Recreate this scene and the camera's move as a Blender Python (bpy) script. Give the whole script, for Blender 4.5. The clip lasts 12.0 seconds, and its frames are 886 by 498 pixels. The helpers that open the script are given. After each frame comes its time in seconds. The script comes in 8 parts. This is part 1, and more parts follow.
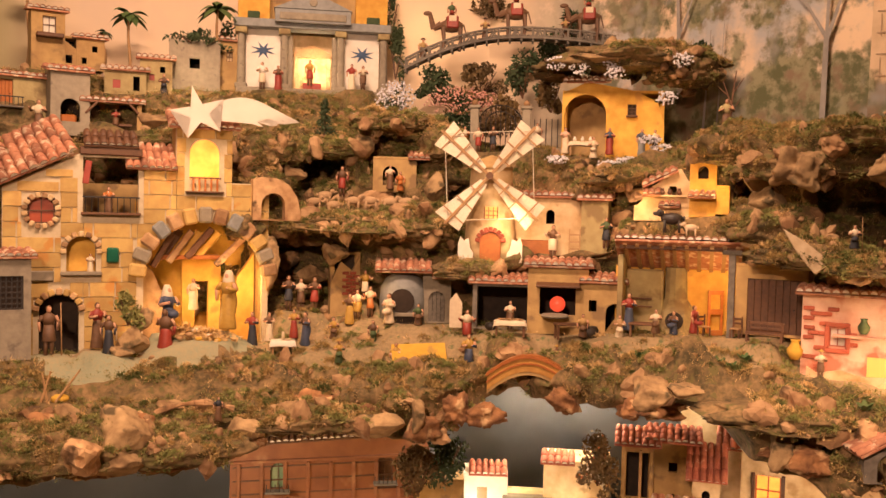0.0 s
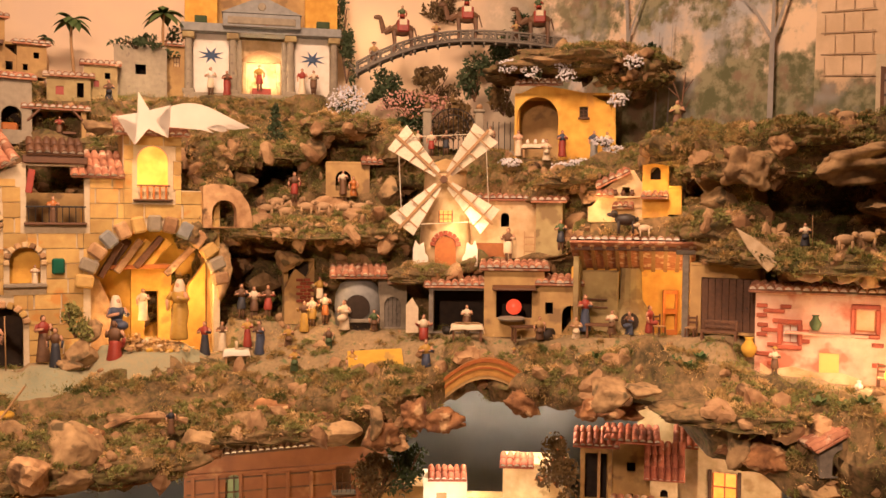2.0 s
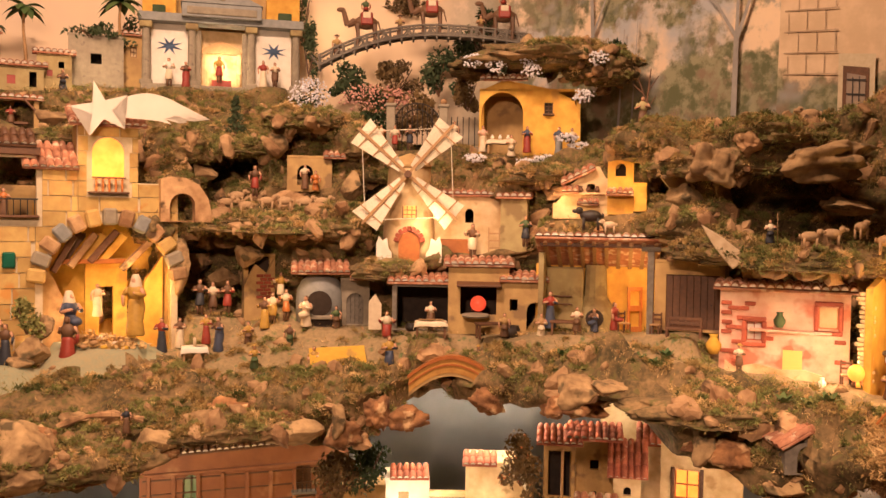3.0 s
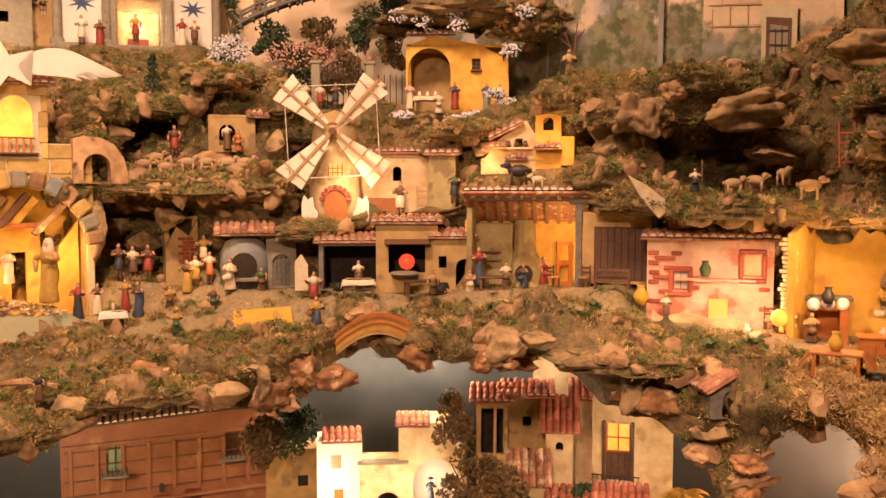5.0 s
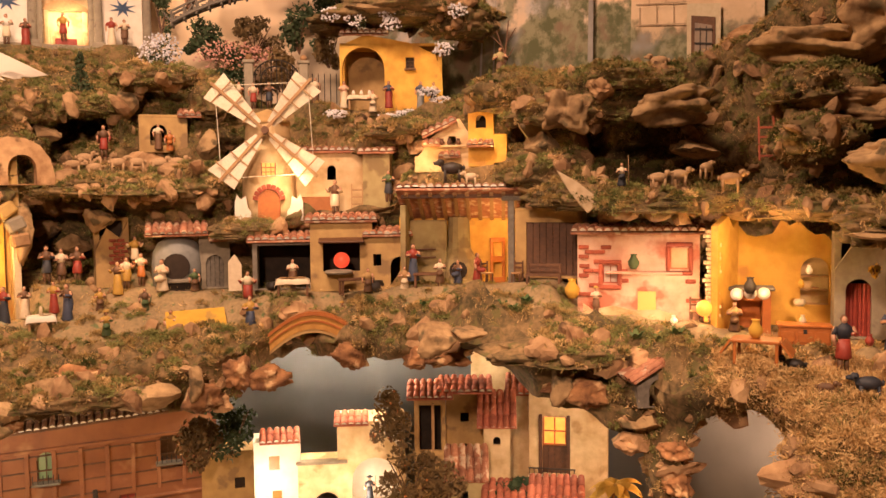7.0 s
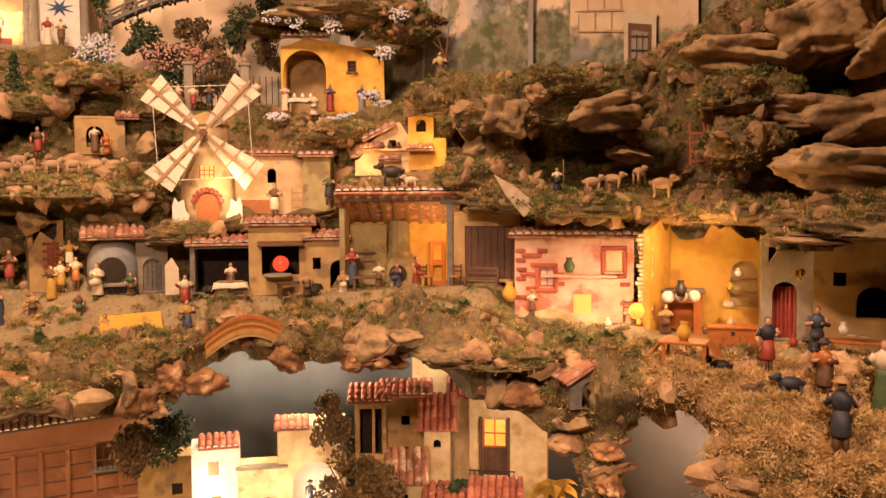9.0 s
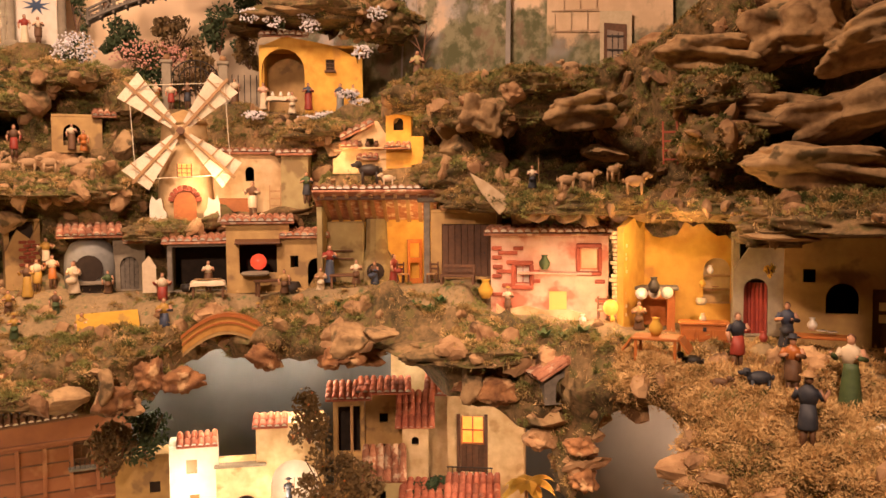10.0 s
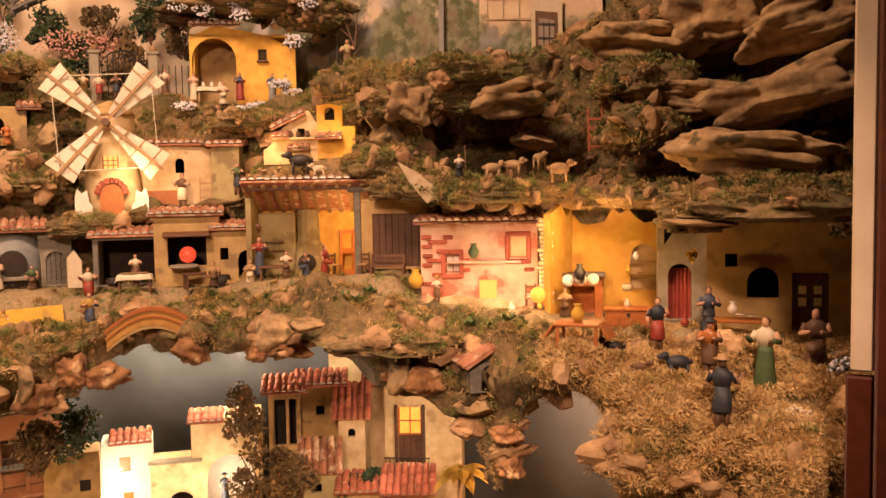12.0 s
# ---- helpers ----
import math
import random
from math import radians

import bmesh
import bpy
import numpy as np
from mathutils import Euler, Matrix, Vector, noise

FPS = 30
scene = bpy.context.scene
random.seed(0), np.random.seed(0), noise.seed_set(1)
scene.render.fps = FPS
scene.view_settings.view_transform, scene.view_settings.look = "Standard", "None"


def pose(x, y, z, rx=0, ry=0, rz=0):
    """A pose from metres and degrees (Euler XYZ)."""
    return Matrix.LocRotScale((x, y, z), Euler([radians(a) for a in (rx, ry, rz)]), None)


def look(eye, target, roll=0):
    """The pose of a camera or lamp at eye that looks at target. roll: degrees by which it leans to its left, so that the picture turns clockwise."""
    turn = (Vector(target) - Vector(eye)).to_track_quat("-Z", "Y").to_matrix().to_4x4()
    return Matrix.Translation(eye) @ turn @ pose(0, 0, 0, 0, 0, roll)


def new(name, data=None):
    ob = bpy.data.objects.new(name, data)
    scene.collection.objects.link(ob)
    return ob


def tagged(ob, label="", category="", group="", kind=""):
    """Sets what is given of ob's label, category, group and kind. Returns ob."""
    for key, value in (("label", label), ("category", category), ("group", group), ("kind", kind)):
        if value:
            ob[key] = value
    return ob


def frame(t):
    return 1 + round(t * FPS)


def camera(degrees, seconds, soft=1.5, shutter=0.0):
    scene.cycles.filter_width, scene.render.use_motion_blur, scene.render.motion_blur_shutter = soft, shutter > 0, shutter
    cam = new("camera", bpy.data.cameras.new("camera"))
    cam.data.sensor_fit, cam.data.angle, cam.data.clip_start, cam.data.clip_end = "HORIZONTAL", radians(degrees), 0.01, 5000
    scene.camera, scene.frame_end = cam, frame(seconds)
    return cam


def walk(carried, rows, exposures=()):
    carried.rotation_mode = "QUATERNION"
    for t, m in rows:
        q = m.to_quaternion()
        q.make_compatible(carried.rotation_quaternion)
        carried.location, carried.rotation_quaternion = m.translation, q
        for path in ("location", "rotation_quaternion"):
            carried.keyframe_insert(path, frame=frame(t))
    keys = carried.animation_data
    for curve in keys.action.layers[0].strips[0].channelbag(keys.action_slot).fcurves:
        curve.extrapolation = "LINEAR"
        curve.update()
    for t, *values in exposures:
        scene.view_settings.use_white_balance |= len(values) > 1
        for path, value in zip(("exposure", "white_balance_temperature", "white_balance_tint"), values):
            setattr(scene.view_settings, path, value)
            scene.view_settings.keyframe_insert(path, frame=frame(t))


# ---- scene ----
cam = camera(52.3, 12.0)
METRES, EYE, TILT, LEAN, TURN = 0.38, 1.5, 0.0, 0.0, 0.0
PATH = [
    (0, (-0.05, -0.335, 1.421), (-0.018, 1.663, 1.338), 1.4),
    (0.5, (-0.06, -0.339, 1.426), (-0.017, 1.659, 1.352), 1.1),
    (1, (-0.059, -0.335, 1.424), (0.0, 1.663, 1.351), 0.9),
    (1.5, (-0.052, -0.327, 1.423), (0.047, 1.669, 1.353), 0.7),
    (2, (-0.058, -0.31, 1.417), (0.078, 1.684, 1.347), 0.5),
    (2.5, (-0.066, -0.288, 1.416), (0.112, 1.703, 1.348), 0.7),
    (3, (-0.071, -0.263, 1.406), (0.154, 1.723, 1.333), 0.9),
    (4.8, (-0.022, -0.207, 1.353), (0.323, 1.758, 1.219), 0.0),
    (5, (-0.017, -0.213, 1.344), (0.34, 1.751, 1.212), -0.0),
    (5.5, (-0.002, -0.222, 1.342), (0.393, 1.734, 1.211), 0.1),
    (6, (0.011, -0.224, 1.331), (0.433, 1.726, 1.19), -0.1),
    (6.5, (0.015, -0.226, 1.326), (0.466, 1.717, 1.186), -0.1),
    (7, (0.026, -0.237, 1.327), (0.498, 1.702, 1.199), -0.6),
    (9, (0.073, -0.261, 1.327), (0.645, 1.651, 1.206), -0.4),
    (9.5, (0.083, -0.277, 1.326), (0.673, 1.63, 1.206), -0.4),
    (10, (0.09, -0.287, 1.321), (0.697, 1.615, 1.199), -0.4),
    (10.5, (0.101, -0.295, 1.323), (0.726, 1.601, 1.203), -0.7),
    (11, (0.119, -0.301, 1.316), (0.766, 1.587, 1.188), -0.5),
    (11.5, (0.157, -0.303, 1.312), (0.828, 1.576, 1.176), -0.7),
    (12, (0.194, -0.306, 1.309), (0.884, 1.566, 1.169), -1.0),
]
walk(cam, [(t, look(eye, target, roll)) for t, eye, target, roll in PATH])

# ---- light: the dim hall, one warm lamp bank over the visitors, added fill lights, small bulbs in the houses ----
EXPOSURE = 0.0
scene.view_settings.exposure = EXPOSURE
hall = bpy.data.worlds.new("hall")
scene.world = hall
hall.use_nodes = True
hall.node_tree.nodes["Background"].inputs[0].default_value = (1.0, 0.66, 0.4, 1)
hall.node_tree.nodes["Background"].inputs[1].default_value = 0.02


def lamp(name, kind, place, target, watts, colour, size=0.1, size_y=None, angle=60):
    data = bpy.data.lights.new(name, kind)
    data.energy, data.color = watts, colour
    ob = new(name, data)
    ob.matrix_world = look(place, target)
    if kind == "AREA":
        data.shape, data.size, data.size_y = "RECTANGLE", size, size_y or size
    else:
        data.shadow_soft_size = size
    if kind == "SPOT":
        data.spot_size, data.spot_blend = radians(angle), 0.6
    return ob


WARM, YELLOW, COOL = (1.0, 0.625, 0.42), (1.0, 0.56, 0.2), (1.0, 0.8, 0.6)
lamp("hall_lamps", "AREA", (-0.48, 1.5, 3.7), (-0.15, 3.4, 1.1), 146, WARM, 1.3, 0.25)
# two unseen fill spots, added to brighten the right and left front banks
lamp("bank_fill_spot", "SPOT", (0.3, -0.8, 2.7), (1.27, 1.85, 0.62), 370, WARM, 0.08, angle=31)
lamp("bank_fill_spot", "SPOT", (-0.7, -1.0, 2.45), (-0.55, 2.75, 0.62), 450, WARM, 0.12, angle=66)
# unseen area fill, added to lift the left of the canvas
lamp("backdrop_fill", "AREA", (-1.6, 3.1, 3.3), (-1.4, 4.8, 2.2), 11, WARM, 1.8, 0.2)


# ---- materials ----
def surface(name, a, b, grain=30.0, rough=0.85, bump=0.4, metal=0.0, blotch=3.0, fleck=None, fleck_at=0.62, vary=0.0, glow=0.0, coat=0.0):
    """Two colours mixed by grain and by broad blotches, with relief; fleck: a third colour in spots."""
    m = bpy.data.materials.new(name)
    m.use_nodes = True
    nt = m.node_tree
    bs = nt.nodes["Principled BSDF"]
    bs.inputs["Roughness"].default_value, bs.inputs["Metallic"].default_value = rough, metal
    bs.inputs["Coat Weight"].default_value = coat
    geo = nt.nodes.new("ShaderNodeNewGeometry")

    def tex(scale, detail):
        n = nt.nodes.new("ShaderNodeTexNoise")
        n.inputs["Scale"].default_value, n.inputs["Detail"].default_value = scale, detail
        nt.links.new(geo.outputs["Position"], n.inputs["Vector"])
        return n.outputs["Fac"]

    def ramp(fac, lo, hi):
        n = nt.nodes.new("ShaderNodeMapRange")
        n.inputs[1].default_value, n.inputs[2].default_value = lo, hi
        nt.links.new(fac, n.inputs[0])
        return n.outputs[0]

    def mix(fac, one, two):
        n = nt.nodes.new("ShaderNodeMix")
        n.data_type = "RGBA"
        nt.links.new(fac, n.inputs[0])
        for socket, value in ((n.inputs[6], one), (n.inputs[7], two)):
            if isinstance(value, tuple):
                socket.default_value = (*value, 1)
            else:
                nt.links.new(value, socket)
        return n.outputs[2]

    fine, broad = tex(grain, 6), tex(blotch, 4)
    both = nt.nodes.new("ShaderNodeMath")
    both.operation = "ADD"
    nt.links.new(ramp(fine, 0.3, 0.7), both.inputs[0])
    nt.links.new(ramp(broad, 0.35, 0.65), both.inputs[1])
    colour = mix(ramp(both.outputs[0], 0.3, 1.7), a, b)
    if fleck:
        colour = mix(ramp(tex(grain * 0.45, 3), fleck_at, fleck_at + 0.08), colour, fleck)
    if vary:
        info = nt.nodes.new("ShaderNodeObjectInfo")
        hsv = nt.nodes.new("ShaderNodeHueSaturation")
        n = nt.nodes.new("ShaderNodeMapRange")
        n.inputs[3].default_value, n.inputs[4].default_value = 1 - vary, 1 + vary
        nt.links.new(info.outputs["Random"], n.inputs[0])
        nt.links.new(n.outputs[0], hsv.inputs["Value"])
        nt.links.new(colour, hsv.inputs["Color"])
        colour = hsv.outputs["Color"]
    nt.links.new(colour, bs.inputs["Base Color"])
    if bump:
        bp = nt.nodes.new("ShaderNodeBump")
        bp.inputs["Strength"].default_value, bp.inputs["Distance"].default_value = bump, 0.15 / grain
        nt.links.new(fine, bp.inputs["Height"])
        nt.links.new(bp.outputs[0], bs.inputs["Normal"])
    if glow:
        nt.links.new(colour, bs.inputs["Emission Color"])
        bs.inputs["Emission Strength"].default_value = glow
    return m


M_EARTH = surface("mossy earth", (0.06, 0.045, 0.017), (0.27, 0.17, 0.075), 60, 0.95, 1.0, blotch=10, fleck=(0.13, 0.105, 0.035), fleck_at=0.55)
M_PLAZA = surface("sawdust ground", (0.36, 0.25, 0.13), (0.2, 0.15, 0.075), 70, 0.95, 0.8, fleck=(0.13, 0.15, 0.06), fleck_at=0.6)
M_TURQ = surface("dyed green sawdust", (0.27, 0.28, 0.18), (0.36, 0.29, 0.16), 80, 0.95, 0.8)
M_MOSS = surface("dry moss", (0.2, 0.14, 0.042), (0.46, 0.3, 0.11), 40, 0.95, 0, blotch=13, fleck=(0.08, 0.09, 0.018), fleck_at=0.52)
M_STRAWMOSS = surface("straw coloured moss", (0.72, 0.5, 0.23), (0.46, 0.28, 0.1), 30, 0.9, 0, blotch=16)
M_CORK = surface("cork bark rock", (0.54, 0.34, 0.17), (0.24, 0.12, 0.052), 26, 0.9, 1.0, blotch=7, fleck=(0.1, 0.055, 0.025), fleck_at=0.6, vary=0.3)
M_BOULDER = surface("painted plaster boulder", (0.5, 0.33, 0.16), (0.19, 0.11, 0.05), 34, 0.95, 1.0, blotch=6, fleck=(0.12, 0.085, 0.04), fleck_at=0.58, vary=0.15)
M_TERRA = surface("terracotta", (0.44, 0.2, 0.11), (0.27, 0.1, 0.055), 60, 0.85, 0.4, blotch=16, fleck=(0.56, 0.4, 0.27), fleck_at=0.55, vary=0.35)
M_TERRA_RED = surface("red terracotta", (0.44, 0.14, 0.075), (0.27, 0.07, 0.04), 60, 0.85, 0.4, blotch=16, fleck=(0.55, 0.3, 0.2), fleck_at=0.64, vary=0.3)
M_MORTAR = surface("white mortar", (0.75, 0.68, 0.58), (0.55, 0.46, 0.36), 90, 0.9, 0.4)
M_OCHRE = surface("ochre plaster", (0.5, 0.33, 0.13), (0.36, 0.22, 0.09), 25, 0.9, 0.7, blotch=8, fleck=(0.27, 0.17, 0.08), fleck_at=0.56)
M_OLIVE = surface("olive plaster", (0.42, 0.34, 0.16), (0.3, 0.22, 0.1), 25, 0.9, 0.7, blotch=8, fleck=(0.24, 0.17, 0.08), fleck_at=0.56)
M_YELLOW = surface("yellow plaster", (0.76, 0.46, 0.09), (0.56, 0.28, 0.045), 22, 0.88, 0.5, blotch=6, fleck=(0.5, 0.26, 0.06), fleck_at=0.62)
M_CREAM = surface("cream plaster", (0.74, 0.56, 0.32), (0.5, 0.33, 0.16), 24, 0.88, 0.6, blotch=7, fleck=(0.4, 0.25, 0.11), fleck_at=0.6)
M_WHITE = surface("whitewash", (0.8, 0.74, 0.64), (0.66, 0.58, 0.47), 20, 0.85, 0.3)
M_PINK = surface("pink plaster", (0.6, 0.3, 0.2), (0.74, 0.52, 0.38), 22, 0.9, 0.6, blotch=9, fleck=(0.48, 0.17, 0.1), fleck_at=0.57)
M_REDFACADE = surface("red brown facade", (0.3, 0.12, 0.05), (0.22, 0.085, 0.04), 16, 0.9, 0.4, blotch=5, fleck=(0.36, 0.17, 0.08), fleck_at=0.6)
M_GREY = surface("grey stone", (0.33, 0.28, 0.2), (0.22, 0.18, 0.13), 40, 0.85, 0.5, fleck=(0.16, 0.13, 0.1), fleck_at=0.65)
M_SLATE = surface("blue grey stone", (0.3, 0.3, 0.28), (0.2, 0.2, 0.19), 40, 0.8, 0.4)
M_BLOCK = surface("sandstone block", (0.56, 0.38, 0.13), (0.42, 0.25, 0.08), 30, 0.88, 0.5, blotch=9, fleck=(0.5, 0.24, 0.06), fleck_at=0.6, vary=0.2)
M_JOINT = surface("pale joint", (0.6, 0.5, 0.34), (0.5, 0.4, 0.25), 60, 0.9, 0.3)
M_WOOD = surface("dark stained wood", (0.16, 0.07, 0.03), (0.08, 0.035, 0.016), 70, 0.6, 0.3, vary=0.15)
M_PALEWOOD = surface("pale wood", (0.45, 0.27, 0.12), (0.3, 0.16, 0.065), 70, 0.65, 0.3, vary=0.1)
M_ORANGEWOOD = surface("orange varnished wood", (0.5, 0.17, 0.04), (0.36, 0.11, 0.025), 50, 0.4, 0.2, coat=0.3)
M_GREYWOOD = surface("weathered grey wood", (0.22, 0.19, 0.15), (0.12, 0.1, 0.08), 60, 0.8, 0.4)
M_BLACK = surface("blackened iron", (0.02, 0.017, 0.014), (0.04, 0.03, 0.025), 60, 0.5, 0.2)
# soot in hearths and ovens; elsewhere near-black painted as the shade indoors
M_SOOT_SHADE = surface("soot and indoor shade", (0.02, 0.014, 0.01), (0.045, 0.028, 0.018), 40, 0.95, 0.3)
M_CANVAS = surface("sail canvas", (0.78, 0.7, 0.55), (0.66, 0.56, 0.4), 120, 0.9, 0.2)
M_SKIN = surface("painted flesh", (0.55, 0.3, 0.18), (0.46, 0.23, 0.13), 60, 0.55, 0)
M_BROWN = surface("brown paint", (0.17, 0.085, 0.04), (0.1, 0.05, 0.025), 60, 0.6, 0.1)
M_RED = surface("red paint", (0.34, 0.05, 0.028), (0.22, 0.03, 0.02), 60, 0.55, 0.1)
M_BLUE = surface("blue paint", (0.06, 0.075, 0.12), (0.035, 0.045, 0.08), 60, 0.55, 0.1)
M_NAVY = surface("dark blue paint", (0.025, 0.028, 0.04), (0.04, 0.042, 0.05), 60, 0.6, 0.1)
M_GREEN = surface("green paint", (0.08, 0.12, 0.04), (0.05, 0.08, 0.03), 60, 0.6, 0.1)
M_IVORY = surface("ivory paint", (0.72, 0.6, 0.42), (0.58, 0.45, 0.29), 60, 0.6, 0.1)
M_GOLD = surface("ochre gold paint", (0.5, 0.3, 0.06), (0.36, 0.2, 0.04), 60, 0.5, 0.1)
M_FLEECE = surface("sheep fleece", (0.5, 0.33, 0.18), (0.36, 0.22, 0.11), 160, 0.9, 0.8)
M_OLIVEMOSS = surface("olive green moss", (0.14, 0.15, 0.035), (0.3, 0.28, 0.09), 40, 0.95, 0, blotch=12)
M_LEAF = surface("green leaves", (0.04, 0.09, 0.02), (0.09, 0.13, 0.035), 30, 0.7, 0)
M_DARKLEAF = surface("dark foliage", (0.025, 0.05, 0.015), (0.06, 0.08, 0.03), 30, 0.8, 0)
M_DRYLEAF = surface("dry brown foliage", (0.2, 0.12, 0.04), (0.1, 0.065, 0.025), 30, 0.8, 0)
M_BLOSSOM = surface("white blossom", (0.8, 0.76, 0.76), (0.62, 0.6, 0.66), 30, 0.7, 0)
M_PINKBLOSSOM = surface("pink blossom", (0.6, 0.28, 0.22), (0.7, 0.42, 0.34), 30, 0.7, 0)
M_BRICK = surface("red brick", (0.4, 0.1, 0.05), (0.3, 0.07, 0.04), 50, 0.9, 0.5, vary=0.25)
M_STAR = surface("glossy white star board", (0.7, 0.62, 0.52), (0.6, 0.52, 0.42), 10, 0.35, 0)
M_CLOTH = surface("yellow cloth", (0.6, 0.36, 0.05), (0.5, 0.28, 0.035), 40, 0.95, 0.5, fleck=(0.4, 0.24, 0.06), fleck_at=0.62)
M_BRIDGE = surface("ochre bridge stone", (0.55, 0.3, 0.07), (0.42, 0.2, 0.045), 40, 0.85, 0.5)
M_CURTAIN = surface("grey backing paper", (0.5, 0.52, 0.54), (0.42, 0.44, 0.46), 8, 0.9, 0.1)
M_LIT = surface("lit window pane", (1.0, 0.46, 0.08), (1.0, 0.34, 0.04), 30, 0.5, 0, blotch=14, glow=0.95)
M_LITDIM = surface("dim lit pane", (1.0, 0.45, 0.12), (1.0, 0.4, 0.1), 12, 0.5, 0, glow=0.45)
M_EMBER = surface("glowing red bulb", (1.0, 0.05, 0.02), (1.0, 0.12, 0.05), 20, 0.3, 0, glow=0.8)
M_FRAMEWOOD = surface("varnished red brown wood", (0.09, 0.02, 0.008), (0.05, 0.012, 0.006), 40, 0.35, 0.1)
M_POSTWHITE = surface("cream painted post", (0.6, 0.47, 0.33), (0.52, 0.4, 0.27), 12, 0.5, 0.05)
M_ROOM = surface("hall wall", (0.3, 0.22, 0.15), (0.24, 0.17, 0.11), 6, 0.9, 0.1)
M_PLATE = surface("white glazed ware", (0.8, 0.74, 0.66), (0.7, 0.62, 0.5), 60, 0.3, 0)


# ---- building helpers ----
CENTRE = (0.0, -0.25)


def facing(p, turn=0.0):
    """The turn about z that shows a thing's front to the visitors, and some degrees more."""
    return -math.degrees(math.atan2(p[0] - CENTRE[0], p[1] - CENTRE[1])) + turn


def thing(name, label, category, p, turn=0.0, group="", kind="", lean=0.0):
    ob = new(name)
    ob.empty_display_size = 0.02
    ob.matrix_world = pose(*p, lean, 0, facing(p, turn))
    pad(p)
    return tagged(ob, label, category, group, kind)


def finish(name, bm, mats, smooth=False):
    bmesh.ops.recalc_face_normals(bm, faces=bm.faces)
    me = bpy.data.meshes.new(name)
    bm.to_mesh(me)
    bm.free()
    for m in mats if isinstance(mats, (list, tuple)) else [mats]:
        me.materials.append(m)
    if smooth:
        me.polygons.foreach_set("use_smooth", [True] * len(me.polygons))
    return me


def part(name, bm, mats, parent, label="", smooth=False):
    ob = new(name, finish(name, bm, mats, smooth) if isinstance(bm, bmesh.types.BMesh) else bm)
    ob.parent = parent
    return tagged(ob, label)


def solo(name, bm, mats, p, label, category, turn=0.0, group="", kind="", smooth=False, scale=1.0, lean=0.0, stand=0.0):
    ob = new(name, finish(name, bm, mats, smooth) if isinstance(bm, bmesh.types.BMesh) else bm)
    ob.matrix_world = pose(*p, lean, 0, facing(p, turn)) @ Matrix.Scale(scale, 4)
    if stand:
        pad(p, stand)
    return tagged(ob, label, category, group, kind)


def mark(bm, before, mi):
    for f in list(bm.faces)[before:]:
        f.material_index = mi


def box(bm, c, s, mi=0, turn=None, bev=0.0):
    n = len(bm.faces)
    if bev:
        tmp = bmesh.new()
        bmesh.ops.create_cube(tmp, size=1, matrix=Matrix.Diagonal((*s, 1)))
        bmesh.ops.bevel(tmp, geom=list(tmp.edges), offset=bev, segments=1, affect="EDGES", profile=0.7)
        m = Matrix.Translation(c) @ (turn or Matrix())
        vs = [bm.verts.new(m @ v.co) for v in tmp.verts]
        tmp.verts.index_update()
        for f in tmp.faces:
            bm.faces.new([vs[v.index] for v in f.verts]).material_index = mi
        tmp.free()
    else:
        bmesh.ops.create_cube(bm, size=1, matrix=Matrix.Translation(c) @ (turn or Matrix()) @ Matrix.Diagonal((*s, 1)))
        mark(bm, n, mi)
    return bm


def rod(bm, a, b, ra, rb=None, mi=0, seg=8):
    a, b = Vector(a), Vector(b)
    d = b - a
    n = len(bm.faces)
    bmesh.ops.create_cone(bm, cap_ends=True, segments=seg, radius1=ra, radius2=ra if rb is None else rb, depth=max(d.length, 1e-5),
                          matrix=Matrix.Translation((a + b) / 2) @ d.to_track_quat("Z", "Y").to_matrix().to_4x4())
    mark(bm, n, mi)
    return bm


def ball(bm, c, r, mi=0, sub=2, turn=None):
    n = len(bm.faces)
    r = r if isinstance(r, tuple) else (r, r, r)
    bmesh.ops.create_icosphere(bm, subdivisions=sub, radius=1, matrix=Matrix.Translation(c) @ (turn or Matrix()) @ Matrix.Diagonal((*r, 1)))
    mark(bm, n, mi)
    return bm


def lathe(bm, profile, seg=14, mi=0, c=(0, 0, 0), squash=1.0):
    rings = []
    for r, z in profile:
        rings.append([bm.verts.new((c[0] + r * math.cos(2 * math.pi * k / seg), c[1] + squash * r * math.sin(2 * math.pi * k / seg), c[2] + z)) for k in range(seg)])
    for lo, hi in zip(rings, rings[1:]):
        for k in range(seg):
            bm.faces.new((lo[k], lo[(k + 1) % seg], hi[(k + 1) % seg], hi[k])).material_index = mi
    bm.faces.new(rings[0][::-1]).material_index = mi
    bm.faces.new(rings[-1]).material_index = mi
    return bm


def arch_points(cx, z0, w, h, arch):
    if not arch:
        return [(cx - w / 2, z0), (cx + w / 2, z0), (cx + w / 2, z0 + h), (cx - w / 2, z0 + h)]
    r = w / 2
    top = [(cx + r * math.cos(math.pi * k / 10), z0 + h - r + r * math.sin(math.pi * k / 10)) for k in range(11)]
    return [(cx - r, z0), (cx + r, z0)] + top


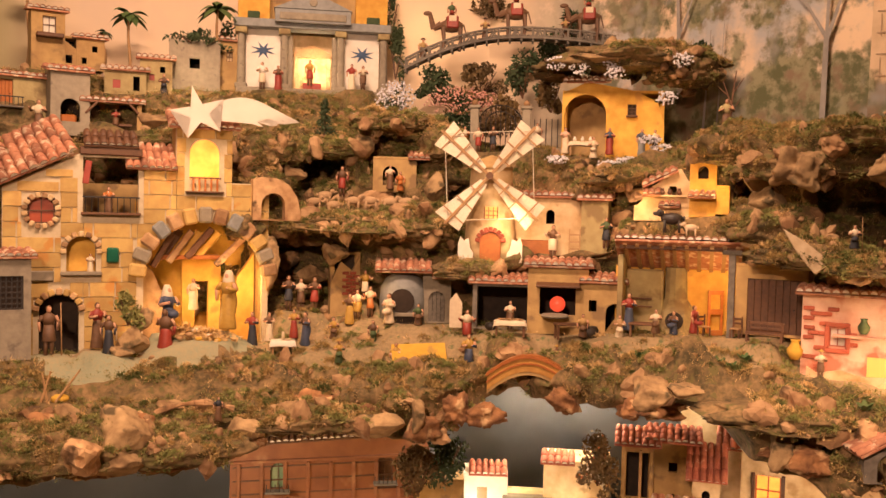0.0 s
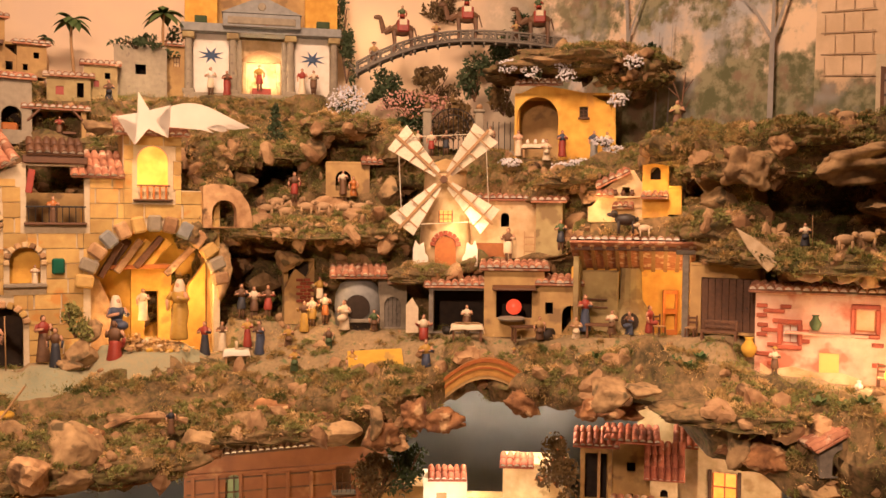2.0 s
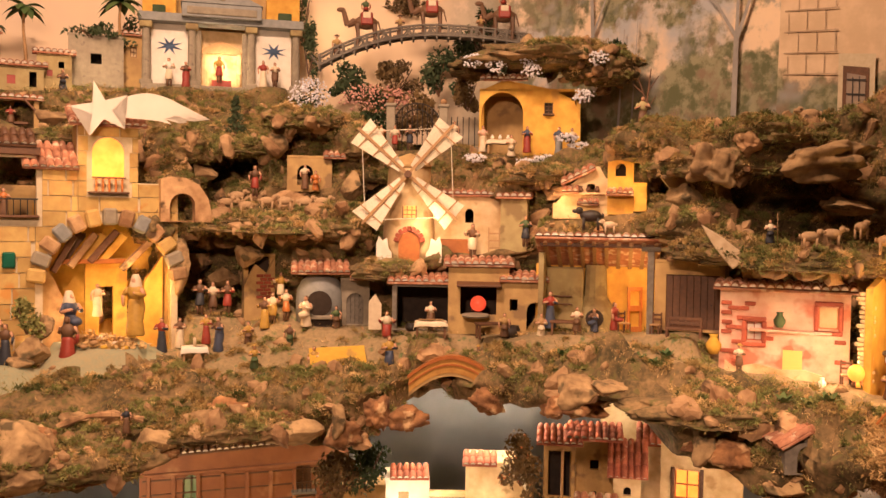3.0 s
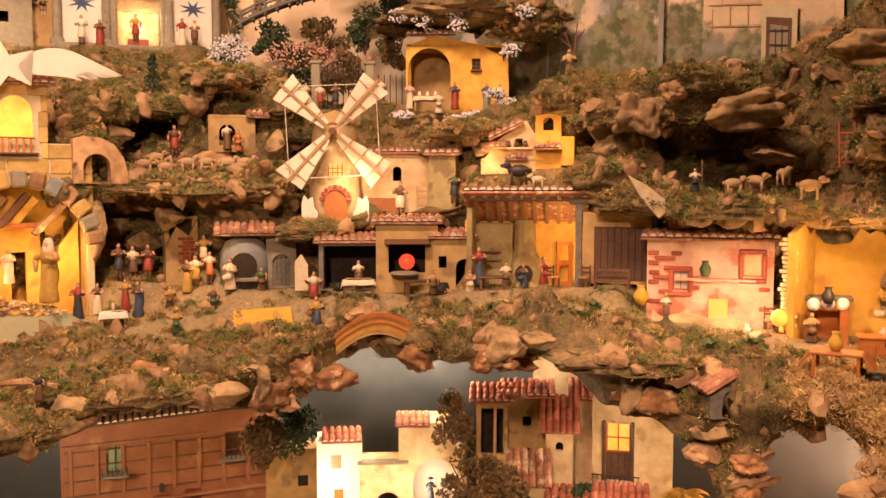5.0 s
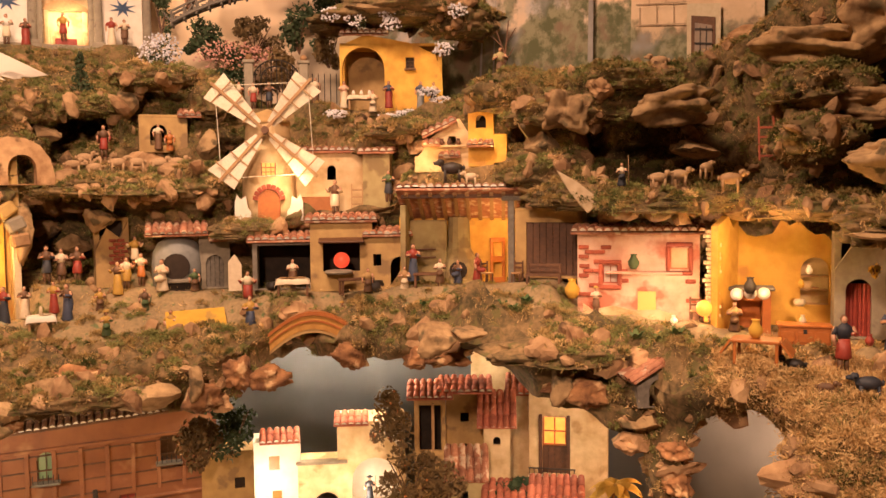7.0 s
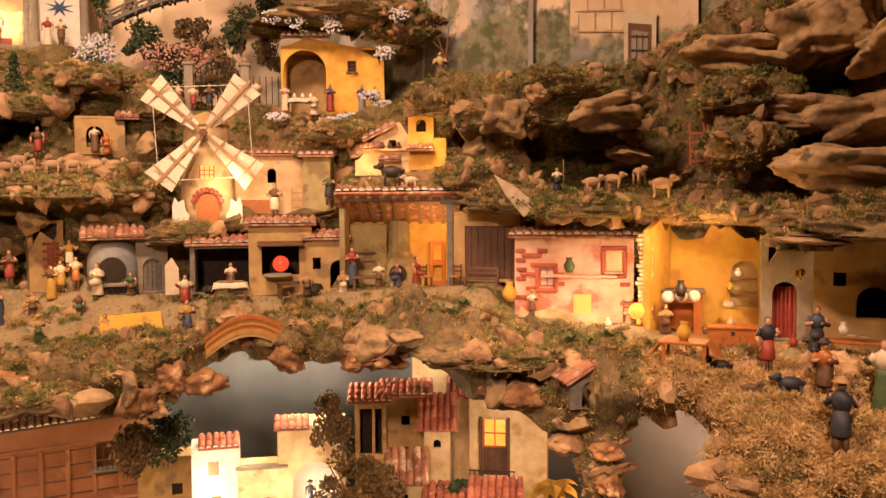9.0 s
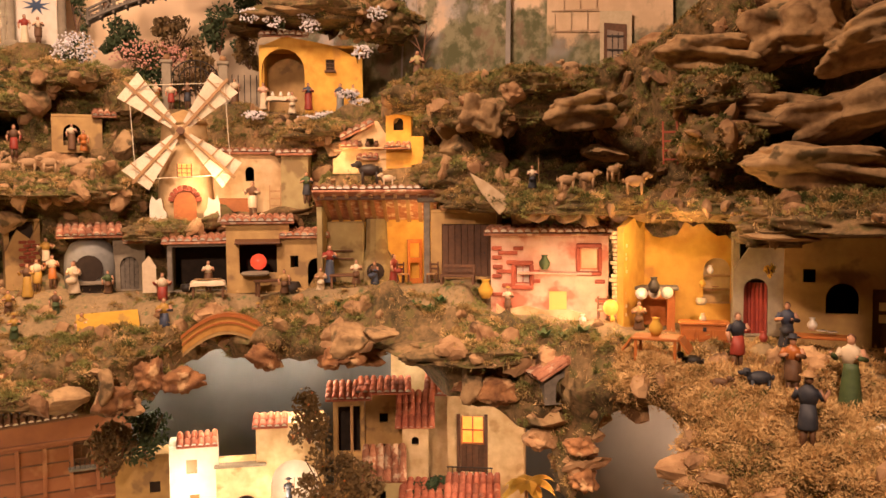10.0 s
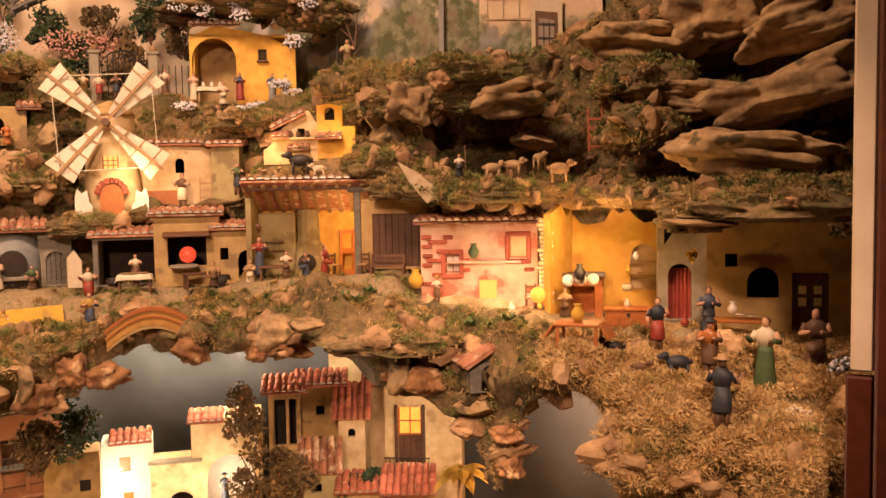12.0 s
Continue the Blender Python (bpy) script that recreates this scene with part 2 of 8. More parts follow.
def panel(w, h, t, holes=(), top=None, wob=0.0):
    """A wall w wide and h high with openings cut through its thickness t; top: the line of its upper edge, from right to left."""
    bm = bmesh.new()
    loops = [[(-w / 2, 0), (w / 2, 0)] + (top or [(w / 2, h), (-w / 2, h)])] + [arch_points(*o) for o in holes]
    edges = []
    for lp in loops:
        vs = [bm.verts.new((x, 0, z)) for x, z in lp]
        edges += [bm.edges.new((vs[k], vs[(k + 1) % len(vs)])) for k in range(len(vs))]
    faces = [g for g in bmesh.ops.triangle_fill(bm, use_beauty=True, edges=edges)["geom"] if isinstance(g, bmesh.types.BMFace)]
    out = bmesh.ops.extrude_face_region(bm, geom=faces)["geom"]
    bmesh.ops.translate(bm, vec=(0, t, 0), verts=[g for g in out if isinstance(g, bmesh.types.BMVert)])
    return bm


TILES = {}


def tile_mesh(r, length, eave, mat):
    key = (round(r, 4), round(length, 4), eave, mat.name)
    if key not in TILES:
        bm = bmesh.new()
        rings = []
        for y, k in ((0, 1.0), (length, 0.86)):
            outer = [bm.verts.new((r * k * math.cos(math.pi * a / 5), y, r * k * math.sin(math.pi * a / 5))) for a in range(6)]
            inner = [bm.verts.new((0.78 * r * k * math.cos(math.pi * a / 5), y, 0.78 * r * k * math.sin(math.pi * a / 5))) for a in range(6)]
            rings.append((outer, inner))
        (o0, i0), (o1, i1) = rings
        for a in range(5):
            bm.faces.new((o0[a], o0[a + 1], o1[a + 1], o1[a]))
            bm.faces.new((o0[a], i0[a], i0[a + 1], o0[a + 1]))
        if eave:
            vs = [bm.verts.new((v.co.x, 0.004, v.co.z)) for v in i0]
            bm.faces.new(vs).material_index = 1
        TILES[key] = finish("tile", bm, [mat, M_MORTAR], True)
    return TILES[key]


ROOF_JOBS = []


def tiled_roof(parent, w, run, z, rise, y=0.0, x=0.0, cols=None, rows=None, mat=None, turn=0.0, name="roof", pitch_x=0.028):
    """A slab with its eave along x at height z, sloping up and back; the tiles are laid on it at the end of the script."""
    slope, length = math.atan2(rise, run), math.hypot(rise, run)
    ob = part(name, box(bmesh.new(), (0, length / 2, -0.005), (w, length, 0.009), 0, bev=0.002), [mat or M_TERRA], parent)
    ob.matrix_local = pose(x, y, z, 0, 0, turn) @ pose(0, 0, 0, math.degrees(slope))
    ROOF_JOBS.append((ob, w, length, cols or max(2, round(w / pitch_x)), rows or max(1, round(length / 0.06)), mat or M_TERRA))
    return ob


def opening_fill(parent, hole, depth, mat, name="pane"):
    """What closes an opening, set back in it."""
    cx, z0, w, h, arch = hole
    bm = bmesh.new()
    vs = [bm.verts.new((x, depth, z)) for x, z in arch_points(*hole)]
    bm.faces.new(vs)
    out = bmesh.ops.extrude_face_region(bm, geom=list(bm.faces))["geom"]
    bmesh.ops.translate(bm, vec=(0, 0.004, 0), verts=[g for g in out if isinstance(g, bmesh.types.BMVert)])
    return part(name, bm, mat, parent)


def window(parent, hole, pane, frame_mat=None, bars=(1, 1), depth=0.012, sill=None, name="window"):
    """A frame with glazing bars and a pane in an opening of a wall."""
    cx, z0, w, h, arch = hole
    fm = frame_mat or M_WOOD
    win = part(name, frame_bars(hole, bars, depth), fm, parent)
    opening_fill(win, hole, depth + 0.006, pane)
    if sill:
        part("sill", box(bmesh.new(), (cx, -0.008, z0 - 0.005), (w * 1.3, 0.03, 0.009), 0, bev=0.002), sill, win)
    return win


def frame_bars(hole, bars, depth):
    cx, z0, w, h, arch = hole
    bm = bmesh.new()
    t = max(0.003, w * 0.07)
    for sx in (-1, 1):
        box(bm, (cx + sx * (w / 2 - t / 2), depth, z0 + (h - (w / 2 if arch else 0)) / 2), (t, 0.006, h - (w / 2 if arch else 0)))
    box(bm, (cx, depth, z0 + t / 2), (w - 2 * t, 0.006, t))
    for k in range(bars[0]):
        box(bm, (cx - w / 2 + w * (k + 1) / (bars[0] + 1), depth, z0 + h / 2), (t * 0.7, 0.005, h - t))
    for k in range(bars[1]):
        box(bm, (cx, depth + 0.001, z0 + h * (k + 1) / (bars[1] + 1)), (w - 2 * t, 0.004, t * 0.7))
    return bm


def door(parent, hole, mat, depth=0.015, planks=4, name="door"):
    cx, z0, w, h, arch = hole
    leaf = part(name, box(bmesh.new(), (cx, depth + 0.006, z0 + h * 0.3), (w * 0.96, 0.005, h * 0.08)), mat, parent)
    for k in range(planks):
        x = cx - w / 2 + w * (k + 0.5) / planks
        up = h - (w / 2 - math.sqrt(max(0.0, (w / 2) ** 2 - (x - cx) ** 2)) if arch else 0) - 0.002
        part("plank", box(bmesh.new(), (x, depth, z0 + up / 2), (w / planks - 0.0012, 0.006, up), 0, bev=0.0008), mat, leaf)
    part("handle", ball(bmesh.new(), (cx + w * 0.32, depth - 0.006, z0 + h * 0.45), 0.003, sub=1), M_BLACK, leaf)
    return leaf


def house(name, label, p, w, d, h, wall, holes=(), turn=0.0, category="house", top=None, roof=True, over=0.02, rise=None, tmat=None, group="", inside=None, t=0.02):
    """A hollow model house whose front wall faces the visitors, its base at the middle of the front."""
    ob = thing(name, label, category, p, turn, group)
    for x in np.arange(-w / 2, w / 2 + 0.01, 0.07):
        for y in (0.0, d * 0.5, d):
            pad(ob.matrix_world @ Vector((x, y, 0)), 0.06)
    screen(p, w, h)
    part("front_wall", panel(w, h, t, holes, top), wall, ob)
    for sx in (-1, 1):
        part("side_wall", box(bmesh.new(), (sx * (w / 2 - t / 2), t + (d - t) / 2, h / 2), (t, d - t, h), 0, bev=0.001), wall, ob)
    # by default the back wall is coloured near-black for a shaded interior
    part("back_wall", box(bmesh.new(), (0, d - t / 2, h / 2), (w - 2 * t, t, h), 0), inside or M_SOOT_SHADE, ob)
    if roof:
        tiled_roof(ob, w + 2 * over, d + over, h, rise if rise is not None else d * 0.12, -over, mat=tmat)
    else:
        part("roof", box(bmesh.new(), (0, d / 2, h + 0.006), (w, d, 0.012), 0, bev=0.002), wall, ob)
    return ob


# ---- the landscape: terraces round the visitors, by bearing (degrees) and distance ----
BEARING = [-44, -30, -20, -8, 3, 14, 22, 30, 38, 46, 60]
LIP = [2.95, 2.95, 2.98, 3.05, 3.12, 2.87, 2.70, 2.50, 2.30, 2.15, 2.1]
LIP_Z = [0.64, 0.64, 0.66, 0.72, 0.81, 0.85, 0.82, 0.80, 0.76, 0.70, 0.66]
YARD = [3.35, 3.35, 3.35, 3.4, 3.3, 3.0, 2.9, 2.75, 2.6, 2.5, 2.45]
YARD_Z = [0.78, 0.78, 0.79, 0.82, 0.89, 0.95, 0.93, 0.86, 0.85, 0.85, 0.85]
WALL = [4.12, 4.12, 4.12, 3.92, 3.82, 3.68, 3.56, 3.4, 3.16, 3.05, 3.0]
WALL_Z = [0.82, 0.82, 0.83, 0.95, 0.96, 0.99, 0.985, 0.92, 0.88, 0.87, 0.87]
SHELF = [4.14, 4.14, 4.14, 3.94, 3.83, 3.66, 3.5, 3.38, 3.14, 3.02, 2.97]
SHELF_Z = [1.45, 1.45, 1.5, 1.37, 1.22, 1.31, 1.34, 1.3, 1.3, 1.22, 1.2]
SHELF_BACK = [4.16, 4.16, 4.16, 4.1, 4.1, 3.75, 3.55, 3.45, 3.25, 3.15, 3.1]
TOP = [4.22, 4.22, 4.22, 4.3, 4.25, 3.95, 3.68, 3.6, 3.4, 3.3, 3.25]
TOP_Z = [1.76, 1.76, 1.77, 1.72, 1.63, 1.66, 1.74, 1.78, 2.0, 2.2, 2.3]
REAR = [4.75, 4.75, 4.75, 4.75, 4.6, 4.35, 4.0, 3.8, 3.6, 3.5, 3.45]
REAR_Z = [2.02, 2.02, 2.02, 2.02, 1.75, 1.72, 1.76, 1.8, 2.1, 2.3, 2.4]
SKIRT_AT = [-44, -26, -22.5, -17, -13.7, -12.7, -10, -6.5, -1.3, 0.5, 2.3, 3.9, 5.5, 7.7, 9.5, 11.3, 13.1, 15.2, 16.6, 17.2, 19.8, 21.5, 23, 24.5, 25.8, 26.8, 27.3, 28.2, 29.2, 30, 32.5, 34.4, 35.6, 36, 36.6, 38, 60]
SKIRT_Z = [0.54, 0.54, 0.545, 0.545, 0.575, 0.6, 0.62, 0.64, 0.585, 0.63, 0.65, 0.63, 0.7, 0.77, 0.765, 0.79, 0.785, 0.805, 0.815, 0.78, 0.7, 0.68, 0.66, 0.63, 0.6, 0.55, 0.44, 0.44, 0.58, 0.71, 0.74, 0.73, 0.67, 0.5, 0.3, -0.3, -0.3]
BACK_AT = [-50, -30, -8, 3, 12, 18, 24, 31, 40, 50, 62]
BACK_R = [5.3, 5.2, 5.1, 5.0, 4.7, 4.3, 4.0, 3.75, 3.6, 3.5, 3.5]


def ring(deg, values, at=BEARING):
    return float(np.interp(deg, at, values))


def spot(deg, r, z=0.0):
    a = radians(deg)
    return Vector((CENTRE[0] + r * math.sin(a), CENTRE[1] + r * math.cos(a), z))


def bump(deg, at, wide):
    return math.exp(-((deg - at) / wide) ** 2)


OVERHANG = [0, 0, 0, 0.14, 0.1, 0.08, 0.04, 0.06, 0.14, 0.26, 0.26]
OVERHANG_2 = [0, 0, 0, 0.08, 0.06, 0.08, 0.0, 0.1, 0.14, 0.16, 0.16]
PADS, SCREENS, POCKETS = [], [], []


def pocket(p, w, h, depth):
    """A hollow in the steep faces, w wide and h high."""
    dx, dy = p[0] - CENTRE[0], p[1] - CENTRE[1]
    POCKETS.append((math.degrees(math.atan2(dx, dy)), p[2], math.degrees(w / 2 / math.hypot(dx, dy)), h / 2, depth))


def hollow(deg, z):
    return max([0.0] + [d * max(0.0, 1 - ((deg - a) / wa) ** 4 - ((z - b) / hb) ** 4) ** 0.5 for a, b, wa, hb, d in POCKETS if abs(deg - a) < wa and abs(z - b) < hb])


def pad(p, radius=0.07):
    """The ground comes up, or goes down, to meet what stands on it."""
    PADS.append((p[0], p[1], p[2], radius))


def screen(p, w, h, low=0.0):
    """A front that moss and loose rock must leave free."""
    dx, dy = p[0] - CENTRE[0], p[1] - CENTRE[1]
    r = math.hypot(dx, dy)
    deg, half = math.degrees(math.atan2(dx, dy)), math.degrees(w / 2 / r)
    SCREENS.append((deg - half, deg + half, p[2] + low, p[2] + h, r))


def free(p, reach=0.0):
    dx, dy = p[0] - CENTRE[0], p[1] - CENTRE[1]
    r, deg = math.hypot(dx, dy), math.degrees(math.atan2(dx, dy))
    m = math.degrees(reach / r)
    for a, b, z0, z1, at in SCREENS:
        # seen from the visitors' eyes, so a thing in front covers what lies lower behind it
        z = 1.38 + (p[2] - 1.38) * at / r
        e = reach * at / r
        if a - m < deg < b + m and z0 - e < z < z1 + e and r < at + 0.06:
            return False
    return True


def profile(deg):
    """Distances and heights along one bearing: lip, yard, foot and brow of the first crag, its ledge, brow of the second, rear."""
    lip = ring(deg, LIP) + 0.2 * bump(deg, 4.2, 2.0)
    o1, o2 = ring(deg, OVERHANG), ring(deg, OVERHANG_2)
    o1 *= 0.6 + 0.6 * noise.noise(Vector((deg * 0.3, 0, 4)))
    rs = [lip, max(ring(deg, YARD), lip + 0.08), ring(deg, WALL) + o1 * 0.6, ring(deg, WALL) + o1 * 0.5, ring(deg, SHELF) - o1, ring(deg, SHELF_BACK), ring(deg, SHELF_BACK) + 0.04, ring(deg, TOP) - o2, ring(deg, REAR)]
    zw, zs, zt = ring(deg, WALL_Z), ring(deg, SHELF_Z), ring(deg, TOP_Z)
    z = [ring(deg, LIP_Z), ring(deg, YARD_Z), zw, zw + 0.75 * (zs - zw), zs, zs + 0.05, zs + 0.05 + 0.6 * (zt - zs), zt, ring(deg, REAR_Z)]
    return rs, z


FLAT = (True, True, False, False, True, False, False, True)
COUNT = (22, 34, 18, 14, 16, 18, 12, 22)


def rough(p, amp=1.0):
    return amp * (0.05 * noise.noise(p * 4.0) + 0.035 * noise.noise(p * 11.0) + 0.016 * noise.noise(p * 29.0))


def settle(p):
    """Height of the ground at p once the things on it are bedded in."""
    a = np.array(PADS)
    d2 = (a[:, 0] - p.x) ** 2 + (a[:, 1] - p.y) ** 2
    near = (d2 < (2.2 * a[:, 3]) ** 2) & (np.abs(a[:, 2] - p.z) < 0.12)
    if not near.any():
        return p.z
    w = np.exp(-(d2[near] / a[near, 3] ** 2) ** 1.5)
    full = min(1.0, float(w.max()) * 1.6)
    return p.z + full * (float((w * a[near, 2]).sum() / w.sum()) - 0.003 - p.z)


def landscape():
    bm = bmesh.new()
    rows, kinds = [], []
    for deg in np.arange(-44, 60.01, 0.36):
        rs, zs = profile(deg)
        skirt = ring(deg, SKIRT_Z, SKIRT_AT) + 0.022 * noise.noise(Vector((deg * 0.8, 1.0, 5.0))) + 0.1 * bump(deg, 4.2, 2.0)
        wob = 0.07 * noise.noise(Vector((deg * 0.25, 3.0, 0))) + 0.04 * noise.noise(Vector((deg * 0.9, 7.0, 0)))
        pts = [(spot(deg, rs[0] + 1.2, skirt + 0.03), 0), (spot(deg, rs[0] + 0.3, skirt + 0.03), 0)]
        for k in range(12):
            z = skirt + (zs[0] - skirt) * k / 12
            q = spot(deg, rs[0], z)
            pts.append((spot(deg, rs[0] + wob + 0.05 * (1 - k / 11) + 0.09 * noise.noise(q * 7.0) + 0.04 * noise.noise(q * 19.0), z), 0))
        for s in range(8):
            for k in range(COUNT[s]):
                u = k / COUNT[s]
                r, z = rs[s] + (rs[s + 1] - rs[s]) * u, zs[s] + (zs[s + 1] - zs[s]) * u
                kind = 0
                if FLAT[s]:
                    q = spot(deg, r + (wob * (1 - u) if s == 0 else 0), z)
                    q.z += rough(q, (0.9 + 0.4 * u) if s == 0 else (0.35 if s == 1 else 1.0)) + (0.03 * abs(noise.noise(q * 8.0)) + 0.014 * noise.noise(q * 23.0)) * (0.5 if s == 1 else 1.3)
                    q.z = settle(q)
                    if s == 1 and u > 0.05 + 0.3 * noise.noise(q * 5.0):
                        kind = 2 if deg < -12 + 6 * noise.noise(q * 4.0) and u < 0.3 + 0.3 * noise.noise(q * 7.0) else 1
                else:
                    q = spot(deg, r, z)
                    q = spot(deg, r + 0.1 * noise.noise(q * 5.0) + 0.06 * noise.noise(q * 13.0) + 0.02 * noise.noise(q * 37.0) + hollow(deg, z), z + 0.03 * noise.noise(q * 9.0))
                pts.append((q, kind))
        pts.append((spot(deg, ring(deg, BACK_R, BACK_AT) - 0.04, zs[-1]), 0))
        rows.append([bm.verts.new(q) for q, _ in pts])
        kinds.append([k for _, k in pts])
    for a, b, kk in zip(rows, rows[1:], kinds):
        for k in range(len(a) - 1):
            bm.faces.new((a[k], b[k], b[k + 1], a[k + 1])).material_index = kk[k]
    me = finish("landscape", bm, [M_EARTH, M_PLAZA, M_TURQ], True)
    return tagged(new("ground", me), "terraced cork and moss hillside with sawdust paths", "landscape", kind="structure")


# ---- the hall and the painted backdrop ----
def hall_room():
    bm = bmesh.new()
    box(bm, (0.3, 1.0, -0.95), (9, 11, 0.1))
    tagged(new("floor", finish("floor", bm, M_ROOM)), "brown hall floor", "floor", kind="structure")
    for name, c, s in (("wall_south", (0.3, -4.5, 1.6), (9, 0.1, 5.2)), ("wall_west", (-4.2, 1.0, 1.6), (0.1, 11, 5.2)),
                       ("wall_east", (4.8, 1.0, 1.6), (0.1, 11, 5.2)), ("wall_north", (0.3, 6.5, 1.6), (9, 0.1, 5.2))):
        tagged(new(name, finish(name, box(bmesh.new(), c, s), M_ROOM)), "plain hall wall", "wall", kind="structure")
    tagged(new("ceiling", finish("ceiling", box(bmesh.new(), (0.3, 1.0, 4.2), (9, 11, 0.1)), M_ROOM)), "plain hall ceiling", "ceiling", kind="structure")


hall_room()

def painting(name="painted canvas", stone=False):
    """The backdrop's paint: warm sky, grey haze, soft olive thickets low down and tree crowns higher up at the hill's end."""
    m = bpy.data.materials.new(name)
    m.use_nodes = True
    nt = m.node_tree
    bs = nt.nodes["Principled BSDF"]
    bs.inputs["Roughness"].default_value = 0.9
    geo = nt.nodes.new("ShaderNodeNewGeometry")
    xyz = nt.nodes.new("ShaderNodeSeparateXYZ")
    nt.links.new(geo.outputs["Position"], xyz.inputs[0])

    def tex(scale, detail):
        n = nt.nodes.new("ShaderNodeTexNoise")
        n.inputs["Scale"].default_value, n.inputs["Detail"].default_value, n.inputs["Roughness"].default_value = scale, detail, 0.62
        nt.links.new(geo.outputs["Position"], n.inputs["Vector"])
        return n.outputs["Fac"]

    def calc(op, a, b):
        n = nt.nodes.new("ShaderNodeMath")
        n.operation = op
        n.use_clamp = op == "MULTIPLY"
        for socket, v in zip(n.inputs, (a, b)):
            if isinstance(v, (int, float)):
                socket.default_value = v
            else:
                nt.links.new(v, socket)
        return n.outputs[0]

    def step(v, lo, hi, a=0.0, b=1.0):
        n = nt.nodes.new("ShaderNodeMapRange")
        n.interpolation_type = "SMOOTHSTEP"
        n.inputs[1].default_value, n.inputs[2].default_value, n.inputs[3].default_value, n.inputs[4].default_value = lo, hi, a, b
        nt.links.new(v, n.inputs[0])
        return n.outputs[0]

    def mix(f, one, two):
        n = nt.nodes.new("ShaderNodeMix")
        n.data_type = "RGBA"
        nt.links.new(f, n.inputs[0])
        for socket, v in ((n.inputs[6], one), (n.inputs[7], two)):
            if isinstance(v, tuple):
                socket.default_value = (*v, 1)
            else:
                nt.links.new(v, socket)
        return n.outputs[2]

    x, z = xyz.outputs["X"], xyz.outputs["Z"]
    east = step(x, 0.25, 1.1)
    sky = mix(step(tex(1.6, 4), 0.35, 0.65), (0.8, 0.6, 0.4), (0.72, 0.55, 0.4))
    sky = mix(calc("MULTIPLY", east, step(tex(2.6, 5), 0.38, 0.6)), sky, (0.42, 0.42, 0.42))
    if stone:
        sky = mix(step(tex(7, 4), 0.35, 0.65), (0.7, 0.52, 0.34), (0.58, 0.42, 0.26))
    paint = mix(step(tex(16, 5), 0.4, 0.62), (0.12, 0.125, 0.06), (0.3, 0.28, 0.17))
    paint = mix(step(tex(6, 4), 0.5, 0.66), paint, (0.24, 0.17, 0.11))
    paint = mix(step(tex(3.5, 3), 0.55, 0.7), paint, (0.3, 0.29, 0.26))
    low = calc("ADD", tex(5, 6), step(z, 1.75, 2.3 if stone else 2.55, 0.36, -0.34 if stone else -0.22))
    crown = calc("ADD", tex(4.2, 7), step(z, 2.1, 2.42, -0.2, -0.12 if stone else 0.11))
    leaves = calc("MULTIPLY", calc("MAXIMUM", step(low, 0.47, 0.6), step(crown, 0.5, 0.6)), east)
    colour = mix(leaves, sky, paint)
    west = calc("MULTIPLY", step(x, -1.9, -2.5), step(calc("ADD", tex(5, 6), step(z, 2.2, 2.9, 0.3, -0.2)), 0.5, 0.62))
    nt.links.new(mix(west, colour, (0.3, 0.28, 0.12)), bs.inputs["Base Color"])
    return m


M_SKY = painting()
M_PAINTSTONE = painting("painted ashlar", True)
M_PAINTROCK = surface("painted rock", (0.2, 0.15, 0.12), (0.34, 0.26, 0.19), 8, 0.9, 0, blotch=5, fleck=(0.13, 0.12, 0.13), fleck_at=0.6)
M_PAINTTRUNK = surface("painted trunk", (0.27, 0.25, 0.23), (0.4, 0.37, 0.33), 18, 0.9, 0)
M_PAINTLINE = surface("painted joint", (0.45, 0.33, 0.22), (0.36, 0.25, 0.16), 20, 0.9, 0)


def backdrop():
    bm = bmesh.new()
    rows = []
    for deg in np.arange(-50, 62.1, 1.0):
        r = ring(deg, BACK_R, BACK_AT)
        rows.append([bm.verts.new(spot(deg, r + k, z)) for k, z in ((0, 1.55), (0, 3.6), (0.03, 3.6), (0.03, 1.55))])
    for a, b in zip(rows, rows[1:]):
        for k in range(3):
            bm.faces.new((a[k], b[k], b[k + 1], a[k + 1]))
    return tagged(new("backdrop", finish("backdrop", bm, M_SKY, False)), "painted canvas backdrop with sky, trees and a stone tower", "backdrop", kind="structure")


BACKDROP = backdrop()


def painted(name, shapes, mat, layer, label=""):
    """Flat paint on the backdrop: shapes are outlines in bearing and height, each laid a hair in front of the canvas."""
    bm = bmesh.new()
    for j, outline in enumerate(shapes):
        vs = [bm.verts.new(spot(deg, ring(deg, BACK_R, BACK_AT) * 0.994 - 0.004 * layer - 0.0001 * j, z)) for deg, z in outline]
        bm.faces.new(vs)
    bmesh.ops.triangulate(bm, faces=bm.faces)
    return part(name, bm, mat, BACKDROP, label)


def blob(deg, z, w, h, seed, n=22):
    return [(deg + w * math.cos(2 * math.pi * k / n) * (1 + 0.45 * noise.noise(Vector((math.cos(6.28 * k / n) * 1.5, math.sin(6.28 * k / n) * 1.5, seed)))),
             z + h * math.sin(2 * math.pi * k / n) * (1 + 0.45 * noise.noise(Vector((math.cos(6.28 * k / n) * 1.5, math.sin(6.28 * k / n) * 1.5, seed + 9)))))
            for k in range(n)]


def stripe(a, b, wa, wb):
    (xa, za), (xb, zb) = a, b
    return [(xa - wa, za), (xa + wa, za), (xb + wb, zb), (xb - wb, zb)]


